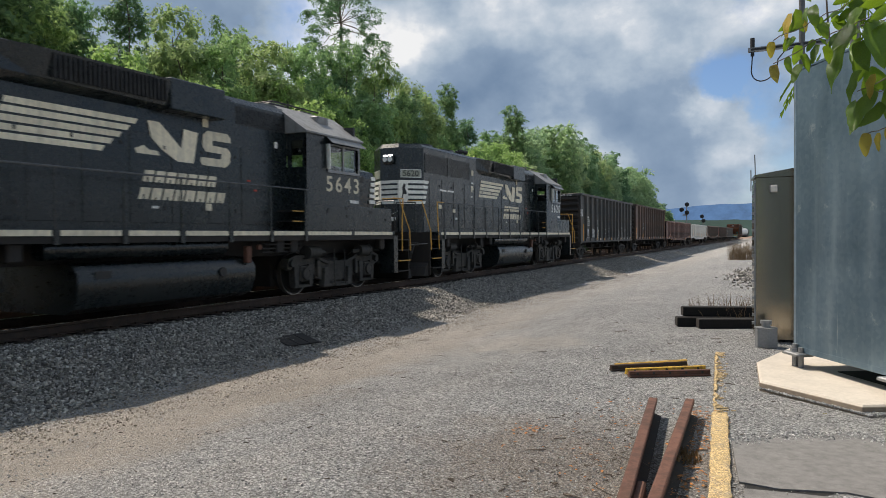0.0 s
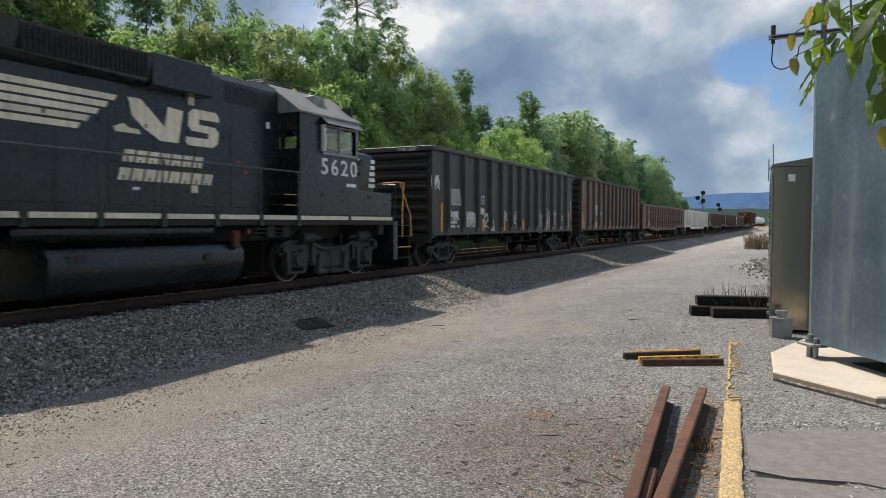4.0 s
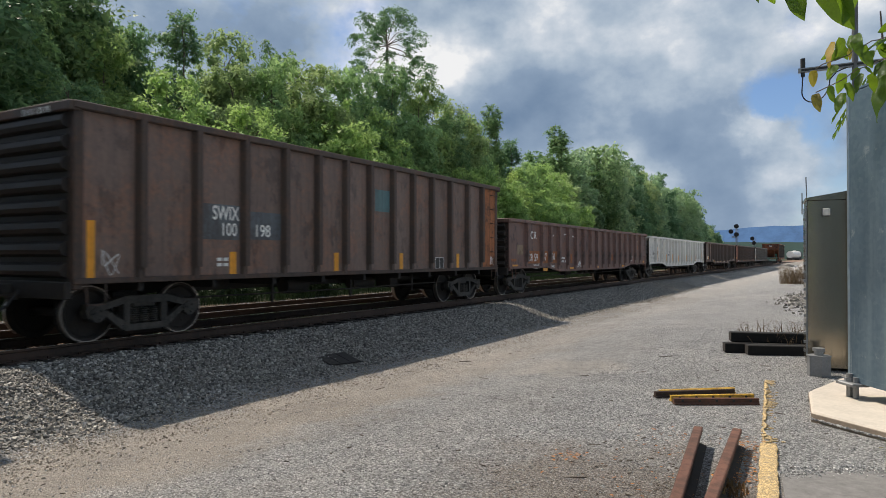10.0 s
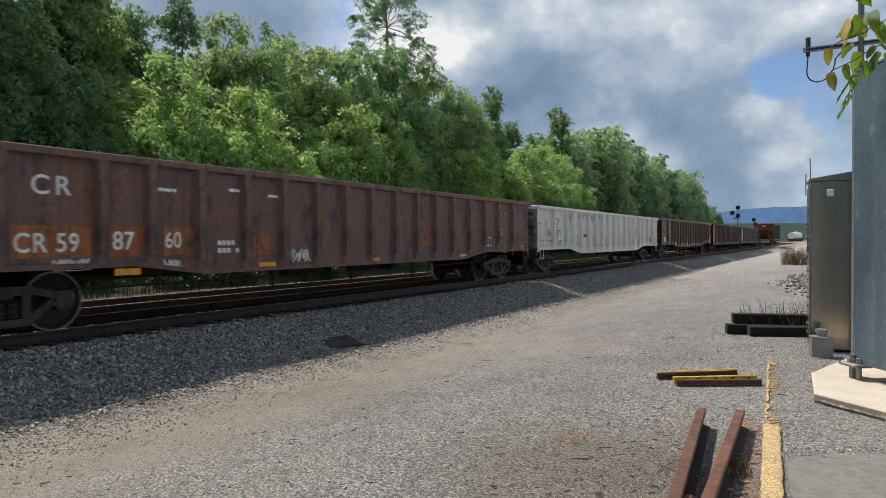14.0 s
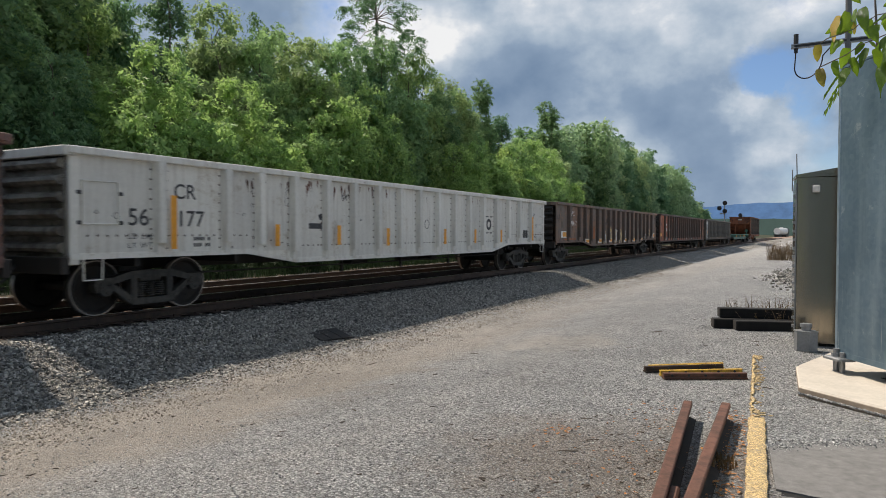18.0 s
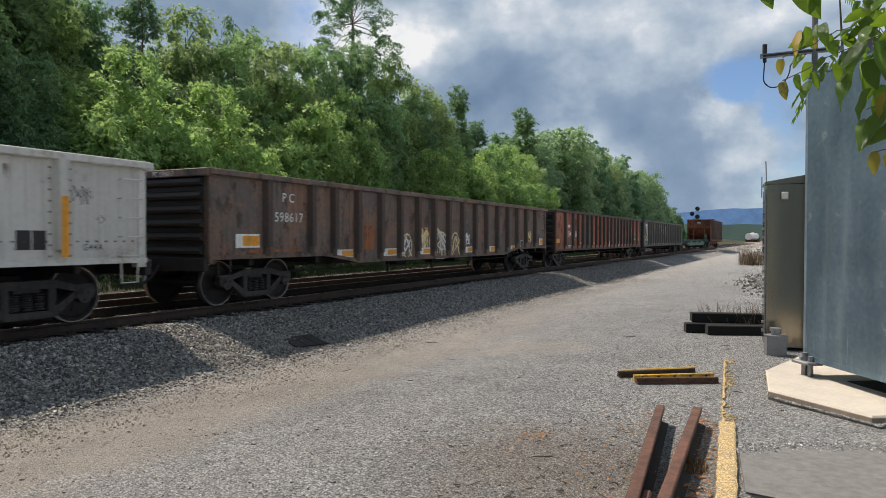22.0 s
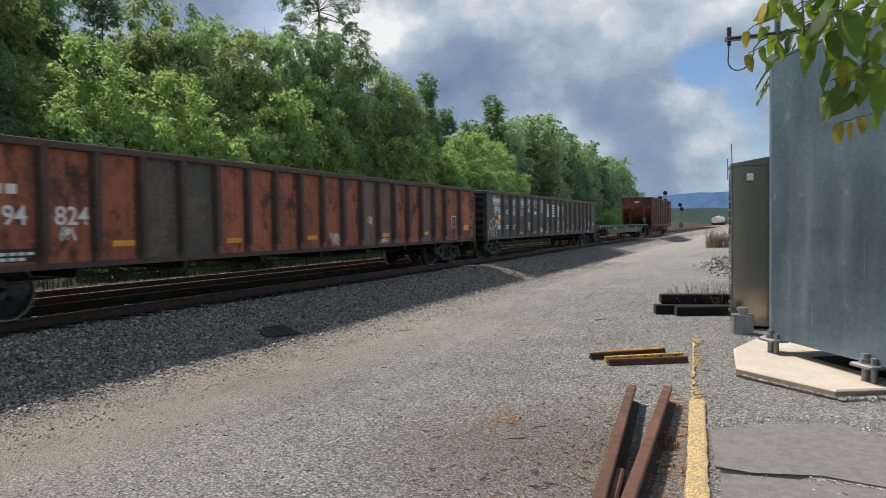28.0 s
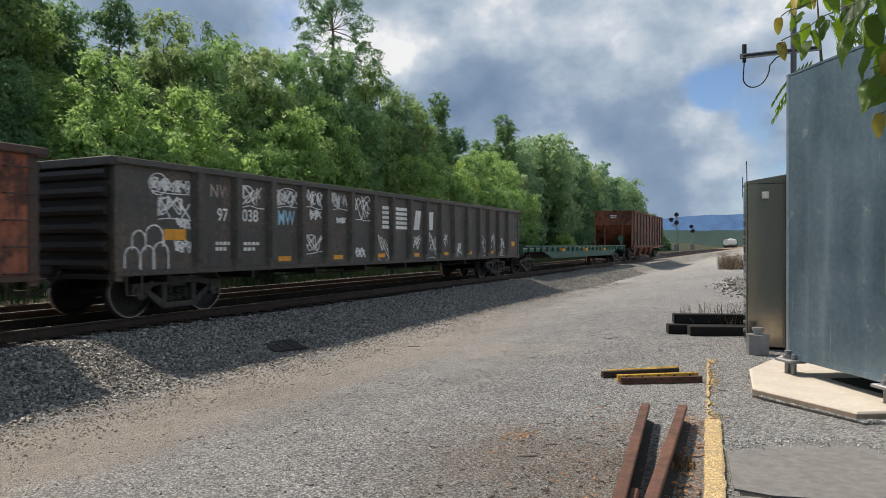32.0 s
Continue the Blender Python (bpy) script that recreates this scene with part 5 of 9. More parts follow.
def oxide_car():
    car = gondola("long oxide red gondola car with patched lettering", 54.45, 74.20, 2.70, 0.98, LONG_POSTS, "maroon", belly=0.18)
    text_shape("CR", 0.27, (1.466, -7.92, 2.05), "white", car, wide=1.0, spread=1.35, stroke=0.012)
    for a, b in ((-8.20, -7.02), (-6.74, -6.06), (-5.74, -5.04)):
        patch(car, a, b, 1.13, 1.60, "orange", "rusty orange repainted patch")
    text_shape("CR 59", 0.27, (1.4685, -8.17, 1.22), "white", car, wide=0.88, spread=1.1, stroke=0.012)
    text_shape("87", 0.28, (1.4685, -6.68, 1.24), "white", car, wide=0.95, stroke=0.012)
    text_shape("60", 0.26, (1.4685, -5.72, 1.26), "white", car, wide=0.9, stroke=0.012)
    bars(car, -4.58, -4.05, 1.15, 1.43)
    patch(car, -9.14, -8.62, 1.46, 1.81, "tan", "faded tan patch")
    patch(car, -9.66, -9.23, 1.21, 1.31, "orange")
    for y, z in ((-9.33, 0.99), (-6.41, 0.83), (-3.33, 0.83), (0.30, 0.83), (4.88, 0.83)):
        part("reflector", Shape().box(1.466, 1.472, y - 0.23, y + 0.23, z, z + 0.11), "amber", car, "amber reflective strip")
    data_box(car, 6.36, 6.80, 1.17, 1.44)
    patch(car, 6.36, 6.80, 1.46, 1.66, "tan", "faded tan patch")
    patch(car, 7.69, 8.08, 0.92, 1.20, "tan", "faded tan patch")
    patch(car, 8.52, 8.97, 2.30, 2.43, "tan", "faded yellow tan patch")
    part("reflector", Shape().box(1.466, 1.472, 9.24, 9.55, 0.97, 1.14), "amber", car, "amber reflective strip")
    frame_line = [(1.468, 5.42, 1.16), (1.468, 5.42, 1.58), (1.468, 5.90, 1.58), (1.468, 5.90, 1.16), (1.468, 5.42, 1.16)]
    part("stencil_frame", Shape().tube(frame_line, 0.006, 4), "pink", car, "thin stencilled square")
    bars(car, 7.42, 8.0, 2.20, 2.36, 1, "pink", 6)
    arch(car, 7.48, 7.98, 1.76, 2.06, 0.08, 120, 0.55, "orange")
    for z in (1.52, 1.66):
        patch(car, 7.42, 7.72, z, z + 0.08, "pink", "worn pale livery bar")
    patch(car, -3.7, -3.25, 1.1, 1.5, "orange")
    patch(car, 2.4, 3.0, 1.2, 1.5, "orange")
    for i, q in enumerate(((-7.60, -7.05, 0.95, 1.12), (-5.75, -5.38, 0.86, 1.06), (-2.59, -2.10, 0.9, 1.2), (-4.3, -3.95, 2.28, 2.34), (-5.9, -5.5, 2.20, 2.26), (-3.3, -3.0, 2.22, 2.28))):
        scrawl(car, *q, seed=160 + i, stroke=0.018)
    end_text(car, "CR 598760", -10.01, 2.58, 0.10, 0.1)
    return car


def arch(car, y0, y1, z0, z1, stroke, seed, turn=0.55, material="chalk"):
    """A rounded sprayed outline, open below unless turn is 1."""
    rng = random.Random(seed)
    cy, cz, w, h = (y0 + y1) / 2, (z0 + z1) / 2, (y1 - y0) / 2, (z1 - z0) / 2
    pts = []
    for i in range(25):
        g = math.pi * (0.5 + turn * 2 * (i / 24 - 0.5)) + rng.uniform(-0.03, 0.03)
        pts.append((cy - w * math.cos(g), cz + h * math.sin(g)))
    if turn < 1:
        pts = [(pts[0][0], z0)] + pts + [(pts[-1][0], z0)]
    s = Shape()
    n = len(pts)
    for i, (p, q) in enumerate(pts):
        e, f = pts[max(0, i - 1)], pts[min(n - 1, i + 1)]
        d = Vector((f[0] - e[0], f[1] - e[1])).normalized()
        m = stroke * (0.8 + 0.2 * math.sin(i)) / 2
        s.v += [(1.4667, p - d.y * m, q + d.x * m), (1.4667, p + d.y * m, q - d.x * m)]
    s.f = [(2 * i, 2 * i + 1, 2 * i + 3, 2 * i + 2) for i in range(n - 1)]
    part("graffiti", s, material, car, "white sprayed outline")


def rust_runs(car, x, z, seed, spots, material="rust"):
    """Short uneven runs of rust below the top chord: (place along the side, how many)."""
    rng = random.Random(seed)
    for y0, count in spots:
        for i in range(count):
            y = y0 + rng.uniform(-0.32, 0.32)
            w, h, up = rng.uniform(0.006, 0.03), rng.uniform(0.06, 0.35), rng.uniform(0.0, 0.14)
            k = rng.uniform(-0.02, 0.02)
            edge = [(y - w, z - up), (y + w * 0.7, z - up - 0.01), (y + w * 1.2, z - up - h * 0.25), (y + w * 0.4 + k, z - up - h * 0.6), (y + k, z - up - h), (y - w * 0.6 + k, z - up - h * 0.55), (y - w * 1.3, z - up - h * 0.2)]
            part("rust_run", Shape().prism(edge, "x", x, x + 0.0015), material, car)


def pale_car():
    posts = LONG_POSTS
    car = gondola("long pale grey gondola car with rust streaks", 75.15, 95.0, 2.64, 0.98, posts, "grey", belly=0.22)
    text_shape("CR", 0.25, (1.466, -8.05, 1.96), "ink", car, stroke=0.012)
    text_shape("56", 0.27, (1.466, -8.95, 1.49), "ink", car, wide=1.05, stroke=0.01)
    text_shape("177", 0.27, (1.466, -8.00, 1.48), "ink", car, wide=1.05, stroke=0.01)
    text_shape("LD LMT", 0.085, (1.466, -8.95, 1.27), "ink", car, wide=1.1, spread=1.25, stroke=0.004)
    text_shape("LT WT", 0.085, (1.466, -8.95, 1.12), "ink", car, wide=1.1, spread=1.25, stroke=0.004)
    bars(car, -7.62, -7.24, 1.12, 1.34, 2, "ink", 6)
    ring = [(1.475, -9.72, 1.50), (1.475, -9.72, 2.16), (1.475, -9.12, 2.16), (1.475, -9.12, 1.50), (1.475, -9.72, 1.50)]
    part("grab_frame", Shape().tube(ring, 0.018, 6), "grey", car, "square of welded grab irons")
    for y in (-9.78, -9.08):
        for z in (1.52, 1.98):
            part("bracket", Shape().box(1.466, 1.50, y - 0.04, y + 0.04, z - 0.03, z + 0.03, 0.01), "ink", car)
    rust_runs(car, 1.4665, 2.52, 41, [(-5.3, 3), (-4.3, 7), (-3.3, 8), (-2.4, 5), (-6.1, 4), (-1.3, 2), (0.6, 2), (3.7, 3), (7.8, 2)])
    rng = random.Random(52)
    for i in range(16):
        y, z = rng.uniform(-9.7, 9.5), rng.uniform(1.62, 2.42)
        d = rng.uniform(0.03, 0.08)
        part("chalk_mark", Shape().tube([(1.467, y - d, z), (1.467, y, z + d * rng.uniform(0.8, 1.4)), (1.467, y + d, z), (1.467, y, z - d * rng.uniform(0.2, 1.0)), (1.467, y - d * 0.8, z)], 0.005, 4), "ink", car)
    for y in (-8.12, 8.43):
        part("reflector", Shape().box(1.595, 1.60, y - 0.09, y + 0.03, 1.09, 2.0), "amber", car, "amber reflective strip")
    reflectors(car, [(-5.62, 1.10), (-3.60, 1.10), (-1.57, 1.05), (1.44, 1.05), (3.44, 1.05), (5.46, 1.05)], 0.13, 0.44, 1.5965)
    # two dark emblems
    part("emblem", Shape().prism([(-4.50, 1.46), (-3.98, 1.46), (-3.94, 1.62), (-3.98, 1.76), (-4.08, 1.80), (-4.18, 1.76), (-4.14, 1.66), (-4.06, 1.66), (-4.06, 1.58), (-4.5, 1.58)], "x", 1.466, 1.469), "ink", car, "dark emblem shape")
    part("emblem", spun(Shape(), [(0, 0.10), (0, 0.19), (-0.003, 0.19), (-0.003, 0.10)], 0, 1, 1, 24).turned(Matrix.Translation((1.466, 4.72, 1.66))), "ink", car, "dark ring emblem")
    bars(car, 4.45, 5.0, 1.90, 1.97, 1, "ink", 6)
    bars(car, 4.45, 5.0, 1.36, 1.43, 1, "ink", 6)
    part("emblem", spun(Shape(), [(0, 0.11), (0, 0.13), (-0.003, 0.13), (-0.003, 0.11)], 0, 1, 1, 20).turned(Matrix.Translation((1.466, 0.6, 1.62))), "ink", car, "thin dark ring mark")
    data_box(car, 7.72, 8.20, 1.18, 1.50, "grey")
    text_shape("G44A", 0.10, (1.466, 8.77, 1.18), "ink", car, wide=0.8, spread=1.35, stroke=0.004)
    s = Shape()
    for i in range(120):
        y = -9.8 + i * 0.165
        s.cyl((1.465, y, z_low(y, 0.98, 0.22, 9.925, 3.0) + 0.34), (1.474, y, z_low(y, 0.98, 0.22, 9.925, 3.0) + 0.34), 0.018, 6)
    for p in posts:
        for e in (-0.16, 0.16):
            for i in range(9):
                s.cyl((1.465, p + e, 1.1 + i * 0.165), (1.474, p + e, 1.1 + i * 0.165), 0.018, 6)
    tagged(part("rivets", s, "post_dark", car), kind="stuff")
    for i, q in enumerate(((-3.3, -2.9, 2.1, 2.3), (-5.2, -4.9, 1.9, 2.3), (8.6, 8.9, 1.9, 2.2))):
        scrawl(car, *q, seed=180 + i, material="ink", stroke=0.012, loops=3)
    return car


def rusty_car():
    car = gondola("long rusty brown gondola car with graffiti", 96.42, 116.3, 2.68, 0.98, LONG_POSTS, "rusty", belly=0.2, post_paint="post_dark")
    text_shape("PC", 0.19, (1.466, -7.86, 2.16), "white", car, spread=1.6, stroke=0.01)
    text_shape("598617", 0.20, (1.466, -8.10, 1.73), "white", car, wide=0.95, spread=1.18, stroke=0.005)
    for y0, y1, z in ((-9.24, -8.56, 1.18), (-5.84, -5.17, 0.90), (-3.72, -3.05, 0.90), (-1.66, -1.06, 0.90), (1.49, 2.03, 0.90), (3.55, 4.06, 0.90), (5.65, 6.1, 0.90), (9.04, 9.5, 1.10)):
        w = 0.28 if z > 1.0 else 0.20
        part("reflector_panel", Shape().box(1.466, 1.469, y0, y1, z, z + w), "white", car, "white panel round a reflector")
        part("reflector", Shape().box(1.469, 1.474, y0 + (y1 - y0) * 0.28, y0 + (y1 - y0) * 0.98, z + w * 0.15, z + w * 0.85), "amber", car, "amber reflective strip")
    data_box(car, 6.75, 7.06, 0.86, 1.30)
    patch(car, -8.9, -7.2, 1.08, 1.14, "orange", "streak of bare rust")
    patch(car, -4.7, -4.2, 1.1, 1.7, "orange", "streak of bare rust")
    for i, q in enumerate(((-2.72, -2.27, 0.85, 1.52), (-1.76, -1.15, 1.0, 1.68), (-0.68, 0.05, 0.80, 1.71), (0.5, 1.0, 0.85, 1.55), (1.2, 1.8, 1.2, 1.6), (7.4, 8.0, 1.3, 1.7))):
        scrawl(car, *q, seed=200 + i, material="yellow_spray" if i % 2 else "chalk", stroke=0.05, loops=3)
    for k, (y0, y1, z0, z1) in enumerate(((-2.74, -2.20, 0.84, 1.50), (-1.80, -1.42, 0.98, 1.66), (-1.50, -1.10, 0.92, 1.60), (-0.72, -0.28, 0.82, 1.62), (-0.36, 0.06, 0.82, 1.50), (0.42, 0.96, 0.90, 1.56))):
        arch(car, y0, y1, z0, z1, 0.05, 80 + k, (0.9, 0.62)[k % 2], "yellow_spray")
        arch(car, y0 + 0.12, y1 - 0.12, z0 + 0.1, z1 - 0.16, 0.035, 90 + k, 0.7, "chalk")
    end_text(car, "PC 598617", -10.07, 2.56, 0.10, 0.1)
    return car


def faded_red_car():
    car = gondola("long faded red gondola car with sooty posts", 117.7, 137.95, 2.73, 0.80, [-8.67] + even(-7.34, 0.9125, 17) + [8.55], "red", post_paint="post_dark", chord_paint="post_dark", post_w=0.095, odd={4: "soot", 5: "soot", 1: "red", 12: "brown", 13: "brown", 16: "brown"})
    bars(car, -8.09, -7.66, 1.92, 2.16, 1, "white", 2)
    text_shape("194", 0.28, (1.4668, -8.13, 1.47), "white", car, wide=0.92, stroke=0.014)
    text_shape("824", 0.28, (1.4668, -7.13, 1.47), "white", car, wide=0.98, stroke=0.014)
    for y, z, w in ((-9.7, 1.17, 0.25), (-5.88, 1.10, 0.22), (-3.17, 1.08, 0.22), (-0.44, 1.08, 0.2), (3.18, 1.08, 0.2), (5.86, 1.09, 0.18), (9.23, 1.2, 0.22)):
        part("reflector", Shape().box(1.4666, 1.472, y - w, y + w, z, z + (0.20 if abs(y) > 8 else 0.10)), "amber", car, "amber reflective strip")
    patch(car, -8.05, -7.40, 0.92, 1.12, "dark", "black data patch")
    bars(car, -8.0, -7.45, 0.94, 1.10, 2, "white", 4, 1.469)
    data_box(car, 7.93, 8.3, 1.31, 1.71)
    for i, q in enumerate(((0.33, 0.72, 0.9, 1.27), (2.93, 3.3, 0.9, 1.05), (-7.03, -6.81, 1.2, 1.44), (2.2, 2.4, 1.4, 1.7))):
        scrawl(car, *q, seed=220 + i, stroke=0.02, loops=4)
    bars(car, -8.45, -8.3, 1.3, 1.5, 3, "white", 1)
    end_text(car, "194824", -10.26, 2.60, 0.12, -0.2)
    return car


def sooty_car():
    car = gondola("long sooty black gondola car covered in graffiti", 139.25, 159.5, 2.76, 0.80, [-8.31, -7.28, -6.21, -5.15, -4.16, -3.09, -1.97, -0.96, 0.12, 1.18, 2.24, 3.28, 4.44, 5.55, 6.5, 7.56, 8.62], "soot")
    text_shape("NW", 0.24, (1.4668, -7.99, 2.25), "pink", car, wide=0.85, spread=1.15, stroke=0.012)
    text_shape("97", 0.24, (1.4668, -7.80, 1.79), "white", car, wide=0.85, stroke=0.012)
    text_shape("038", 0.24, (1.4668, -7.10, 1.80), "white", car, wide=0.95, stroke=0.012)
    text_shape("MW", 0.32, (1.4668, -5.98, 1.76), "sky_blue", car, wide=0.72, stroke=0.012, name="graffiti")
    for y, z, w in ((-8.85, 1.40, 0.25), (-5.73, 0.95, 0.22), (-3.62, 0.95, 0.2), (-1.5, 0.96, 0.19), (0.62, 0.95, 0.17), (2.75, 0.96, 0.17), (4.8, 0.97, 0.16), (6.98, 0.97, 0.16), (9.4, 1.25, 0.2)):
        part("reflector", Shape().box(1.4666, 1.472, y - w, y + w, z, z + (0.20 if abs(y) > 8 else 0.11)), "amber", car, "amber reflective strip")
    for a, b in ((-1.45, -1.02), (-0.76, 0.04), (0.28, 0.36)):
        for i in range(5):
            part("livery_bar", Shape().box(1.4668, 1.470, a, b, 1.77 + i * 0.135, 1.86 + i * 0.135), "white", car, "white livery bar")
    part("livery_block", Shape().prism([(0.42, 1.77), (0.78, 1.77), (0.92, 2.36), (0.56, 2.36)], "x", 1.4668, 1.470), "white", car, "white block shape of the livery")
    part("livery_block", Shape().prism([(1.34, 1.77), (1.72, 1.79), (1.78, 2.36), (1.40, 2.34)], "x", 1.4668, 1.470), "white", car, "white block shape of the livery")
    bars(car, -7.84, -7.42, 1.20, 1.42, 2, "white", 4)
    bars(car, -7.05, -6.55, 1.19, 1.42, 2, "white", 4)
    for k, (y0, y1, z0, z1) in enumerate(((-9.93, -9.62, 0.92, 1.28), (-9.78, -9.50, 1.22, 1.56), (-9.60, -9.30, 0.88, 1.30), (-9.50, -9.12, 1.28, 1.66), (-9.34, -9.00, 0.88, 1.36), (-9.10, -8.78, 1.30, 1.50))):
        arch(car, y0, y1, z0, z1, 0.034, 30 + k)
    arch(car, -9.42, -9.02, 2.20, 2.58, 0.026, 38, 1.0)
    arch(car, -5.95, -5.25, 2.20, 2.58, 0.022, 39)
    for i, q in enumerate(((-9.36, -8.55, 2.25, 2.5), (-9.22, -8.5, 1.79, 2.2), (-8.84, -8.5, 1.15, 1.4), (-8.8, -8.5, 1.6, 1.8), (-7.08, -6.43, 2.10, 2.55), (-5.98, -5.2, 2.16, 2.55), (-4.94, -4.3, 2.2, 2.6), (-4.8, -4.35, 1.9, 2.15), (-3.86, -3.2, 2.2, 2.6), (-3.7, -3.3, 1.85, 2.0), (-2.82, -2.05, 1.98, 2.6), (-4.95, -4.25, 1.12, 1.6), (-2.80, -2.36, 0.96, 1.24), (-1.68, -1.1, 0.9, 1.6), (0.40, 0.85, 1.15, 1.6), (1.36, 1.9, 0.9, 1.75), (2.4, 2.9, 1.2, 1.7), (5.65, 6.2, 0.9, 1.75), (6.55, 7.2, 1.1, 1.8), (7.6, 8.3, 0.9, 1.6), (3.5, 4.0, 0.9, 1.4))):
        scrawl(car, *q, seed=240 + i, stroke=0.034, loops=2 + i % 2)
    return car


for build in (tall_black_car, tall_brown_car, oxide_car, pale_car, rusty_car, faded_red_car, sooty_car):
    build()


def flat_car():
    car = thing("flat_car", "long green flat car with stake pockets and a worn deck", "freight car", group="freight cars of the train")
    y0, y1 = 160.3, 183.9
    h = (y1 - y0) / 2
    TRAIN.append((car, (y0 + y1) / 2))
    part("deck", Shape().box(-1.4, 1.4, -h, h, 1.04, 1.12), "deck", car)
    for k in (-1, 1):
        part("side_beam", Shape().prism([(-h, 0.98), (-h + 3.0, 0.98), (-h + 4.6, 0.62), (h - 4.6, 0.62), (h - 3.0, 0.98), (h, 0.98), (h, 1.14), (-h, 1.14)], "x", min(k * 1.38, k * 1.42), max(k * 1.38, k * 1.42)), "green", car)
        part("top_rail", Shape().box(min(k * 1.38, k * 1.52), max(k * 1.38, k * 1.52), -h, h, 1.20, 1.27), "green", car)
        pocket = Shape().box(min(k * 1.42, k * 1.52), max(k * 1.42, k * 1.52), -0.06, 0.06, 0.98, 1.24).mesh("stake_pocket")
        for i in range(24):
            part("stake_pocket", pocket, "green", car, at=pose(0, -h + 0.6 + i * (2 * h - 1.2) / 23, 0))
    for e in (-1, 1):
        part("end_beam", Shape().box(-1.42, 1.42, min(e * h, e * (h + 0.1)), max(e * h, e * (h + 0.1)), 0.85, 1.27), "green", car)
        coupler(car, e * (h + 0.1), e)
        freight_truck(car, e * (h - 1.6), r=0.42)
    part("centre_sill", Shape().box(-0.35, 0.35, -h, h, 0.62, 1.04), "under", car)
    part("brake_stand", Shape().box(1.15, 1.3, h - 0.35, h - 0.2, 1.12, 2.0).cyl((1.22, h - 0.36, 1.8), (1.22, h - 0.40, 1.8), 0.22, 14), "green", car)
    for i in range(3):
        part("tie_down_winch", Shape().box(1.42, 1.6, -6 + i * 5, -5.6 + i * 5, 0.98, 1.12), "amber", car)


flat_car()


def hopper_car():
    car = thing("hopper_car", "rusted brown open hopper car ending the train, sloping end sheet", "freight car", group="freight cars of the train")
    y0, y1 = 186.9, 203.9
    h = (y1 - y0) / 2
    TRAIN.append((car, (y0 + y1) / 2))
    top, low = 4.0, 1.15
    for k in (-1, 1):
        x0, x1 = sorted((k * 1.48, k * 1.50))
        part("side_sheet", Shape().prism([(-h, low), (h, low), (h, top), (-h, top)], "x", x0, x1), "hopper", car)
        part("top_chord", Shape().box(min(k * 1.46, k * 1.6), max(k * 1.46, k * 1.6), -h, h, top - 0.1, top + 0.04), "hopper", car)
        part("side_sill", Shape().box(min(k * 1.46, k * 1.6), max(k * 1.46, k * 1.6), -h, h, low - 0.08, low + 0.12), "hopper", car)
        post = Shape().box(min(k * 1.5, k * 1.6), max(k * 1.5, k * 1.6), -0.07, 0.07, low, top - 0.1).mesh("side_post")
        for i in range(11):
            part("side_post", post, "soot", car, at=pose(0, -h + 0.5 + i * (2 * h - 1.0) / 10, 0))
    for e in (-1, 1):
        # upper end plate, slope sheet folded in below it
        part("end_sheet", Shape().box(-1.48, 1.48, min(e * h, e * (h - 0.03)), max(e * h, e * (h - 0.03)), 2.9, top), "hopper", car)
        part("slope_sheet", Shape().put([(-1.48, e * (h - 0.02), 2.9), (1.48, e * (h - 0.02), 2.9), (1.48, e * (h - 2.4), 1.0), (-1.48, e * (h - 2.4), 1.0), (-1.48, e * (h - 0.06), 2.9), (1.48, e * (h - 0.06), 2.9), (1.48, e * (h - 2.44), 1.0), (-1.48, e * (h - 2.44), 1.0)], [(0, 1, 2, 3), (7, 6, 5, 4), (0, 4, 5, 1), (2, 6, 7, 3), (1, 5, 6, 2), (0, 3, 7, 4)]), "hopper", car)
        part("end_chord", Shape().box(-1.55, 1.55, min(e * h, e * (h + 0.1)), max(e * h, e * (h + 0.1)), top - 0.1, top + 0.04), "hopper", car)
        for x in (-1.45, 1.45, -0.7, 0.7):
            part("end_post", Shape().prism([(e * h, 0.95), (e * (h - 0.1), 0.95), (e * (h - 0.1), 2.95), (e * h, 2.95)], "x", x - 0.05, x + 0.05), "hopper", car)
        part("end_platform", Shape().box(-1.48, 1.48, min(e * h, e * (h - 2.2)), max(e * h, e * (h - 2.2)), 0.9, 1.02), "under", car)
        coupler(car, e * h, e)
        freight_truck(car, e * (h - 1.7))
    s = Shape()
    for i in range(4):
        y = -h + 4.2 + i * 2.9
        s.put([(-1.1, y - 1.2, 1.15), (1.1, y - 1.2, 1.15), (1.1, y + 1.2, 1.15), (-1.1, y + 1.2, 1.15), (-0.9, y - 0.3, 0.4), (0.9, y - 0.3, 0.4), (0.9, y + 0.3, 0.4), (-0.9, y + 0.3, 0.4)], [(0, 4, 5, 1), (1, 5, 6, 2), (2, 6, 7, 3), (3, 7, 4, 0), (4, 7, 6, 5)])
    part("discharge_hoppers", s, "hopper", car)
    part("centre_sill", Shape().box(-0.2, 0.2, -h, h, 0.72, 1.0), "under", car)
    part("number_panel", Shape().box(-0.35, 0.35, -h - 0.012, -h, 3.45, 3.75), "dark", car, "black number panel")
    for z in (3.62, 3.50):
        part("number_bar", Shape().box(-0.26, 0.26, -h - 0.02, -h - 0.012, z, z + 0.07), "white", car, "pale bar of unreadable lettering")
    ladder(car, 1.62, -h + 0.1, -h + 0.5, 1.2, 3.7, 7, "hopper", False)
    rail = Shape().tube([(1.3, h + 0.3, 1.0), (1.3, h + 0.3, 2.0), (-1.3, h + 0.3, 2.0)], 0.03)
    part("end_railing", rail, "soot", car)


hopper_car()


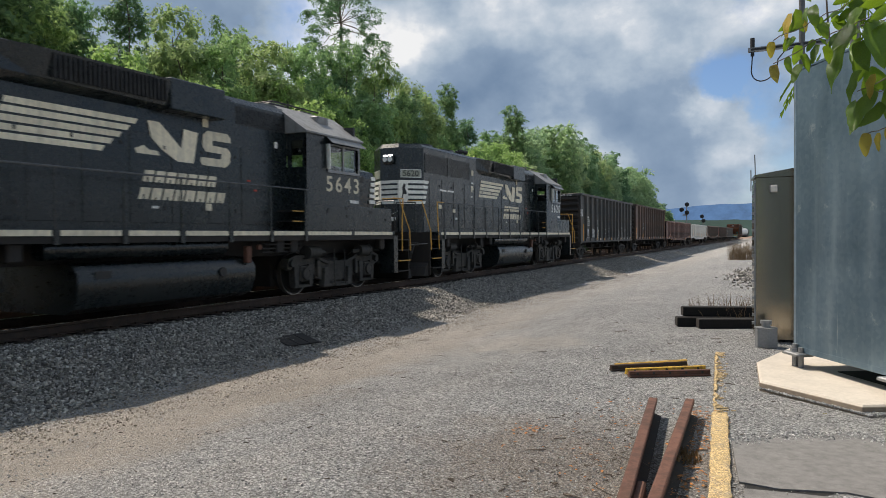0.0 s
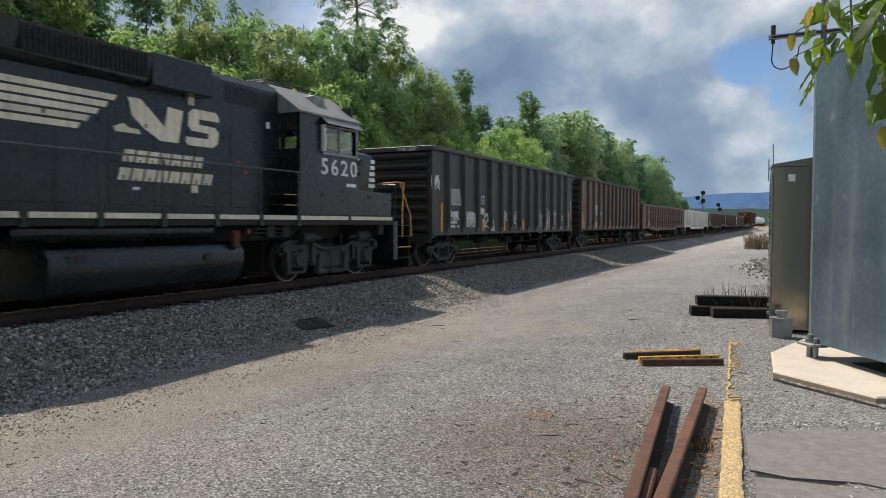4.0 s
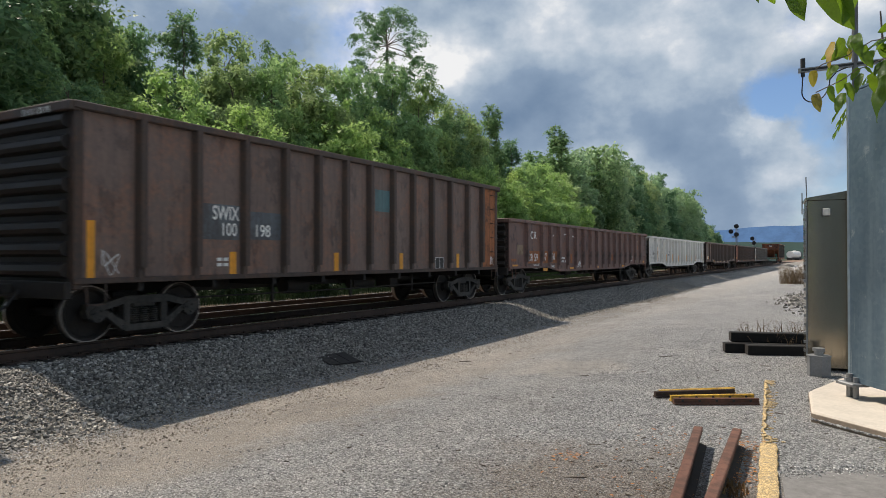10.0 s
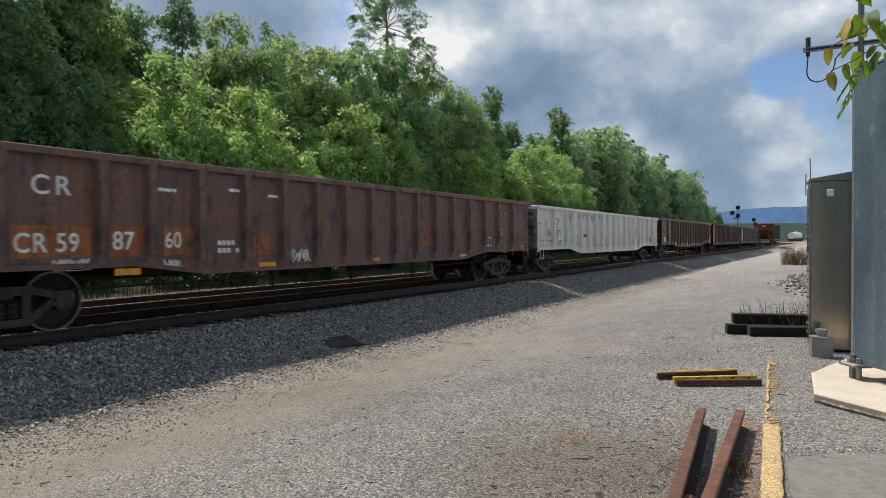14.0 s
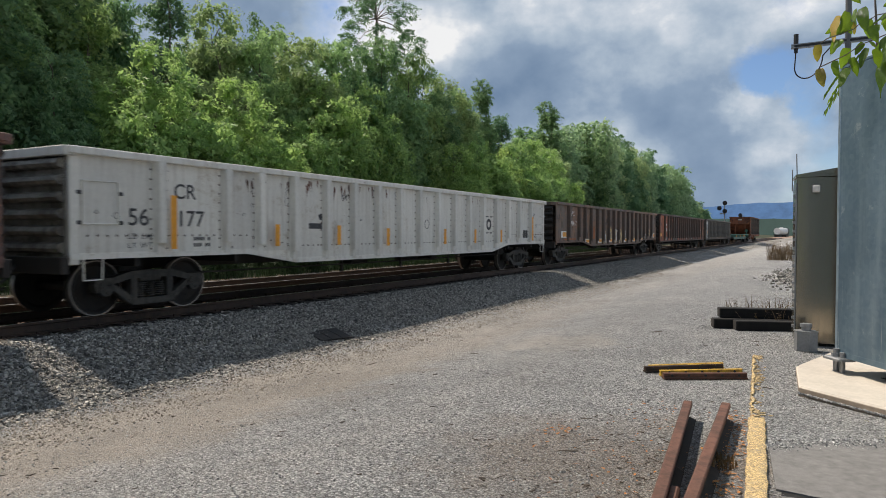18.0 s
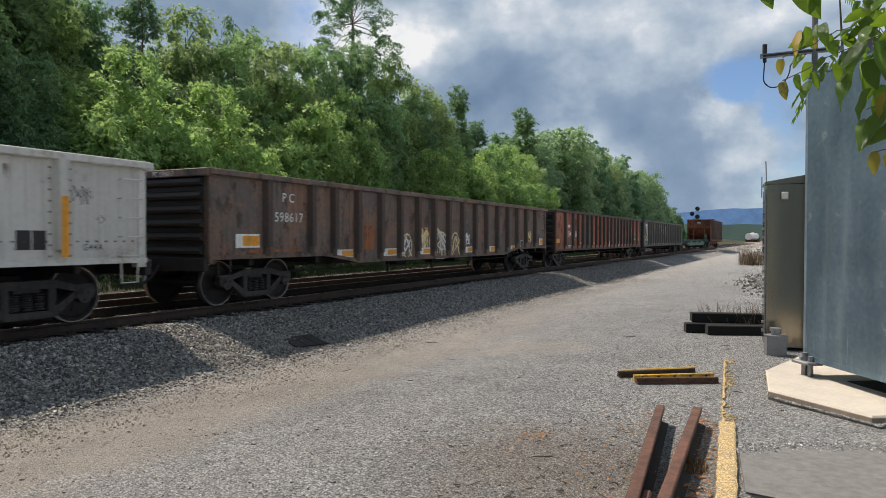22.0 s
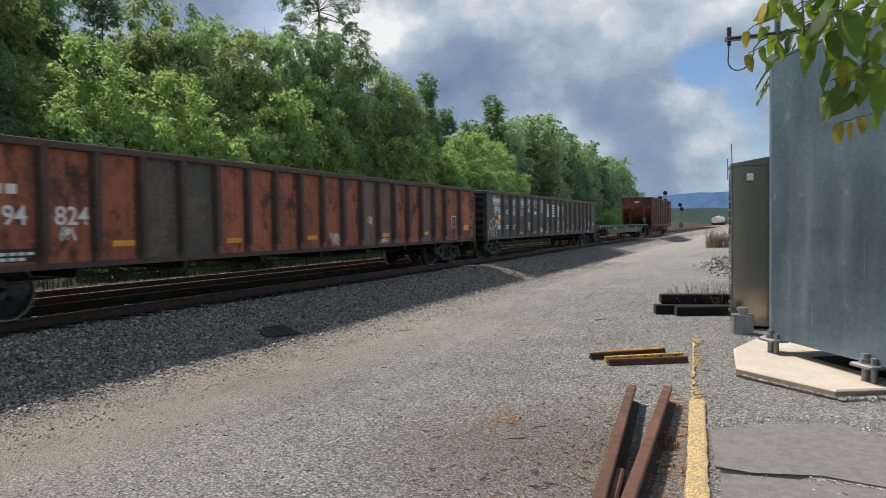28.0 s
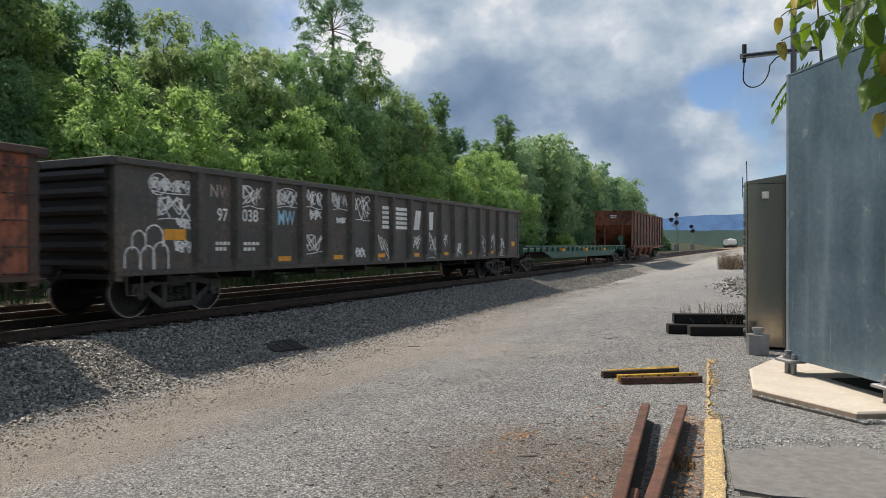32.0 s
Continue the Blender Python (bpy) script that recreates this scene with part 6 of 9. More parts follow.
# ---- locomotives ----
def on_side(x, y0, y1, z0, z1, d=0.006):
    return Shape().box(x, x + d, y0, y1, z0, z1)


_loco_truck = {}


def loco_truck(loco, yc, bright):
    r, h = 0.51, 1.37
    if not _loco_truck:
        s = Shape()
        # cast frame: a bar that dips between the axle boxes, with its pedestal legs
        top = [(-h - 0.62, r + 0.16), (-h - 0.58, r + 0.36), (-h - 0.34, r + 0.44), (-h + 0.42, r + 0.44), (-h + 0.75, r + 0.32), (-0.40, r + 0.26), (0.40, r + 0.26), (h - 0.75, r + 0.32), (h - 0.42, r + 0.44), (h + 0.34, r + 0.44), (h + 0.58, r + 0.36), (h + 0.62, r + 0.16)]
        low = [(h + 0.44, r + 0.10), (h + 0.28, r + 0.19), (h - 0.28, r + 0.19), (h - 0.40, r + 0.06), (h - 0.52, r - 0.14), (0.48, r - 0.22), (-0.48, r - 0.22), (-h + 0.52, r - 0.14), (-h + 0.40, r + 0.06), (-h + 0.28, r + 0.19), (-h - 0.28, r + 0.19), (-h - 0.44, r + 0.10)]
        s.prism(top + low, "x", 0.90, 1.06)
        # raised rim along the upper edge and the ribs of the casting
        for p, q in zip(top, top[1:]):
            s.prism([p, q, (q[0], q[1] - 0.07), (p[0], p[1] - 0.07)], "x", 1.06, 1.13)
        for k in (-1, 1):
            for e in (-1, 1):
                y = k * h + e * 0.27
                s.prism([(y - 0.10, r + 0.22), (y + 0.10, r + 0.22), (y + 0.06, r - 0.28), (y - 0.06, r - 0.28)], "x", 0.94, 1.12)
            s.box(0.96, 1.10, k * h - 0.33, k * h + 0.33, r - 0.33, r - 0.26, 0.01)
            s.prism([(k * 0.44, r + 0.1), (k * 0.58, r + 0.1), (k * 0.62, r - 0.36), (k * 0.40, r - 0.36)], "x", 0.98, 1.15)
            s.box(1.06, 1.16, k * 0.82 - 0.05, k * 0.82 + 0.05, r - 0.10, r + 0.30, 0.015)
            s.cyl((1.05, k * (h + 0.45), r + 0.26), (1.17, k * (h + 0.45), r + 0.26), 0.09, 12)
        s.box(1.0, 1.14, -0.62, 0.62, r - 0.38, r - 0.29, 0.015)
        _loco_truck["frame"] = s.mesh("side_frame")
        j = Shape().box(1.0, 1.16, -0.17, 0.17, -0.19, 0.18, 0.03).cyl((1.14, 0, 0), (1.21, 0, 0), 0.15, 16)
        _loco_truck["box"] = j.mesh("axle_box", True)
        _loco_truck["ring"] = spun(Shape(), [(0.0, 0.105), (0.0, 0.145), (-0.012, 0.145), (-0.012, 0.105), (0.0, 0.105)], 1.21, 1, 1.0, 20).mesh("cap_ring")
        c = Shape().cyl((1.16, 0.88, r + 0.50), (1.16, 1.30, r + 0.50), 0.145, 16).cyl((1.16, 1.30, r + 0.50), (1.16, 1.36, r + 0.50), 0.165, 16).cyl((1.16, 0.6, r + 0.48), (1.16, 0.88, r + 0.50), 0.05, 10)
        _loco_truck["brake"] = c.mesh("brake_cylinder", True)
        g = Shape()
        for i in range(9):
            g.cyl((1.02, -0.30, r - 0.28 + i * 0.035), (1.02, 0.30, r - 0.28 + i * 0.035), 0.014, 6)
        _loco_truck["leaf"] = g.mesh("leaf_spring")
        f = Shape().tube([(1.17, -0.22, r + 0.55), (1.19, -0.22, r - 0.35), (1.19, 0.24, r - 0.35), (1.17, 0.24, r + 0.55)], 0.018, 6).box(1.10, 1.24, -0.22, 0.24, r - 0.37, r - 0.34)
        _loco_truck["step"] = f.mesh("truck_step")
        b = Shape().box(-0.9, 0.9, -0.35, 0.35, r - 0.02, r + 0.34, 0.03).box(-0.7, 0.7, -1.9, 1.9, r - 0.1, r + 0.12).cyl((0, 0, r + 0.3), (0, 0, r + 0.6), 0.35, 16)
        b.box(-0.62, 0.62, -2.0, 2.0, r - 0.28, r + 0.42).box(-0.5, 0.5, -1.1, -0.45, 0.16, r + 0.3, 0.05).box(-0.5, 0.5, 0.45, 1.1, 0.16, r + 0.3, 0.05)
        _loco_truck["bolster"] = b.mesh("truck")
    t = part("truck", _loco_truck["bolster"], "under", loco, at=pose(0, yc, 0))
    for k in (-1, 1):
        m = pose(0, 0, 0) if k > 0 else pose(0, 0, 0, 0, 0, 180)
        for piece, name in (("frame", "side_frame"), ("leaf", "leaf_spring"), ("step", "truck_step")):
            part(name, _loco_truck[piece], "truck", t, at=m)
        for e in (-1, 1):
            part("brake_cylinder", _loco_truck["brake"], "truck", t, at=m if e > 0 else Matrix.Scale(-1, 4, (0, 1, 0)) @ m)
            q = pose(0, e * h, r) if k > 0 else pose(0, e * h, r, 0, 0, 180)
            part("axle_box", _loco_truck["box"], "truck", t, at=q)
            part("cap_ring", _loco_truck["ring"], "bar_white" if bright else "truck", t, at=q)
    for e in (-1, 1):
        add_wheelset(t, e * h, r)
    return t


def locomotive(number, y_mid, cab_number_paint, label):
    loco = thing("diesel_locomotive", label, "locomotive", group="locomotives of the train")
    TRAIN.append((loco, y_mid))
    P = lambda name, shape, mat, text="", smooth=False: part(name, shape, mat, loco, text, smooth)
    # underframe and walkways
    P("underframe", Shape().box(-0.75, 0.75, -8.2, 8.2, 0.95, 1.36).box(-1.50, 1.50, -7.87, 7.35, 1.30, 1.40), "under")
    P("walkway_deck", Shape().box(-1.52, 1.52, -7.87, 7.35, 1.40, 1.52, 0.01), "loco")
    posts = [-7.42, -6.29, -5.08, -3.92, -2.65, -1.44, -0.23, 0.99, 2.2, 3.38]
    edges = [-7.75] + posts + [5.3, 7.33]
    for k in (-1, 1):
        for a, b in zip(edges, edges[1:]):
            s = Shape().box(min(k * 1.520, k * 1.526), max(k * 1.520, k * 1.526), a + 0.07, b - 0.07, 1.415, 1.505)
            P("sill_stripe", s, "cream", "cream painted sill stripe")
        for y in posts:
            P("railing_post", Shape().tube([(k * 1.50, y, 1.30), (k * 1.50, y, 2.46)], 0.018, 6).box(min(k * 1.51, k * 1.54), max(k * 1.51, k * 1.54), y - 0.05, y + 0.05, 1.28, 1.52), "loco")
        P("side_railing", Shape().tube([(k * 1.50, -7.35, 2.46), (k * 1.50, 3.5, 2.46), (k * 1.50, 3.80, 2.92), (k * 1.48, 3.86, 2.95)], 0.019, 8), "loco_grey", "grey steel railing pipe")
    # long hood: chamfered top, angled end corners
    hood = [(0.93, -7.74), (0.93, 3.45), (-0.93, 3.45), (-0.93, -7.74), (-0.34, -8.32), (0.34, -8.32)]
    P("long_hood", Shape().prism(hood, "z", 1.52, 4.22), "loco")
    cap = Shape()
    inner = [(0.80, -7.68), (0.80, 3.45), (-0.80, 3.45), (-0.80, -7.68), (-0.30, -8.22), (0.30, -8.22)]
    n = len(hood)
    cap.put([(x, y, 4.22) for x, y in hood] + [(x, y, 4.36) for x, y in inner], [(i, (i + 1) % n, n + (i + 1) % n, n + i) for i in range(n)] + [tuple(range(n, 2 * n))])
    P("hood_roof", cap, "loco")
    P("roof_edge", Shape().tube([(0.90, -7.70, 4.255), (0.90, 1.7, 4.255)], 0.012, 6), "loco_grey", "thin grey pipe along the hood roof edge")
    # radiator intakes: recessed screens with slats
    for a, b in ((-7.62, -5.98), (-5.90, -4.15)):
        for k in (-1, 1):
            P("radiator_screen", Shape().box(min(k * 0.93, k * 0.936), max(k * 0.93, k * 0.936), a, b, 3.46, 4.06), "dark")
            s = Shape()
            for i in range(24):
                z = 3.48 + i * 0.024
                s.box(min(k * 0.936, k * 0.947), max(k * 0.936, k * 0.947), a + 0.02, b - 0.02, z, z + 0.009)
            tagged(P("screen_slats", s, "loco"), kind="stuff")
            for q in (a - 0.03, b):
                P("screen_frame", Shape().box(min(k * 0.93, k * 0.955), max(k * 0.93, k * 0.955), q, q + 0.03, 3.44, 4.08), "loco")
    # central air intake, flared out from the hood
    for k in (-1, 1):
        s = Shape()
        pts = [(0.93, -3.50, 4.30), (1.24, -2.75, 4.28), (1.24, -0.19, 4.28), (0.93, -0.19, 4.30), (0.93, -3.50, 3.90), (1.16, -2.75, 3.84), (1.16, -0.19, 3.80), (0.93, -0.19, 3.72), (0.93, -3.2, 3.72), (0.93, -3.2, 4.33)]
        pts = [(k * x, y, z) for x, y, z in pts]
        fs = [(0, 1, 5, 4), (1, 2, 6, 5), (2, 3, 7, 6), (0, 3, 2, 1), (4, 5, 8), (5, 6, 7, 8)]
        s.put(pts, fs if k > 0 else [f[::-1] for f in fs])
        P("air_intake", s, "loco")
        t = Shape()
        for i in range(26):
            y = -2.45 + i * 0.085
            a, b = sorted((k * 1.205, k * 1.262))
            t.box(a, b, y, y + 0.03, 3.86, 4.24)
        tagged(P("intake_slats", t, "dark"), kind="stuff")
        a, b = sorted((k * 0.93, k * 1.24))
        P("filter_box", Shape().box(a, b, -0.19, 1.19, 3.74, 4.33, 0.02), "loco")
        a, b = sorted((k * 0.93, k * 0.938))
        P("rear_screen", Shape().box(a, b, 1.80, 3.40, 3.78, 4.16), "dark")
        t = Shape()
        for i in range(22):
            a, b = sorted((k * 0.936, k * 0.95))
            t.box(a, b, 1.84 + i * 0.072, 1.86 + i * 0.072, 3.8, 4.14)
        tagged(P("rear_screen_slats", t, "loco"), kind="stuff")
    # engine room doors
    door = Shape().box(0, 0.014, -0.42, 0.42, 0, 1.62, 0.006).mesh("hood_door")
    latch = Shape().box(0.014, 0.032, -0.022, 0.022, -0.035, 0.035, 0.006).mesh("latch")
    for i in range(11):
        y = -6.95 + i * 0.93
        for k in (-1, 1):
            d = part("hood_door", door, "loco", loco, at=pose(k * 0.93, y, 1.66) if k > 0 else pose(-0.93, y, 1.66, 0, 0, 180))
            for z in (0.28, 1.40):
                part("latch", latch, "dark", d, at=pose(0, 0.33, z))
    # roof fans, exhaust, horn
    for y in (-6.66, -4.95):
        P("cooling_fan", Shape().cyl((0, y, 4.36), (0, y, 4.45), 0.62, 28).cyl((0, y, 4.45), (0, y, 4.475), 0.64, 28), "loco", smooth=True)
    P("exhaust_stack", Shape().box(-0.3, 0.3, 0.2, 1.0, 4.36, 4.50, 0.02), "under")
    P("dynamic_brake_hatch", Shape().box(-0.7, 0.7, -3.1, -0.3, 4.36, 4.42, 0.02), "loco")
    hn = Shape().box(-0.06, 0.06, -3.3, -2.95, 4.42, 4.50)
    for i, (y, x) in enumerate(((-3.35, 0.2), (-3.15, 0.0), (-2.95, 0.22))):
        hn.cyl((x, y, 4.52), (x, y, 4.64), 0.03, 8).cyl((x, y - 0.12, 4.64), (x, y + 0.14, 4.64), 0.035, 10, 0.085)
    P("air_horn", hn, "dark", smooth=True)
    # end of the long hood: headlight, number boards, bars, lower lamp
    hl = Shape().box(-0.20, 0.20, -8.45, -8.30, 3.69, 3.99, 0.05)
    P("headlight_housing", hl, "loco")
    for x in (-0.09, 0.09):
        P("headlight", Shape().cyl((x, -8.44, 3.84), (x, -8.465, 3.84), 0.078, 18), "lens", "clear glass headlight")
    ang = math.atan2(8.32 - 7.74, 0.93 - 0.34)
    for k in (-1, 1):
        # frame of the angled corner facet: along it, out of it
        a, b = Vector((k * 0.34, -8.32, 0)), Vector((k * 0.93, -7.74, 0))
        way = (b - a).normalized()
        out = Vector((k * way.y * k if k > 0 else -way.y, -abs(way.x), 0)).normalized()
        out = Vector((k * abs(way.y), -abs(way.x), 0)).normalized()
        width = (b - a).length

        def facet(u0, u1, z0, z1, d):
            s = Shape()
            q = [a + way * u0, a + way * u1]
            pts = [p + out * e for e in (0.001, d) for p in q]
            v = [(p.x, p.y, z) for z in (z0, z1) for p in pts]
            f = [(0, 1, 5, 4), (3, 2, 6, 7), (2, 0, 4, 6), (1, 3, 7, 5), (4, 5, 7, 6), (0, 2, 3, 1)]
            return s.put(v, f)
        P("number_board", facet(0.06, width - 0.08, 3.265, 3.525, 0.010), "lens", "number board with a pale rim")
        P("number_board_face", facet(0.08, width - 0.10, 3.285, 3.505, 0.014), "board", "dull green grey number board")
        if k > 0:
            t = text_shape(number, 0.185, (0, 0, 0), "dark", loco, "number_lettering", stroke=0.009)
            for p in t.data.vertices:
                c = a + way * (0.125 + p.co.y * 1.0) + out * 0.019
                p.co = (c.x, c.y, 3.305 + p.co.z)
        # five pale bars; the upper ones run on round the corner
        for i in range(5):
            z = 2.42 + i * 0.165
            P("end_bar", facet(0.22 if i < 4 else 0.0, width, z, z + 0.10, 0.008), "bar_white", "white painted bar")
            a0, b0 = sorted((k * 0.93, k * 0.937))
            P("end_bar", Shape().prism([(-7.74, z), (-7.67 + i * 0.06, z), (-7.62 + i * 0.06, z + 0.10), (-7.74, z + 0.10)], "x", a0, b0), "bar_white", "white painted bar")
        P("emblem_panel", facet(0.0, 0.30, 2.42, 3.18, 0.006), "bar_white", "white emblem panel")
        blob = [(0.07, 2.56), (0.12, 2.80), (0.10, 2.95), (0.17, 3.08), (0.22, 3.04), (0.20, 2.92), (0.27, 2.76), (0.22, 2.72), (0.15, 2.74), (0.11, 2.56)]
        P("emblem", Shape().put([tuple(a + way * u + out * 0.011 + Vector((0, 0, z))) for u, z in blob], [tuple(range(len(blob)))[::k]]), "dark", "dark emblem shape")
    P("end_panel", Shape().box(-0.34, 0.34, -8.328, -8.32, 2.42, 3.18), "bar_white", "white emblem panel")
    for i in range(4):
        P("end_panel_gap", Shape().box(-0.30, 0.30, -8.334, -8.327, 2.53 + i * 0.165, 2.585 + i * 0.165), "loco")
    P("lower_lamp", Shape().cyl((0.2, -8.30, 1.98), (0.2, -8.46, 1.96), 0.11, 16, 0.13), "dark")
    P("lower_lamp_lens", Shape().cyl((0.2, -8.455, 1.96), (0.2, -8.465, 1.96), 0.10, 16), "lens")
    # livery on the hood side: slanted bars, two block shapes and two rows of bars
    for k in (-1, 1):
        x0, x1 = sorted((k * 0.9455, k * 0.952))
        for i in range(5):
            z = 2.86 + i * 0.138
            P("livery_bar", Shape().prism([(-3.28 + i * 0.055, z), (-1.42 + i * 0.17, z), (-1.36 + i * 0.17, z + 0.098), (-3.25 + i * 0.055, z + 0.098)], "x", x0, x1), "cream", "cream livery bar")
        lean = lambda pts: [(y + (z - 2.83) * 0.10, z) for y, z in pts]
        # first block: a broken slanted band; second block: two slots
        P("livery_block", Shape().prism([(-0.47, 3.52), (-0.21, 3.52), (0.30, 3.09), (0.37, 3.47), (0.72, 3.44), (0.60, 2.83), (0.20, 2.83), (-0.16, 3.02), (-0.40, 3.22)], "x", x0, x1), "cream", "cream block shape of the livery")
        P("livery_block", Shape().prism([(-0.76, 2.98), (-0.56, 3.06), (-0.46, 2.99), (-0.26, 2.98), (-0.22, 2.90), (-0.72, 2.90)], "x", x0, x1), "cream", "cream wedge of the livery")
        P("livery_block", Shape().prism(lean([(0.84, 2.82), (1.46, 2.82), (1.58, 2.92), (1.58, 3.13), (1.48, 3.22), (1.06, 3.24), (1.06, 3.34), (1.56, 3.34), (1.56, 3.44), (1.46, 3.52), (0.90, 3.52), (0.80, 3.44), (0.80, 3.20), (0.90, 3.10), (1.32, 3.09), (1.32, 2.98), (0.78, 2.98), (0.78, 2.88)]), "x", x0, x1), "cream", "cream block shape of the livery")
        for a, b, z, count in ((-0.60, 1.20, 2.40, 7), (-0.70, 1.44, 2.08, 8)):
            w = (b - a) / count
            for i in range(count):
                q = a + w * i
                cut = (0.55, 0.35, 0.45)[i % 3]
                P("livery_word_bar", Shape().prism([(q, z), (q + w * 0.34, z), (q + w * 0.37, z + 0.215 * cut - 0.03), (q + w * 0.52, z + 0.215 * cut - 0.03), (q + w * 0.49, z), (q + w * 0.82, z), (q + w * 0.82 + 0.06, z + 0.215), (q + 0.06, z + 0.215)], "x", x0, x1), "cream", "cream bar in place of lettering")
    # small plates
    for y, z, w, h, c in ((-3.95, 3.62, 0.18, 0.20, "cream"), (-4.0, 3.0, 0.22, 0.24, "cream"), (-4.0, 2.8, 0.14, 0.06, "white"), (-4.0, 3.3, 0.22, 0.07, "white"), (0.85, 3.58, 0.14, 0.18, "cream"), (2.1, 2.58, 0.1, 0.04, "tag_red"), (2.3, 2.38, 0.1, 0.04, "tag_red"),
                          (0.9, 1.92, 0.16, 0.14, "cream"), (-0.4, 1.92, 0.14, 0.05, "white"), (-6.6, 2.9, 0.5, 0.06, "white"), (-6.0, 2.9, 0.5, 0.06, "white"), (-5.6, 2.2, 0.22, 0.12, "cream"), (-6.7, 2.3, 0.22, 0.14, "cream"), (-5.4, 1.95, 0.18, 0.08, "white"), (3.0, 3.4, 0.1, 0.14, "white")):
        P("warning_plate", on_side(0.9455, y, y + w, z, z + h), c, "small warning plate")
    # cab
    cab = Shape().prism([(-1.5, 1.52), (1.5, 1.52), (1.5, 3.0), (1.5, 3.0), (-1.5, 3.0)][:3] + [(-1.5, 3.0)], "y", 3.45, 5.68)
    P("cab_lower", cab, "loco")
    # walls round the side windows, with an opening through each
    for k in (-1, 1):
        x0, x1 = sorted((k * 1.44, k * 1.5))
        P("cab_side", Shape().box(x0, x1, 3.45, 4.29, 3.0, 3.78).box(x0, x1, 5.60, 5.68, 3.0, 3.78).box(x0, x1, 4.29, 5.60, 3.58, 3.78), "loco")
        f = Shape()
        f.box(min(k * 1.5, k * 1.525), max(k * 1.5, k * 1.525), 4.25, 4.31, 2.97, 3.62).box(min(k * 1.5, k * 1.525), max(k * 1.5, k * 1.525), 5.58, 5.63, 2.97, 3.62)
        f.box(min(k * 1.5, k * 1.53), max(k * 1.5, k * 1.53), 4.25, 5.63, 2.94, 2.99).box(min(k * 1.5, k * 1.525), max(k * 1.5, k * 1.525), 4.25, 5.63, 3.585, 3.62).box(min(k * 1.47, k * 1.51), max(k * 1.47, k * 1.51), 4.90, 4.95, 2.98, 3.6)
        P("window_frame", f, "steel", "bare metal window frame")
        P("window_sill", Shape().box(min(k * 1.5, k * 1.545), max(k * 1.5, k * 1.545), 4.22, 5.64, 2.925, 2.945), "steel", "bare metal window sill")
        for a, b, d in ((4.31, 4.92, 1.475), (4.93, 5.58, 1.462)):
            P("window_pane", Shape().box(min(k * d, k * (d + 0.006)), max(k * d, k * (d + 0.006)), a, b, 2.99, 3.59), "glass")
        P("wind_deflector", Shape().box(min(k * 1.5, k * 1.62), max(k * 1.5, k * 1.62), 4.20, 4.23, 3.0, 3.6).box(min(k * 1.505, k * 1.53), max(k * 1.505, k * 1.53), 4.20, 4.33, 3.0, 3.6), "bar_white", "white wind deflector")
        a, b = k * 1.51, k * 1.70
        P("sun_shade", Shape().put([(a, 4.2, 3.80), (a, 5.66, 3.80), (b, 5.66, 3.63), (b, 4.2, 3.63), (a, 4.2, 3.77), (a, 5.66, 3.77), (b, 5.66, 3.61), (b, 4.2, 3.61)], [(0, 1, 2, 3), (7, 6, 5, 4), (0, 3, 7, 4), (1, 5, 6, 2), (3, 2, 6, 7), (0, 4, 5, 1)]), "cab_roof", "grey sheet sun shade")
    for q in ((-1.5, -0.95, 3.0, 3.78), (0.95, 1.05, 3.0, 4.0), (1.40, 1.5, 3.0, 3.78), (1.05, 1.40, 3.62, 3.9)):
        P("cab_rear_panel", Shape().box(q[0], q[1], 3.45, 3.50, q[2], q[3]), "loco")
    P("rear_window_pane", Shape().box(1.05, 1.40, 3.47, 3.476, 3.0, 3.62), "glass")
    P("cab_front_wall", Shape().box(-1.5, -1.35, 5.62, 5.68, 3.0, 3.8).box(1.35, 1.5, 5.62, 5.68, 3.0, 3.8).box(-1.35, 1.35, 5.62, 5.68, 3.60, 4.2).box(-0.3, 0.3, 5.62, 5.68, 3.0, 3.6), "loco")
    for a, b in ((-1.35, -0.3), (0.3, 1.35)):
        P("windshield", Shape().box(a, b, 5.64, 5.646, 3.0, 3.6), "glass")
    P("cab_seat", Shape().box(0.75, 1.15, 4.5, 4.95, 2.4, 2.9, 0.05).box(0.75, 1.15, 4.42, 4.54, 2.9, 3.3, 0.05), "dark")
    roof = [(-1.56, 3.78), (1.56, 3.78), (1.56, 3.82), (0.62, 4.47), (0.3, 4.55), (-0.3, 4.55), (-0.62, 4.47), (-1.56, 3.82)]
    P("cab_roof", Shape().prism(roof, "y", 3.38, 5.76), "cab_roof", "grey cab roof coloured pale as if sunlit")
    P("roof_vent", Shape().box(0.8, 1.05, 4.5, 4.95, 4.15, 4.36, 0.02), "cab_roof")
    P("roof_equipment", Shape().box(-0.4, 0.25, 3.7, 4.3, 4.54, 4.64, 0.03).box(-0.3, 0.3, 4.8, 5.3, 4.54, 4.60, 0.02).cyl((0.1, 4.55, 4.54), (0.1, 4.55, 4.80), 0.02, 6).tube([(-0.4, 3.5, 4.6), (0.4, 3.6, 4.62), (0.4, 5.4, 4.62)], 0.02), "dark")
    P("sub_base", Shape().box(-1.51, 1.51, 3.42, 7.25, 1.52, 2.14, 0.015), "loco")
    for k in (-1, 1):
        text = text_shape(number, 0.36, (1.503, 4.18, 2.48), cab_number_paint, loco, "cab_number", stroke=0.017, wide=1.16, spread=1.28)
        if k < 0:
            for p in text.data.vertices:
                p.co = (-p.co.x, 9.9 - p.co.y, p.co.z)
    P("builder_plate", on_side(1.502, 5.2, 5.6, 2.22, 2.30), "white")
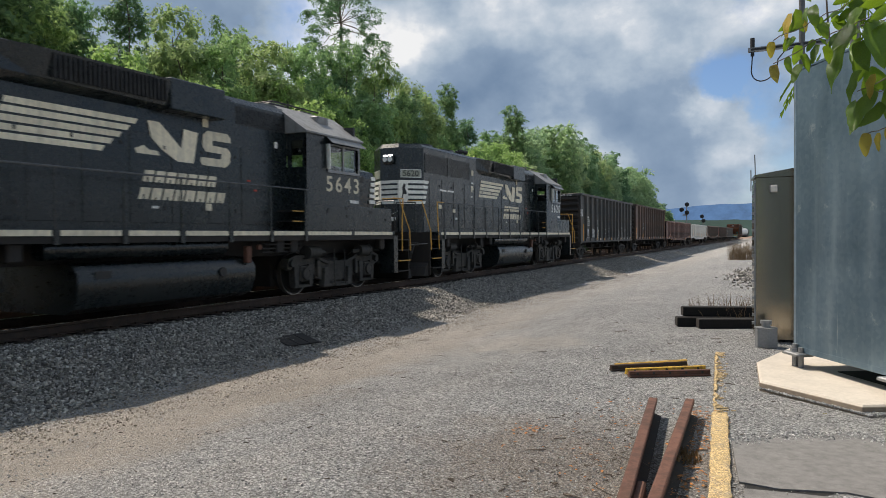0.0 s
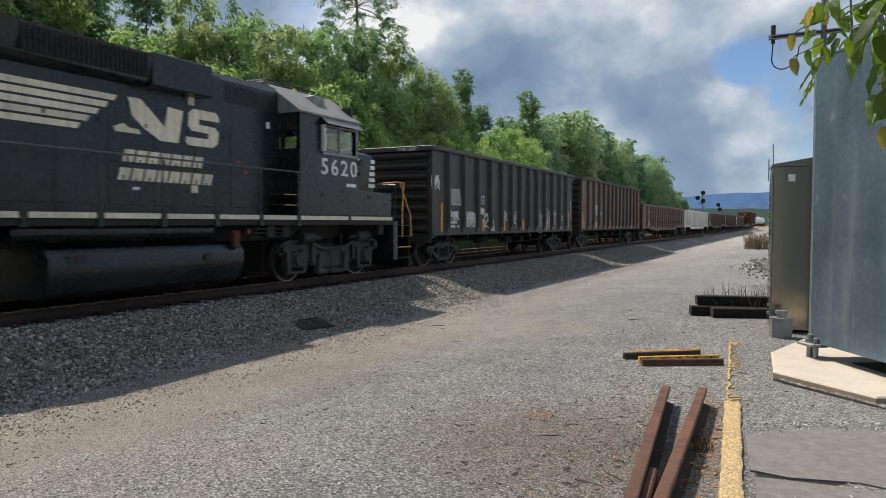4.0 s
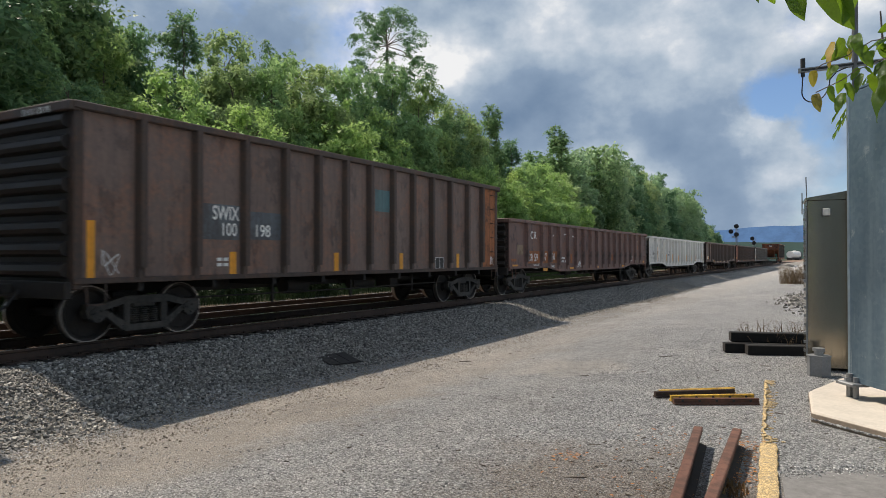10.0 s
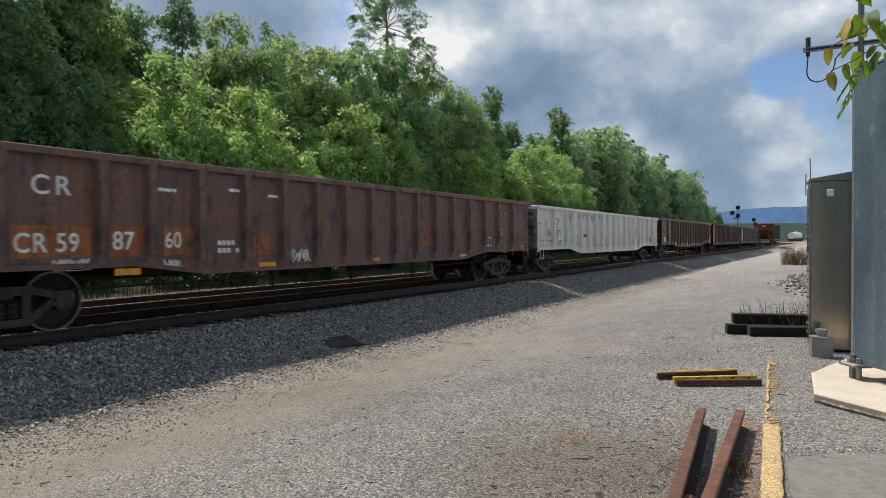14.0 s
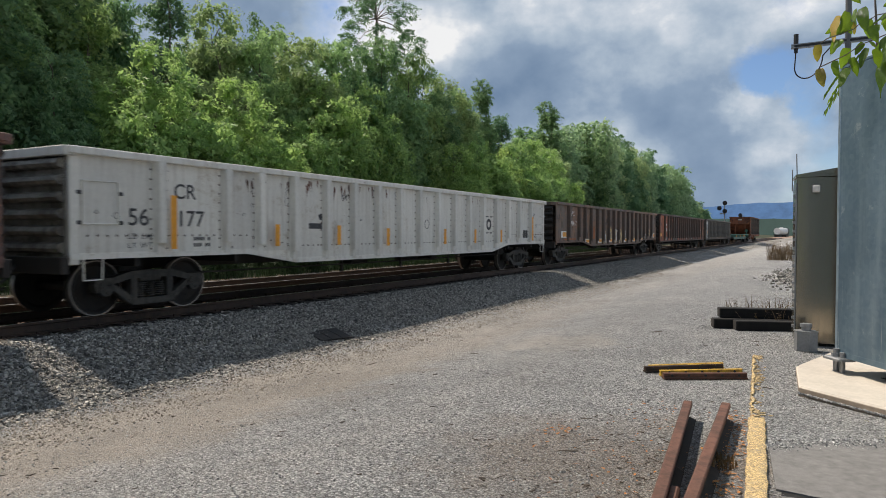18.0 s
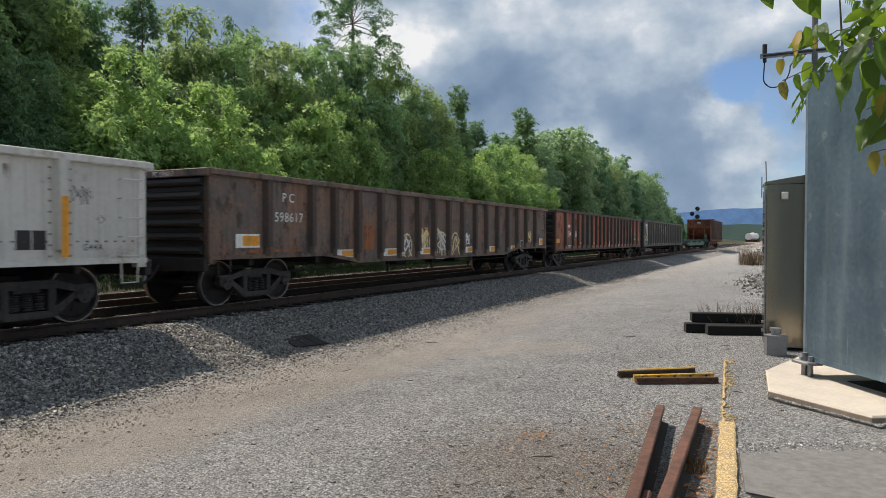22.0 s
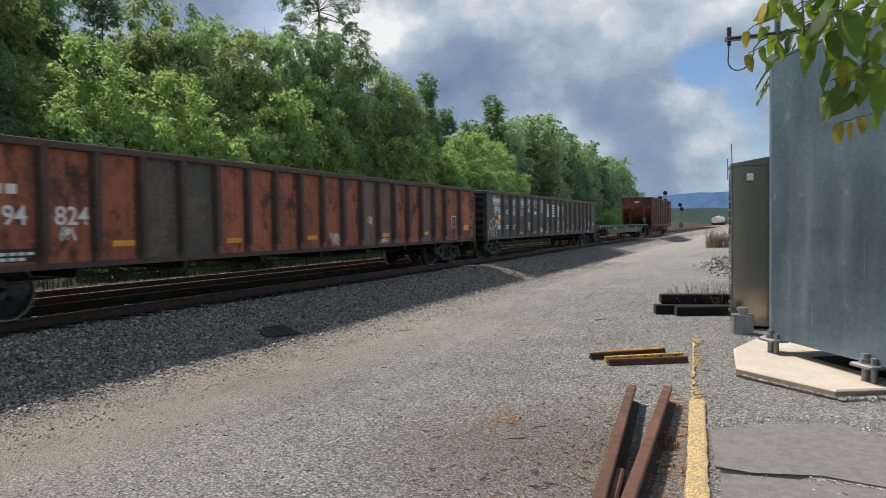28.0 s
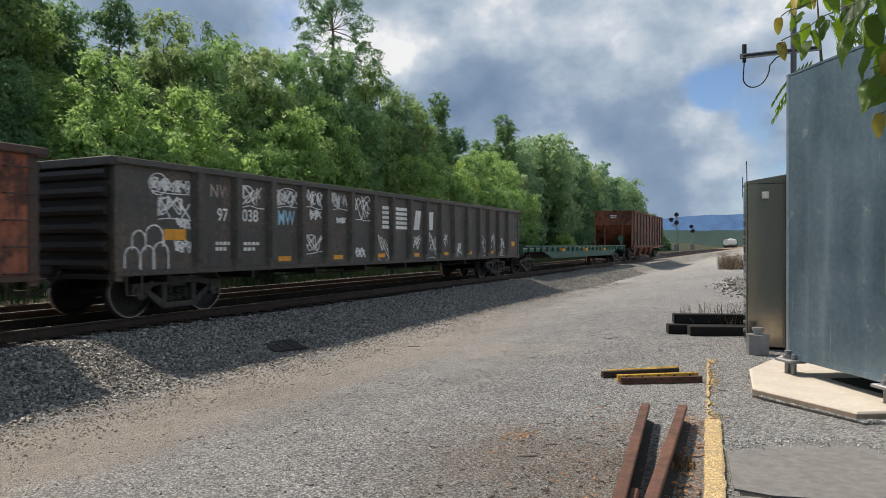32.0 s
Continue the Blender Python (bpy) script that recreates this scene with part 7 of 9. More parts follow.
    for y, z in ((4.2, 1.95), (4.25, 2.0), (5.0, 2.05), (5.02, 1.85), (6.1, 1.98), (6.2, 1.98), (6.9, 1.8)):
        P("fitting", Shape().box(1.51, 1.525, y, y + 0.05, z, z + 0.06), "dark")
    # short hood
    P("short_hood", Shape().prism([(-0.86, 2.14), (0.86, 2.14), (0.90, 3.0), (0.82, 3.18), (0.5, 3.28), (-0.5, 3.28), (-0.82, 3.18), (-0.90, 3.0)], "y", 5.68, 7.35), "loco")
    for i in range(5):
        P("nose_bar", Shape().box(0.885, 0.91, 7.05 + i * 0.03, 7.36, 2.30 + i * 0.165, 2.40 + i * 0.165).box(-0.8, 0.86, 7.352, 7.36, 2.30 + i * 0.165, 2.40 + i * 0.165), "bar_white", "white painted bar")
    P("nose_fitting", Shape().cyl((0.88, 6.6, 2.95), (0.96, 6.6, 2.95), 0.09, 12).box(0.88, 0.95, 6.55, 6.65, 2.6, 2.68), "dark")
    # cab steps behind the sub base
    for i, z in enumerate((1.72, 1.95)):
        st = P("cab_step", Shape().box(1.0, 1.44, 2.98, 3.42, z, z + 0.03), "under")
        part("step_edge", Shape().box(1.44, 1.455, 3.0, 3.40, z + 0.004, z + 0.026), "rail_yellow", st, "worn yellow step edge")
    # ends: pilots, step wells, grab irons, couplers
    for e in (-1, 1):
        y = e * 8.30
        P("pilot_plate", Shape().box(-1.45, 1.45, min(y, y + e * 0.04), max(y, y + e * 0.04), 0.16, 1.50), "under")
        P("end_platform", Shape().box(-1.0, 1.0, min(e * 7.35, y), max(e * 7.35, y), 1.40, 1.52), "loco")
        for k in (-1, 1):
            a, b = sorted((k * 1.0, k * 1.50))
            for i in range(4):
                z = 0.36 + i * 0.30
                P("step_tread", Shape().box(a, b, min(e * (7.62 + 0.02 * i), y), max(e * (7.62 + 0.02 * i), y), z, z + 0.03), "under")
                P("step_edge", Shape().box(min(k * 1.50, k * 1.515), max(k * 1.50, k * 1.515), min(e * 7.64, y), max(e * 7.64, y), z + 0.005, z + 0.035), ("under", "rail_yellow", "under", "under")[i], "worn step edge")
            P("step_side", Shape().box(a, b, min(e * 7.38, e * 7.60), max(e * 7.38, e * 7.60), 0.34, 1.40), "loco")
            iron = [(k * 1.48, e * 7.40, 2.46), (k * 1.50, e * 7.92, 2.46), (k * 1.50, e * 7.86, 1.7), (k * 1.52, e * 7.82, 0.95)]
            P("grab_iron", Shape().tube(iron[:2], 0.016, 8).tube(iron[1:], 0.017, 8), "rail_yellow", "yellow ochre painted grab iron")
            iron = [(k * 0.6, e * 8.25, 2.50), (k * 1.15, e * 8.30, 2.50), (k * 1.48, e * 8.34, 1.55), (k * 1.50, e * 8.34, 0.95)]
            P("grab_iron", Shape().tube(iron, 0.017, 8), "rail_yellow", "yellow ochre painted grab iron")
        rng = random.Random(int(number) + e)
        for i, x in enumerate((-0.9, -0.72, -0.55, -0.38, 0.34, 0.46, 0.58, 0.70, 0.84, 0.98)):
            d, low = rng.uniform(0.12, 0.34), rng.uniform(0.34, 0.62)
            h = P("air_hose", Shape().tube([(x, y, 1.12), (x, y + e * d * 0.6, 1.10), (x * 0.97, y + e * d, 0.85), (x * 0.92, y + e * d, low), (x * 0.8, y + e * (d + 0.08), low - 0.04)], 0.024, 8), "dark")
            part("hose_coupling", Shape().cyl((x * 0.8, y + e * (d + 0.04), low - 0.04), (x * 0.76, y + e * (d + 0.16), low - 0.01), 0.034, 8), ("steel", "rust", "truck")[i % 3], h)
        for k in (-1, 1):
            P("end_railing", Shape().tube([(k * 0.95, e * 8.36, 1.5), (k * 0.95, e * 8.36, 2.44), (k * 0.28, e * 8.38, 2.47), (k * 0.28, e * 8.38, 1.5)], 0.022, 8), "loco")
        P("drop_step", Shape().box(-0.26, 0.26, min(e * 8.36, e * 8.42), max(e * 8.36, e * 8.42), 1.5, 1.95, 0.015), "under")
        P("hose_bracket", Shape().box(0.28, 1.05, min(y, y + e * 0.08), max(y, y + e * 0.08), 1.06, 1.18, 0.015), "truck")
        P("plow_blade", Shape().prism([(e * 8.34, 0.12), (e * 8.62, 0.14), (e * 8.50, 0.42), (e * 8.34, 0.55)], "x", -1.38, 1.38), "under")
        P("jumper_cable", Shape().tube([(0.3, y, 1.30), (0.32, y + e * 0.25, 1.05), (0.25, y + e * 0.5, 1.0), (0.2, y + e * 0.7, 1.1)], 0.03, 8), "dark")
        P("chain", Shape().tube([(-0.3, e * 8.32, 2.2), (0.0, e * 8.34, 2.02), (0.3, e * 8.32, 2.2)], 0.012, 6), "white")
        coupler(loco, e * 8.25, e)
        P("cut_lever", Shape().tube([(-1.4, y + e * 0.1, 1.15), (-0.1, y + e * 0.14, 1.05), (0.1, y + e * 0.14, 1.05), (1.4, y + e * 0.1, 1.15)], 0.014, 6), "steel")
    # fuel tank, reservoirs, piping
    tank = [(-1.36, 0.55), (-1.25, 0.25), (-1.0, 0.15), (1.0, 0.15), (1.25, 0.25), (1.36, 0.55), (1.36, 0.78), (1.26, 0.93), (1.1, 0.98), (-1.1, 0.98), (-1.26, 0.93), (-1.36, 0.78)]
    P("fuel_tank", Shape().prism(tank, "y", -2.2, 1.85), "loco", "dusty black fuel tank", True)
    P("tank_cap", Shape().cyl((1.34, 0.9, 0.70), (1.40, 0.9, 0.70), 0.09, 14), "truck")
    P("tank_gauge", Shape().box(1.36, 1.375, -1.9, -1.6, 0.72, 0.84), "dark")
    for k in (-1, 1):
        P("air_reservoir", Shape().cyl((k * 1.22, -2.75, 1.21), (k * 1.22, 1.05, 1.21), 0.17, 18), "loco", "dusty black air reservoir", True)
        P("fuel_filler", Shape().box(min(k * 1.3, k * 1.42), max(k * 1.3, k * 1.42), 1.55, 1.70, 0.85, 1.2, 0.02).cyl((k * 1.40, 1.9, 1.17), (k * 1.46, 1.9, 1.17), 0.06, 10), "rust")
        pipes = Shape()
        for i, z in enumerate((1.22, 1.13, 1.05)):
            pipes.tube([(k * (1.38 - 0.03 * i), 2.1, z), (k * (1.38 - 0.03 * i), 3.3, z), (k * 1.2, 3.6, z + 0.1)], 0.022, 6)
        P("piping", pipes, "under")
    for y in (-4.1, -3.2, 2.6, 6.9, -6.9, 3.1):
        P("hanger_bracket", Shape().box(1.2, 1.42, y - 0.12, y + 0.12, 1.02, 1.32, 0.03), "under")
    for e in (-1, 1):
        loco_truck(loco, e * 5.18, number == "5620")
    return loco


locomotive("5643", 13.11 - 18.03, "cream", "black diesel locomotive with cream livery bars and yellow grab irons")
locomotive("5620", 13.11, "white", "black diesel locomotive with long hood towards the viewer and pale bars")


# ---- the lot: signal house, cabinet, ties, rails, bars, kerb ----
def signal_house():
    """Galvanised steel relay house on screw feet over a concrete pad; its long wall runs from (0.16, 8.97) to the near right."""
    m = pose(0.16, 8.97, 0, 0, 0, math.degrees(math.atan2(-1.63, 1.01)))
    house = thing("signal_house", "tall galvanised steel relay house on screw feet over a concrete pad", "equipment shelter", m)
    # local x along the long wall, y into the house
    P = lambda n, s, mat, text="": part(n, s, mat, house, text)
    P("wall_shell", Shape().box(0, 3.1, 0, 2.0, 0.30, 3.52, 0.012), "galv")
    P("corner_fold", Shape().box(-0.006, 0.035, -0.006, 0.035, 0.30, 3.53, 0.005), "galv_bright", "bright fold of the corner")
    P("roof", Shape().box(-0.004, 3.104, -0.004, 2.004, 3.52, 3.545), "galv")
    P("base_channel", Shape().box(0.0, 3.1, -0.004, 0.05, 0.27, 0.33), "galv")
    for x, y in ((0.10, -0.02), (1.62, -0.02), (0.1, 1.9), (3.0, -0.02), (3.0, 1.9)):
        f = part("screw_foot", Shape().box(x - 0.16, x + 0.16, y - 0.11, y + 0.11, 0.235, 0.27, 0.03), "steel", house)
        part("bolt", Shape().cyl((x - 0.05, y, 0.06), (x - 0.05, y, 0.36), 0.035, 10).cyl((x - 0.05, y, 0.27), (x - 0.05, y, 0.31), 0.055, 6), "steel", f)
        part("bolt", Shape().cyl((x + 0.06, y, 0.06), (x + 0.06, y, 0.33), 0.03, 10), "steel", f)
    return house


signal_house()


def concrete_pad():
    pad = thing("concrete_pad", "pale buff concrete pad with a chamfered corner under the relay house", "concrete pad")
    top = [(-0.24, 9.05), (-0.18, 7.85), (0.67, 7.10), (1.3, 7.45), (3.6, 7.8), (3.6, 10.6), (0.2, 10.6)]
    s = Shape()
    n = len(top)
    low = [(x, y, -0.05) for x, y in top]
    mid = [(x, y, 0.085) for x, y in top]
    cx, cy = 1.4, 9.0
    up = [(x + (cx - x) * 0.012, y + (cy - y) * 0.012, 0.10) for x, y in top]
    s.put(low + mid + up, [(i, (i + 1) % n, n + (i + 1) % n, n + i) for i in range(n)] + [(n + i, n + (i + 1) % n, 2 * n + (i + 1) % n, 2 * n + i) for i in range(n)] + [tuple(range(2 * n, 3 * n))])
    part("slab", s, "concrete", pad)
    # slab sides in a darker brown than the top
    for (ax, ay), (bx, by) in list(zip(top, top[1:]))[:4]:
        w = math.hypot(bx - ax, by - ay)
        ox, oy = -(by - ay) / w, (bx - ax) / w
        k = -1 if (ox * (ax - cx) + oy * (ay - cy)) < 0 else 1
        e = 0.004 * k
        part("slab_edge", Shape().put([(ax + ox * e, ay + oy * e, -0.04), (bx + ox * e, by + oy * e, -0.04), (bx + ox * e, by + oy * e, 0.078), (ax + ox * e, ay + oy * e, 0.078), (ax, ay, -0.04), (bx, by, -0.04), (bx, by, 0.082), (ax, ay, 0.082)], [(0, 1, 2, 3), (7, 6, 5, 4), (3, 2, 6, 7), (0, 4, 5, 1), (0, 3, 7, 4), (1, 5, 6, 2)]), "concrete_brown", pad, "darker brown side of the slab")
    under = pose(0.16, 8.97, 0, 0, 0, math.degrees(math.atan2(-1.63, 1.01)))
    # dark green sheet laid on the pad below the house
    part("damp_ground", Shape().box(0.45, 3.05, 0.22, 1.95, 0.10, 0.108).turned(under), "dark_pad", pad, "dark green sheet on the pad under the house")

    def foot(rng):
        i = int(rng.integers(0, 4))
        (ax, ay), (bx, by) = top[i], top[i + 1]
        u, d = rng.random(), abs(rng.normal(0, 0.05)) - 0.01
        w = math.hypot(bx - ax, by - ay)
        return ax + (bx - ax) * u + (by - ay) / w * d * (-1 if i < 2 else 1), ay + (by - ay) * u - abs(bx - ax) / w * d

    rocks("loose_gravel", 2600, foot, 0.0075, "pebble", "gravel heaped against the concrete pad", 16, 0.028)
    return pad


concrete_pad()


def cabinet():
    c = thing("equipment_cabinet", "stainless steel equipment cabinet with a small wall lamp", "cabinet", pose(-0.32, 11.42, 0, 0, 0, 5))
    P = lambda n, s, mat, text="": part(n, s, mat, c, text)
    P("cabinet_body", Shape().box(0, 0.85, 0, 0.75, 0.04, 2.50, 0.008), "stainless")
    P("sloped_roof", Shape().prism([(-0.02, 2.50), (0.87, 2.50), (0.87, 2.68), (-0.02, 2.535)], "y", -0.02, 0.77), "stainless")
    P("door_edge", Shape().box(-0.012, 0.0, 0.05, 0.7, 0.12, 2.42), "stainless")
    lamp = P("wall_lamp", Shape().box(0.19, 0.30, -0.06, 0.0, 2.26, 2.38, 0.012), "steel")
    part("lamp_cover", Shape().box(0.20, 0.29, -0.075, -0.058, 2.27, 2.37, 0.008), "lamp", lamp, "frosted white lamp cover")
    P("hinge_strip", Shape().box(-0.02, 0.0, 0.0, 0.03, 0.2, 2.4), "steel")
    P("aerial", Shape().cyl((0.0, 0.05, 2.5), (-0.01, 0.05, 2.85), 0.008, 6).cyl((-0.06, 0.1, 2.3), (-0.06, 0.1, 2.62), 0.008, 6), "steel")
    bolt = Shape().box(-0.045, -0.012, 0.1, 0.16, 0, 0.04).mesh("door_bolt")
    for i in range(16):
        part("door_bolt", bolt, "steel", c, at=pose(0, 0, 0.25 + i * 0.13))
    return c


cabinet()


def junction_box():
    j = thing("junction_box", "squat grey steel junction post with a round cap", "junction box", pose(-0.17, 10.95, 0))
    part("housing", Shape().cyl((0, 0, 0), (0, 0, 0.27), 0.155, 6), "steel", j)
    part("lid", Shape().cyl((0, 0, 0.27), (0, 0, 0.285), 0.165, 6), "steel", j)
    part("neck", Shape().cyl((0, 0, 0.285), (0, 0, 0.35), 0.06, 16), "steel", j)
    part("cap", Shape().cyl((0, 0, 0.34), (0, 0, 0.385), 0.078, 16), "steel", j)


junction_box()


def timber(x, y, z, turn, length, name="timber_tie"):
    t = thing(name, "black creosoted timber tie lying on the gravel", "railway tie", pose(x, y, z, 0, 0, turn), group="stacked timber ties")
    s = Shape().box(0, length, 0, 0.21, 0, 0.17, 0.012)
    part("beam", s, "tie_black", t)
    part("end_grain", Shape().box(-0.004, 0.0, 0.012, 0.198, 0.012, 0.158), "tie", t, "weathered end grain")
    return t


timber(-1.62, 12.72, 0.0, 20, 2.6)
timber(-1.24, 12.58, 0.0, 21, 2.6)
timber(-1.55, 12.92, 0.172, 18, 2.6)


def loose_rail(x, y, far_x, far_y, label):
    length = math.hypot(far_x - x, far_y - y)
    r = thing("loose_rail", label, "steel rail", pose(x, y, 0.0, 0, 0, math.degrees(math.atan2(far_y - y, far_x - x)) - 90), group="loose rail lengths")
    # web and foot coloured near black to stand for the rail's shaded side
    part("rail_web", Shape().prism(RAIL_OUTLINE[:5] + RAIL_OUTLINE[-3:], "y", 0, length), "rail_shaded", r, "brown web and foot with shade painted in")
    part("rail_head", Shape().prism([(-0.012, 0.120), (0.012, 0.120), (0.037, 0.136), (0.038, 0.166), (0.030, 0.173), (-0.030, 0.173), (-0.038, 0.166), (-0.037, 0.136)], "y", -0.002, length + 0.002), "rust", r)
    return r


loose_rail(-0.72, 3.2, -1.02, 6.33, "rusty brown rail length lying on the gravel")
loose_rail(-0.60, 3.2, -0.715, 6.42, "rusty brown rail length lying beside the kerb")
sp = thing("rail_splice", "rusty steel splice bar between two rail lengths", "joint bar", pose(-0.735, 3.95, 0.02, 0, 0, 5))
part("bar", Shape().box(-0.03, 0.03, -0.3, 0.35, 0, 0.10, 0.012), "rust", sp)


def joint_bar(x, y, z, turn, length, material, label, half_yellow=False):
    b = thing("joint_bar", label, "joint bar", pose(x, y, z, 0, 0, turn), group="pile of joint bars")
    outline = [(-0.042, 0.0), (0.040, 0.0), (0.042, 0.014), (0.020, 0.024), (0.018, 0.052), (0.028, 0.066), (-0.010, 0.070), (-0.020, 0.062), (-0.022, 0.020), (-0.042, 0.012)]
    part("bar", Shape().prism(outline, "x", 0, length), material, b)
    for i in range(5):
        q = length * (0.10 + 0.2 * i)
        part("bolt_hole", Shape().cyl((q, -0.0275, 0.041), (q, -0.0205, 0.041), 0.015, 10), "dark", b, "dark bolt hole")
    if half_yellow:
        part("paint_mark", Shape().prism([(-0.0105, 0.0705), (0.0275, 0.0665), (0.0275, 0.0685), (-0.0105, 0.0725)], "x", length * 0.55, length * 0.98), "bar_yellow", b, "yellow paint on the upper edge")
    return b


joint_bar(-1.80, 8.40, 0.0, 40, 0.98, "bar_yellow", "yellow painted joint bar with bare ends")
joint_bar(-1.83, 8.28, 0.0, 39, 1.02, "rail_side", "dark brown steel joint bar on the gravel", True)
joint_bar(-1.62, 8.14, 0.0, 35, 1.0, "bar_yellow", "yellow painted joint bar on top of the pile")
joint_bar(-1.56, 8.00, 0.0, 30, 0.96, "rust", "rusty brown joint bar with bolt holes")


def kerb():
    """A sunk strip: whole near the viewer, worn to a thin edge and crumbs farther on."""
    k = thing("kerb", "concrete kerb strip with worn yellow paint sunk in the gravel", "kerb", kind="structure")
    a, b, c = Vector((-0.735, 10.15, 0)), Vector((-0.475, 6.55, 0)), Vector((-0.16, 2.2, 0))
    rng = random.Random(4)

    def ragged(p, q, left, right, n, rough, top, name, label=""):
        """A strip from p to q between two worn edges."""
        one = [p.lerp(q, i / n) + Vector((left(i / n) + rng.uniform(-rough, rough), 0, 0)) for i in range(n + 1)]
        two = [p.lerp(q, i / n) + Vector((right(i / n) + rng.uniform(-rough, rough), 0, 0)) for i in range(n + 1)]
        s = Shape()
        s.v = [(v.x, v.y, z) for u, w in zip(one, two) for v, z in ((u, -0.05), (u, top - 0.006), (u.lerp(w, 0.12), top), (w.lerp(u, 0.12), top), (w, top - 0.006), (w, -0.05))]
        s.f = [(6 * i + j, 6 * i + j + 1, 6 * i + j + 7, 6 * i + j + 6) for i in range(n) for j in range(5)] + [tuple(range(6))[::-1], tuple(range(6 * n, 6 * n + 6))]
        part(name, s, "kerb_yellow", k, label)

    ragged(b, c, lambda t: -0.066, lambda t: 0.066, 90, 0.007, 0.040, "kerb_stone")
    for u0, u1 in ((0.0, 0.07), (0.08, 0.26), (0.27, 0.52), (0.53, 0.70), (0.72, 0.86), (0.87, 1.0)):
        ragged(a.lerp(b, u0), a.lerp(b, u1), lambda t: -0.060, lambda t: -0.030 - 0.012 * math.sin(9 * t + u0 * 20), int(80 * (u1 - u0)) + 4, 0.010, 0.014, "kerb_edge", "thin worn edge of the kerb")
    # what is left of its top: crumbs and flakes, thickest in a few places
    flakes = [Shape().prism([(0.5 * math.cos(g) * rng.uniform(0.5, 1.3), 0.5 * math.sin(g) * rng.uniform(0.5, 1.3)) for g in np.arange(0, 6.2, 0.9)], "z", -0.4, 0.25).mesh("kerb_crumb") for _ in range(6)]
    for i in range(230):
        u = rng.choice((0.01, 0.03, 0.05, 0.32, 0.37, 0.44, 0.48, 0.90, 0.95, 0.98, rng.random(), rng.random())) + rng.gauss(0, 0.018)
        p = a.lerp(b, min(1.0, max(0.0, u))) + Vector((-0.03 + abs(rng.gauss(0, 0.045)), 0, 0))
        k2 = rng.uniform(0.012, 0.042)
        part("kerb_crumb", flakes[rng.randrange(6)], "kerb_yellow", k, at=pose(p.x, p.y, ground_height(p.x, p.y) + 0.006, 0, 0, rng.uniform(0, 360)) @ Matrix.Diagonal((k2, k2 * 1.4, 0.010, 1)))


kerb()


def asphalt_apron():
    a = thing("asphalt_patch", "worn grey asphalt apron with a crack", "pavement", kind="structure")
    rng = random.Random(8)
    edge = []
    for x, y in ((-0.32, 5.75), (-0.1, 6.0), (0.2, 6.22), (0.52, 6.42), (0.85, 6.15), (1.2, 5.85), (2.2, 5.6), (2.2, 4.86), (0.8, 4.82), (0.39, 4.86), (0.0, 4.80), (-0.22, 4.78)):
        edge.append((x + rng.uniform(-0.03, 0.03), y + rng.uniform(-0.03, 0.03)))
    lift = max(ground_height(x, y) for x, y in edge) + 0.010
    part("asphalt_slab", Shape().prism(edge, "z", -0.05, lift), "asphalt", a)
    part("tar_crack", Shape().prism([(-0.2, 4.66), (2.2, 4.70), (2.2, 4.92), (-0.2, 4.86)], "z", -0.05, lift - 0.012), "tie_black", a, "dark crack filled with tar")
    def border(rng):
        i = int(rng.integers(0, 7))
        p, q = edge[i], edge[i + 1]
        u = rng.random()
        return p[0] + (q[0] - p[0]) * u + rng.normal(0, 0.05), p[1] + (q[1] - p[1]) * u - abs(rng.normal(0, 0.10)) + 0.03

    rocks("loose_gravel", 2600, border, 0.0055, "pebble", "loose gravel spilled over the edge of the asphalt", 15, lift)
    part("asphalt_slab", Shape().prism([(-0.20, 4.70), (0.0, 4.73), (0.4, 4.78), (0.8, 4.74), (2.2, 4.78), (2.2, 1.5), (0.0, 1.5)], "z", -0.05, lift - 0.003), "asphalt", a)


asphalt_apron()


def mat_on_ballast():
    b = thing("rubber_mat", "dark flat rubber mat of three strips lying on the ballast", "mat", pose(-7.95, 10.0, ground_height(-7.95, 10.0) + 0.03, 0, 11, -18))
    for k in range(3):
        part("strip", Shape().box(-0.28, 0.28, -0.33 + 0.225 * k, -0.12 + 0.225 * k, -0.012, 0.012, 0.004), "tie", b)


mat_on_ballast()


def antenna_mast():
    a = thing("antenna_mast", "grey steel antenna mast with a cross arm and a hanging cable", "antenna mast", pose(0.29, 11.0, 0))
    part("pole", Shape().cyl((0, 0, 0), (0, 0, 6.2), 0.04, 12), "dull_pole", a)
    part("cross_arm", Shape().box(-0.70, 0.35, -0.03, 0.03, 4.30, 4.36), "steel", a)
    part("arm_slot", Shape().box(-0.66, 0.3, -0.034, -0.03, 4.315, 4.345), "dark", a)
    part("whip_antenna", Shape().cyl((-0.64, 0, 4.36), (-0.64, 0, 4.50), 0.032, 10).cyl((-0.64, 0, 4.24), (-0.64, 0, 4.30), 0.026, 10), "dark", a)
    pts = [(-0.64, 0, 4.26)]
    for i in range(13):
        g = math.pi * (1.0 + i / 12.0)
        pts.append((-0.48 + 0.175 * math.cos(g), 0.0, 4.02 + 0.22 * math.sin(g) + (0.14 * i / 12)))
    pts += [(-0.22, 0, 4.26), (-0.05, 0, 4.32)]
    part("cable", Shape().tube(pts, 0.009, 6), "dark", a)
    b = thing("steel_pole", "grey steel pole behind the relay house", "pole", pose(0.95, 11.2, 0))
    part("pole", Shape().cyl((0, 0, 0), (0, 0, 6.4), 0.06, 12), "dull_pole", b)
    part("bracket", Shape().box(-0.1, 0.1, -0.08, 0.02, 4.0, 4.12), "steel", b)


antenna_mast()


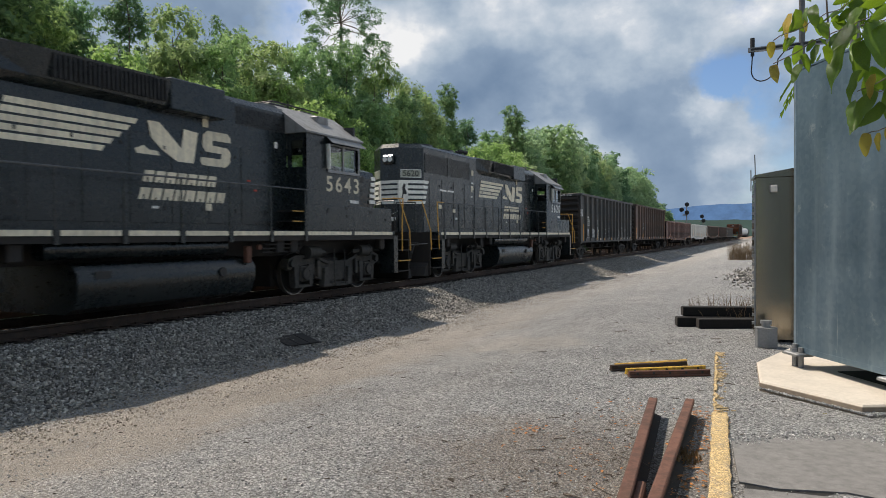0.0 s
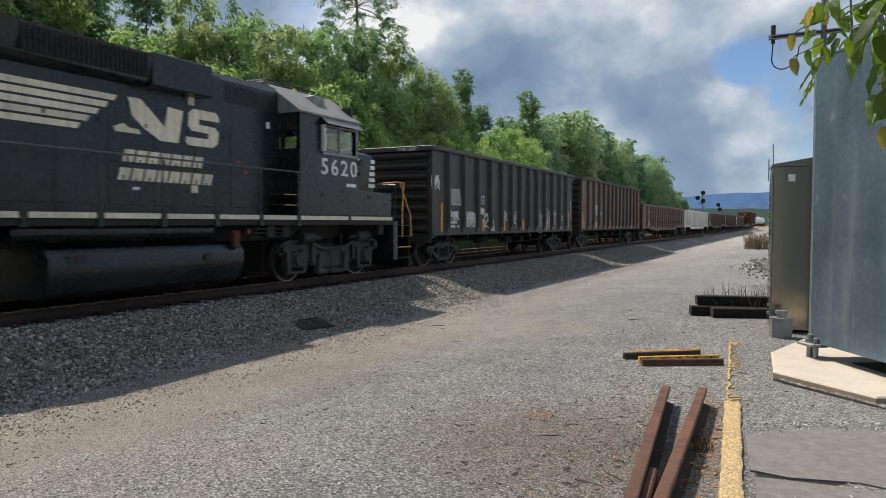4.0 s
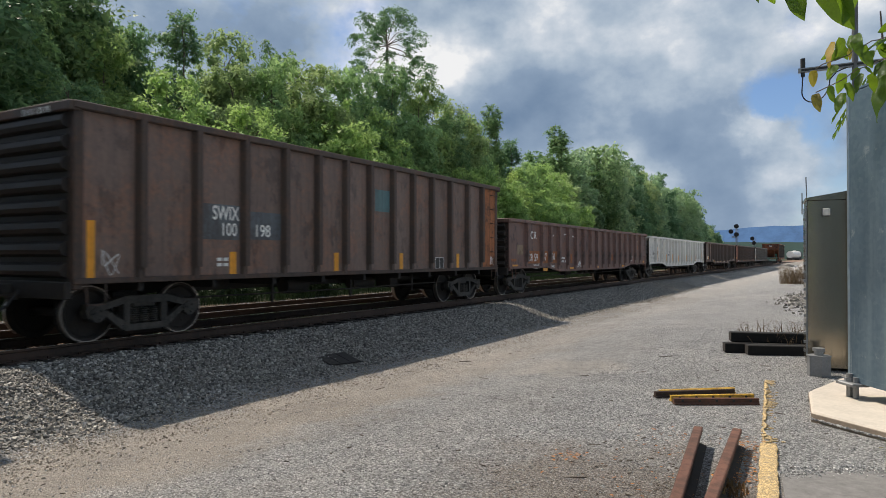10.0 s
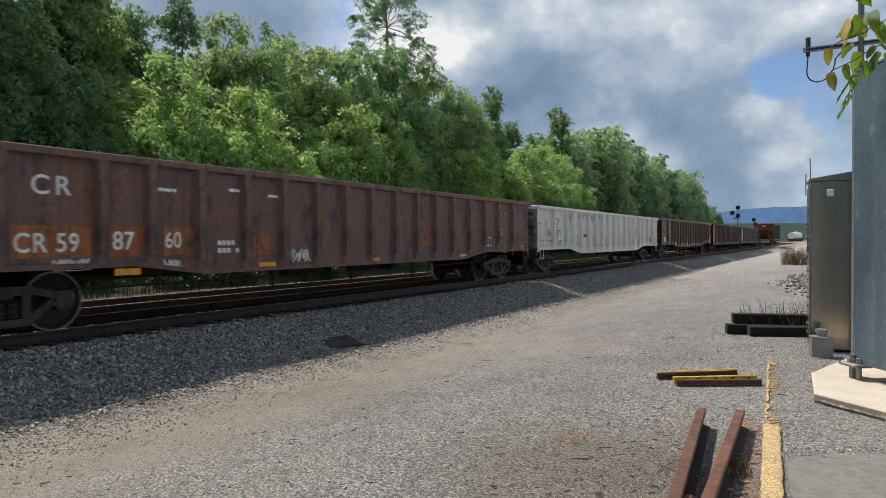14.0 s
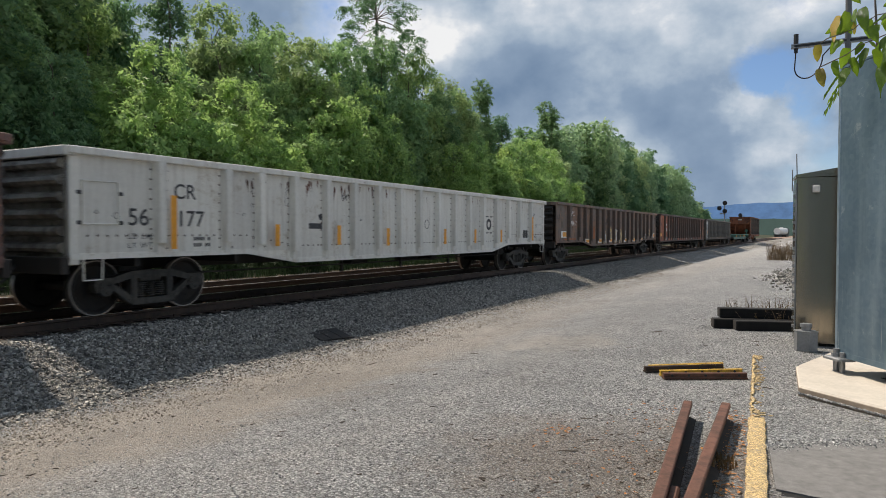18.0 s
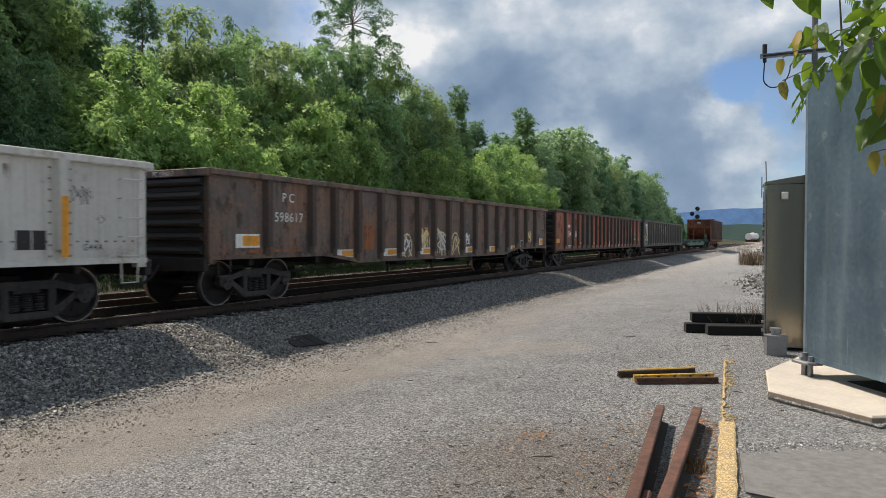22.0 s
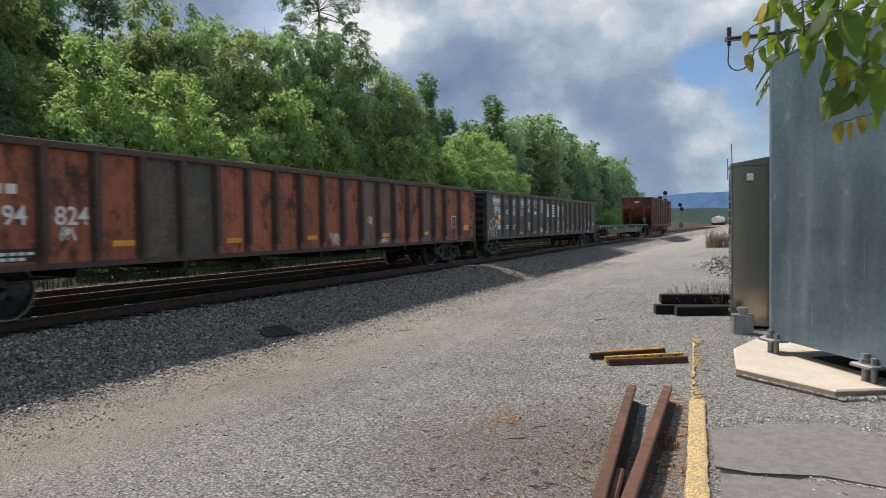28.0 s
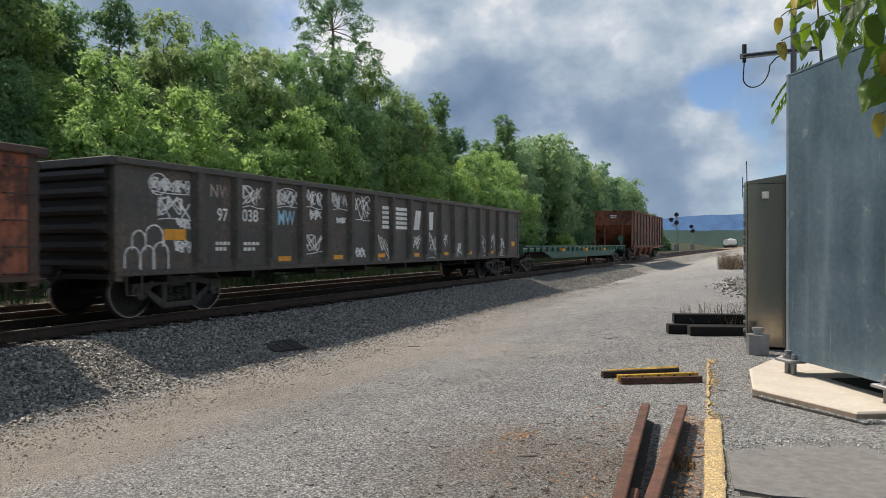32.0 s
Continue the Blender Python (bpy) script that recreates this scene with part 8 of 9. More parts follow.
# ---- trees ----
def bough_plan(seed, height, radius, base, leaders, lean=0.5):
    """Where the boughs of a crown sit: each leader carries its own dome, so that the outline is uneven."""
    rng = np.random.default_rng(seed)
    out = []
    for k in range(leaders):
        g = 2.4 * k + rng.uniform(-0.5, 0.5)
        off = 0.0 if k == 0 else radius * lean * rng.uniform(0.75, 1.15)
        top = height * (1.0 if k == 0 else rng.uniform(0.60, 0.95))
        own = radius * (0.66 if leaders > 1 else 1.0) * rng.uniform(0.88, 1.12)
        cx, cy = off * math.cos(g), off * math.sin(g)
        size = own * 0.46
        rows = max(4, int((top - base) / (size * 1.15)))
        for i in range(rows):
            u = (i + 0.35) / rows
            ring = own * 0.80 * math.sqrt(max(0.03, 1 - max(0.0, (u - 0.45) / 0.60) ** 2.0)) * (0.86 + 0.14 * min(1.0, u / 0.4))
            count = max(1, int(2 * math.pi * ring / (size * 1.30)))
            for j in range(count):
                if rng.random() < 0.22:
                    continue
                h = g + 2 * math.pi * (j + rng.uniform(-0.3, 0.3)) / count + i
                q = ring * rng.uniform(0.62, 1.12)
                out.append((cx + q * math.cos(h), cy + q * math.sin(h), base + (top - base - size * 0.6) * u + rng.uniform(-0.4, 0.4) * size, size * rng.uniform(0.50, 1.15)))
    return np.array(out)


def leafy(seed, boughs, count, leaf, spray, material, open_crown=False):
    """Leaves gathered in flat sprays over the outside of each bough, with dark gaps between."""
    rng = np.random.default_rng(seed + 900)
    n = len(boughs)
    share = boughs[:, 3] ** 2
    per = 34
    total = max(n, count // per)
    own = rng.choice(n, total, p=share / share.sum())
    d = rng.normal(0, 1, (total, 3)) + np.array([0, 0, 0.45])
    d /= np.linalg.norm(d, axis=1)[:, None]
    r = boughs[own, 3] * np.where(rng.random(total) < 0.16, rng.uniform(0.1, 0.7, total), rng.uniform(0.78, 1.12, total))
    centre = boughs[own, :3] + d * r[:, None] * np.array([1, 1, 0.8])
    up = d * 0.55 + rng.normal(0, 0.25, (total, 3)) + np.array([0, 0, 0.62])
    up /= np.linalg.norm(up, axis=1)[:, None]
    side = np.cross(up, rng.normal(0, 1, (total, 3)))
    side /= np.linalg.norm(side, axis=1)[:, None]
    fore = np.cross(up, side)
    reach = spray * rng.uniform(0.6, 1.5, total)
    k = np.repeat(np.arange(total), per)
    m = len(k)
    a, b = rng.normal(0, 0.62, m), rng.normal(0, 0.40, m)
    rho = a * a + b * b
    p = centre[k] + reach[k][:, None] * (side[k] * a[:, None] + fore[k] * b[:, None] + up[k] * (rng.normal(0, 0.16, m) - 0.22 * rho)[:, None])
    p[:, 2] = np.maximum(p[:, 2], 0.05)
    nrm = up[k] + rng.normal(0, 0.33, (m, 3))
    nrm /= np.linalg.norm(nrm, axis=1)[:, None]
    ax = side[k] * a[:, None] + fore[k] * b[:, None] + rng.normal(0, 0.5, (m, 3)) + np.array([0, 0, -0.25])
    ax -= nrm * np.sum(ax * nrm, axis=1)[:, None]
    ax /= np.linalg.norm(ax, axis=1)[:, None] + 1e-6
    bx = np.cross(nrm, ax)
    L = leaf * rng.uniform(0.6, 1.4, (m, 1))
    W = L * rng.uniform(0.40, 0.62, (m, 1))
    v = np.stack([p - ax * L * 0.5 + bx * W, p + ax * L, p - ax * L * 0.5 - bx * W], axis=1).reshape(-1, 3)
    # the shaded heart of each bough: a few broad leaves
    c = np.repeat(boughs, 60 if not open_crown else 4, axis=0)
    m2 = len(c)
    q = c[:, :3] + rng.normal(0, 0.26, (m2, 3)) * c[:, 3:]
    q[:, 2] = np.maximum(q[:, 2], 0.3)
    e1, e2 = rng.normal(0, 0.125, (m2, 3)) * c[:, 3:], rng.normal(0, 0.125, (m2, 3)) * c[:, 3:]
    v = np.concatenate([v, np.stack([q - e1 * 0.5 - e2 * 0.5, q + e1, q + e2], axis=1).reshape(-1, 3)])
    m += m2
    f = np.arange(m)[:, None] * 3 + np.array([[0, 1, 2]])
    me = bpy.data.meshes.new("crown")
    me.from_pydata(v.tolist(), [], f.tolist())
    me.materials.append(M[material])
    return me


def limbs(seed, boughs, base, height, thick, reach=22):
    rng = random.Random(seed)
    s = Shape()
    pts = [Vector((0, 0, -0.3)), Vector((rng.uniform(-0.2, 0.2), rng.uniform(-0.2, 0.2), max(0.8, base * 0.7))), Vector((rng.uniform(-0.4, 0.4), rng.uniform(-0.4, 0.4), (base + height) / 2)), Vector((rng.uniform(-0.5, 0.5), rng.uniform(-0.5, 0.5), height * 0.86))]
    rad = [thick, thick * 0.8, thick * 0.5, thick * 0.12]
    for i in range(3):
        s.cyl(pts[i], pts[i + 1], rad[i], 9, rad[i + 1], False)
    for i in sorted(rng.sample(range(len(boughs)), min(reach, len(boughs)))):
        c = Vector(boughs[i][:3])
        z = max(pts[1].z, c.z - 0.55 * math.hypot(c.x, c.y) - 0.6)
        g = min(0.97, (z - pts[1].z) / (pts[3].z - pts[1].z))
        q = pts[1].lerp(pts[2], min(1, g * 2)) if g < 0.5 else pts[2].lerp(pts[3], g * 2 - 1)
        mid = q.lerp(c, 0.5) + Vector((rng.uniform(-0.2, 0.2), rng.uniform(-0.2, 0.2), 0.3))
        s.cyl(q, mid, thick * 0.26, 6, thick * 0.16, False).cyl(mid, c, thick * 0.16, 6, thick * 0.04, False)
    return s.mesh("trunk", True)


TREE_KINDS = {}


def tree_kind(key, seed, count, height, radius, base, leaf, spray, leaders, material, label, thick=0.2, name="tree", boughs=None):
    boughs = bough_plan(seed, height, radius, base, leaders) if boughs is None else boughs
    t = thing(name, label, "tree" if name == "tree" else "shrub", pose(0, 0, -200), group="trees beyond the tracks" if name == "tree" else "undergrowth below the trees")
    part("trunk", limbs(seed, boughs, base, height, thick), "bark", t)
    part("crown", leafy(seed, boughs, count, leaf, spray, material, key == "airy"), None, t)
    TREE_KINDS[key] = [t, False, height]


def plant(key, x, y, tall, turn, wide=1.0):
    """A tree of that kind, tall metres high; wide stretches its crown."""
    t, used, own = TREE_KINDS[key]
    k = tall / own
    m = pose(x, y, ground_height(x, y) - 0.1, 0, 0, turn) @ Matrix.Diagonal((k * wide, k * wide, k, 1))
    if used:
        o = copy_thing(t, Matrix.Identity(4))
    else:
        o, TREE_KINDS[key][1] = t, True
    o.rotation_mode = "XYZ"
    o.matrix_basis = m
    return o


def airy_boughs():
    """An open locust crown: flat tiers apart from one another, one low bough reaching out to a side."""
    rng = np.random.default_rng(14)
    out = []
    for z, ring, count in ((17.3, 2.2, 4), (18.8, 2.9, 6), (20.3, 2.8, 6), (21.7, 2.1, 5), (22.7, 0.9, 3)):
        for j in range(count):
            g = 2 * math.pi * (j + rng.uniform(-0.25, 0.25)) / count + z
            out.append((ring * math.cos(g), ring * math.sin(g), z + rng.uniform(-0.4, 0.4), rng.uniform(0.55, 0.95)))
    out += [(4.6, 1.0, 19.0, 0.8), (4.2, 0.6, 17.9, 0.75), (5.0, 1.2, 18.2, 0.6), (3.4, 0.4, 17.2, 0.6)]
    return np.array(out)


tree_kind("broad", 11, 66000, 15.0, 4.3, 0.8, 0.125, 0.44, 5, "leaf_mid", "broad green deciduous tree beyond the tracks")
tree_kind("olive", 12, 54000, 15.0, 3.5, 0.8, 0.125, 0.44, 4, "leaf_olive", "yellowish olive green deciduous tree beyond the tracks")
tree_kind("dark", 13, 66000, 17.0, 4.6, 1.0, 0.135, 0.46, 5, "leaf_dark", "dark green deciduous tree with shade painted into its leaves")
tree_kind("bright", 16, 44000, 10.0, 3.7, 0.0, 0.12, 0.42, 5, "leaf_bright", "bright yellow green tree at the edge of the wood, sunlight painted in", thick=0.13)
tree_kind("slim", 15, 30000, 18.0, 1.9, 1.5, 0.115, 0.36, 3, "leaf_dark", "slim vine-clad tree standing out of the wood")
tree_kind("airy", 14, 19000, 23.5, 3.4, 17.0, 0.095, 0.34, 1, "leaf_dark", "tall airy tree with visible limbs standing above the wood", thick=0.17, boughs=airy_boughs())
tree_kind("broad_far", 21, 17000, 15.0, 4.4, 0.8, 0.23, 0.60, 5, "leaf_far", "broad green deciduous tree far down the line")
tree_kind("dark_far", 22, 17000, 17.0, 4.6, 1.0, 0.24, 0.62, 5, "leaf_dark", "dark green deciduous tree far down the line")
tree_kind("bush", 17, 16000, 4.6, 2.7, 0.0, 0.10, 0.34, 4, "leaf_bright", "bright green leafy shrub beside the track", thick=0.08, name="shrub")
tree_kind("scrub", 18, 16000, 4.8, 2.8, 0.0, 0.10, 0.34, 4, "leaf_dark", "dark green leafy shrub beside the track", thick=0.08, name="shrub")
tree_kind("low", 19, 5600, 1.7, 1.1, 0.0, 0.07, 0.2, 3, "weed", "low green growth beside the far track, tree shade painted in", thick=0.03, name="shrub")


def plant_wood():
    rng = random.Random(21)
    turn = lambda: rng.uniform(0, 360)
    # the near stretch, tree by tree: kind, across, along, height, breadth
    for kind, x, y, tall, wide in (
            ("dark", -34, 8, 19.5, 1), ("dark", -34, 13.5, 18.9, 1), ("dark", -40, 16.5, 25.0, 0.95), ("dark", -42, 22.5, 26.2, 0.95), ("broad", -35, 18.5, 15.1, 0.95),
            ("dark", -41, 26, 20.5, 0.66), ("broad", -36, 24, 14.8, 0.85), ("bright", -30, 23.6, 12.4, 0.85), ("bright", -29.5, 28.6, 11.5, 0.9), ("dark", -31, 19, 11.0, 0.8),
            ("slim", -36, 29.6, 17.7, 0.95), ("olive", -38, 34.6, 17.9, 0.85), ("olive", -35.5, 32.6, 15.1, 0.9), ("broad", -34, 35.2, 16.3, 0.8), ("olive", -34, 39.6, 16.9, 0.9),
            ("dark", -42, 44, 20.9, 0.6), ("broad", -34, 43.6, 17.9, 0.85), ("bright", -30, 36, 10.5, 0.8), ("dark", -35, 47.8, 19.1, 0.8), ("broad", -32.5, 48, 18.4, 0.75),
            ("broad", -33, 53, 18.3, 0.82), ("dark", -34, 57, 18.7, 0.75), ("olive", -33, 60.5, 17.7, 0.9), ("broad", -33.5, 64, 17.7, 0.7), ("dark", -34, 67, 15.4, 0.7),
            ("slim", -34, 70.6, 19.5, 1), ("slim", -33.5, 75, 16.1, 1.2), ("bright", -28.5, 53.5, 10.6, 0.8), ("bright", -29, 59.5, 11.6, 0.8), ("bright", -31.5, 44.5, 14.6, 0.7), ("bright", -32, 39.5, 14.6, 0.75), ("bright", -29, 64, 11.2, 0.9), ("bright", -29, 67.5, 12.4, 0.9), ("bright", -29.5, 73.5, 13.7, 0.9),
            ("broad", -33, 80.5, 14.2, 0.9), ("bright", -30, 80, 13.4, 0.9), ("slim", -34, 91.5, 20.6, 1.15), ("dark_far", -36, 93, 16.5, 0.9), ("broad_far", -32, 86.5, 13.8, 0.9)):
        plant(kind, x, y, tall, turn(), wide)
    plant("airy", -36, 52.5, 24.8, 62)
    # on down the line the tops stay level, then fall away where the wood ends
    line_y, line_z = [95, 110, 135, 155, 181, 206, 232, 251], [18.6, 18.9, 17.8, 18.2, 17.6, 14.8, 10.0, 6.8]
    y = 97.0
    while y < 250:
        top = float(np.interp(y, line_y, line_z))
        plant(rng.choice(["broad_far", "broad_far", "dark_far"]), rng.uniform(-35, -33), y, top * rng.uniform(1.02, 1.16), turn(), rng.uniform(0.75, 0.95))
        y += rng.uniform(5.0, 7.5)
    # a row behind closes the gaps, its shade put into dark leaves
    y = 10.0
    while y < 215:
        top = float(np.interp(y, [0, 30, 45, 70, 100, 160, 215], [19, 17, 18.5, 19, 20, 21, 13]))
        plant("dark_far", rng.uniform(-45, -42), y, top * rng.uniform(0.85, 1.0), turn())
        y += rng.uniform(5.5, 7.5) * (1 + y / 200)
    # the tree behind the viewer from which the leafy branch hangs
    plant("broad_far", 5.5, -6.5, 11.0, 30)
    # another unseen tree, added to darken reflections and sky light from behind
    plant("dark_far", -3.0, -15.0, 12.0, 200)
    # undergrowth at the edge of the wood
    y = 3.0
    while y < 215:
        plant(rng.choice(["bush", "scrub", "scrub"]), rng.uniform(-28.5, -26.0), y, rng.uniform(3.4, 5.6), turn())
        y += rng.uniform(4.0, 6.2) * (1 + y / 90)
    for row, gap in ((-20.0, 1.9), (-23.5, 2.8)):
        y = 6.0
        while y < 95:
            plant("low", row + rng.uniform(-0.8, 0.8), y, rng.uniform(1.2, 2.4), turn())
            y += gap * rng.uniform(0.7, 1.3) * (1 + y / 60)


plant_wood()


# ---- distance ----
def ridge(name, y, x0, x1, base, tops, material, label, step):
    s = Shape()
    n = int((x1 - x0) / step)
    for i in range(n + 1):
        x = x0 + (x1 - x0) * i / n
        z = float(np.interp(x, [p for p, _ in tops], [q for _, q in tops]))
        z += step * 0.10 * noise.noise(Vector((x / step * 0.7, 0.3, y)))
        s.v += [(x, y, base), (x, y + z * 1.4, z), (x, y + z * 6, base)]
    for i in range(n):
        a, b = i * 3, i * 3 + 3
        s.f += [(a, b, b + 1, a + 1), (a + 1, b + 1, b + 2, a + 2)]
    return tagged(part(name, s, material, None, smooth=True), label, "hill", kind="structure")


# distant backdrop: haze is put into the colour, and the surface glows by itself
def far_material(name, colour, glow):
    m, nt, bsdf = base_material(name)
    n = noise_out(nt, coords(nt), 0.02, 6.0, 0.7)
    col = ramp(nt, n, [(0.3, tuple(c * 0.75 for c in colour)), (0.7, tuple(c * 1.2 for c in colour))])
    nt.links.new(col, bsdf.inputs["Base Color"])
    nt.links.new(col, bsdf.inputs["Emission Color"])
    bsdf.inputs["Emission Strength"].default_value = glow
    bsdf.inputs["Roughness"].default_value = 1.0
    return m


M["far_hill"] = far_material("haze_blue_glowing_hill", (0.042, 0.098, 0.205), 0.55)
M["near_hill"] = far_material("glowing_distant_woods", (0.028, 0.055, 0.048), 0.35)
ridge("backdrop_hill", 2600, -3000, 3500, -30, [(-3000, 60), (-900, 75), (-560, 88), (-260, 112), (0, 118), (500, 105), (1500, 90), (3500, 60)], "far_hill", "long wooded ridge on the horizon with haze painted blue", 40)
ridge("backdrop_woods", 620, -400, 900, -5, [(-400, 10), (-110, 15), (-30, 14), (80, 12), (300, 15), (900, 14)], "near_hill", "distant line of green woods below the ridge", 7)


def signal_mast(x, y, tall, heads, label):
    s = thing("railway_signal", label, "railway signal", pose(x, y, 0))
    part("mast", Shape().cyl((0, 0, 0), (0, 0, tall), 0.11, 10), "steel", s)
    part("ladder", Shape().tube([(0.3, 0, 0), (0.3, 0, tall - 0.4)], 0.03, 4).tube([(0.55, 0, 0), (0.55, 0, tall - 0.4)], 0.03, 4), "steel", s)
    for dx, z in heads:
        h = part("signal_head", Shape().cyl((dx, -0.18, z), (dx, -0.28, z), 0.52, 20), "dark", s, "round black signal target")
        part("hood", Shape().cyl((dx, -0.28, z), (dx, -0.6, z), 0.16, 12), "dark", h)
    part("bracket", Shape().box(-0.9, 0.2, -0.2, 0.0, tall * 0.72, tall * 0.75), "steel", s)
    part("relay_case", Shape().box(-0.5, 0.5, 0.5, 1.0, 0, 1.6), "steel", s)


signal_mast(-19.8, 172, 8.6, [(0.1, 8.8), (0.1, 6.9), (-1.1, 7.6)], "tall railway signal with round black heads beside the track")
signal_mast(-18.8, 200, 7.2, [(-0.2, 6.6), (0.2, 5.4)], "smaller railway signal mast farther along the track")


def tank_car():
    c = thing("tank_car", "white tank car standing far down the line", "freight car", pose(-13.5, 300, 0.3, 0, 0, -20), group="standing freight cars")
    part("tank", Shape().cyl((0, -4.0, 2.3), (0, 4.0, 2.3), 1.35, 20), "tank", c, "", True)
    part("dome", Shape().cyl((0, 0, 3.6), (0, 0, 4.0), 0.4, 12), "tank", c)
    part("end_band", Shape().cyl((0, 3.0, 2.3), (0, 4.05, 2.3), 1.37, 20), "dark", c)
    part("underframe", Shape().box(-1.2, 1.2, -4.6, 4.6, 0.75, 1.05), "dark", c)
    for y in (-3.2, 3.2):
        part("truck", Shape().box(-1.0, 1.0, y - 1.1, y + 1.1, 0.1, 0.75), "dark", c)


tank_car()


def weeds(name, x, y, spread, tall, count, material, seed, label, long=1.3):
    rng = np.random.default_rng(seed)
    vs, fs = [], []
    for i in range(count):
        a = rng.uniform(0, 6.283)
        r = spread * math.sqrt(rng.random())
        p = np.array([x + r * math.cos(a), y + r * math.sin(a) * long, 0.0])
        p[2] = ground_height(p[0], p[1])
        h = tall * rng.uniform(0.35, 1.0)
        lean = rng.normal(0, 0.22, 2) * h
        w = (0.004 + 0.006 * rng.random()) * (1.3 if long > 5 else 1.0)
        top = p + np.array([lean[0], lean[1], h])
        mid = p + np.array([lean[0] * 0.35, lean[1] * 0.35, h * 0.6])
        g = rng.uniform(0, 3.14)
        side = np.array([math.cos(g), math.sin(g), 0]) * w
        k = len(vs)
        vs += [p - side, p + side, mid + side * 0.8, mid - side * 0.8, top]
        fs += [(k, k + 1, k + 2, k + 3), (k + 3, k + 2, k + 4)]
        for j in range(5):
            q = p + (top - p) * rng.uniform(0.35, 1.0)
            e = rng.normal(0, 1, 3) * 0.035 * tall
            e2 = rng.normal(0, 1, 3) * 0.012 * tall
            k = len(vs)
            vs += [q, q + e * 0.5 + e2, q + e]
            fs += [(k, k + 1, k + 2)]
    me = bpy.data.meshes.new(name)
    me.from_pydata([tuple(v) for v in vs], [], fs)
    return tagged(part(name, me, material, None), label, "weeds", kind="stuff")


weeds("dry_bush", -2.1, 48.0, 0.9, 1.3, 500, "dry", 31, "brown dried bush at the edge of the lot")
weeds("weeds", -0.9, 13.9, 0.75, 0.55, 130, "dry", 32, "thin dry weeds growing behind the timber ties")
weeds("weeds", -0.62, 5.2, 0.12, 0.06, 160, "dry", 34, "dry grass between rail and kerb")
weeds("track_weeds", -23.6, 45, 2.6, 0.7, 4000, "weed", 35, "green weeds at the foot of the wood", 14.0)


weeds("track_weeds", -17.9, 40, 0.75, 0.6, 7000, "weed", 36, "green weeds beside the far track, coloured dark for shade", 46.0)


def pile_spot(rng):
    return rng.normal(-0.7, 0.5), rng.normal(30.0, 2.5)


rocks("stone_heap", 1500, pile_spot, 0.035, "ballast", "low heap of pale stones beside the cabinet", 9)


# ---- branch over the viewer ----
def leaf_mesh(seed):
    """A broad heart-shaped leaf with a folded midrib and a wavy edge, 1 long."""
    rng = random.Random(seed)
    s = Shape()
    n = 14
    curl = rng.uniform(0.12, 0.30)
    rib, sides = [], ([], [])
    for i in range(n + 1):
        t = i / n
        rib.append((t, 0.0, -curl * t * t))
        w = 0.62 * math.sqrt(t) * (1 - t) ** 0.85
        back = -0.16 * (1 - t / 0.3) * math.sqrt(t / 0.3) if t < 0.3 else 0
        for k, e in enumerate((1, -1)):
            sides[k].append((t + back, e * w, -curl * t * t + (0.30 - 0.08 * k) * w + 0.025 * math.sin(13 * t + seed + 2 * k)))
    s.v = rib + sides[0] + sides[1]
    m = n + 1
    for i in range(n):
        s.f += [(i, i + 1, m + i + 1, m + i), (i + 1, i, 2 * m + i, 2 * m + i + 1)]
    return s.mesh("leaf", True)


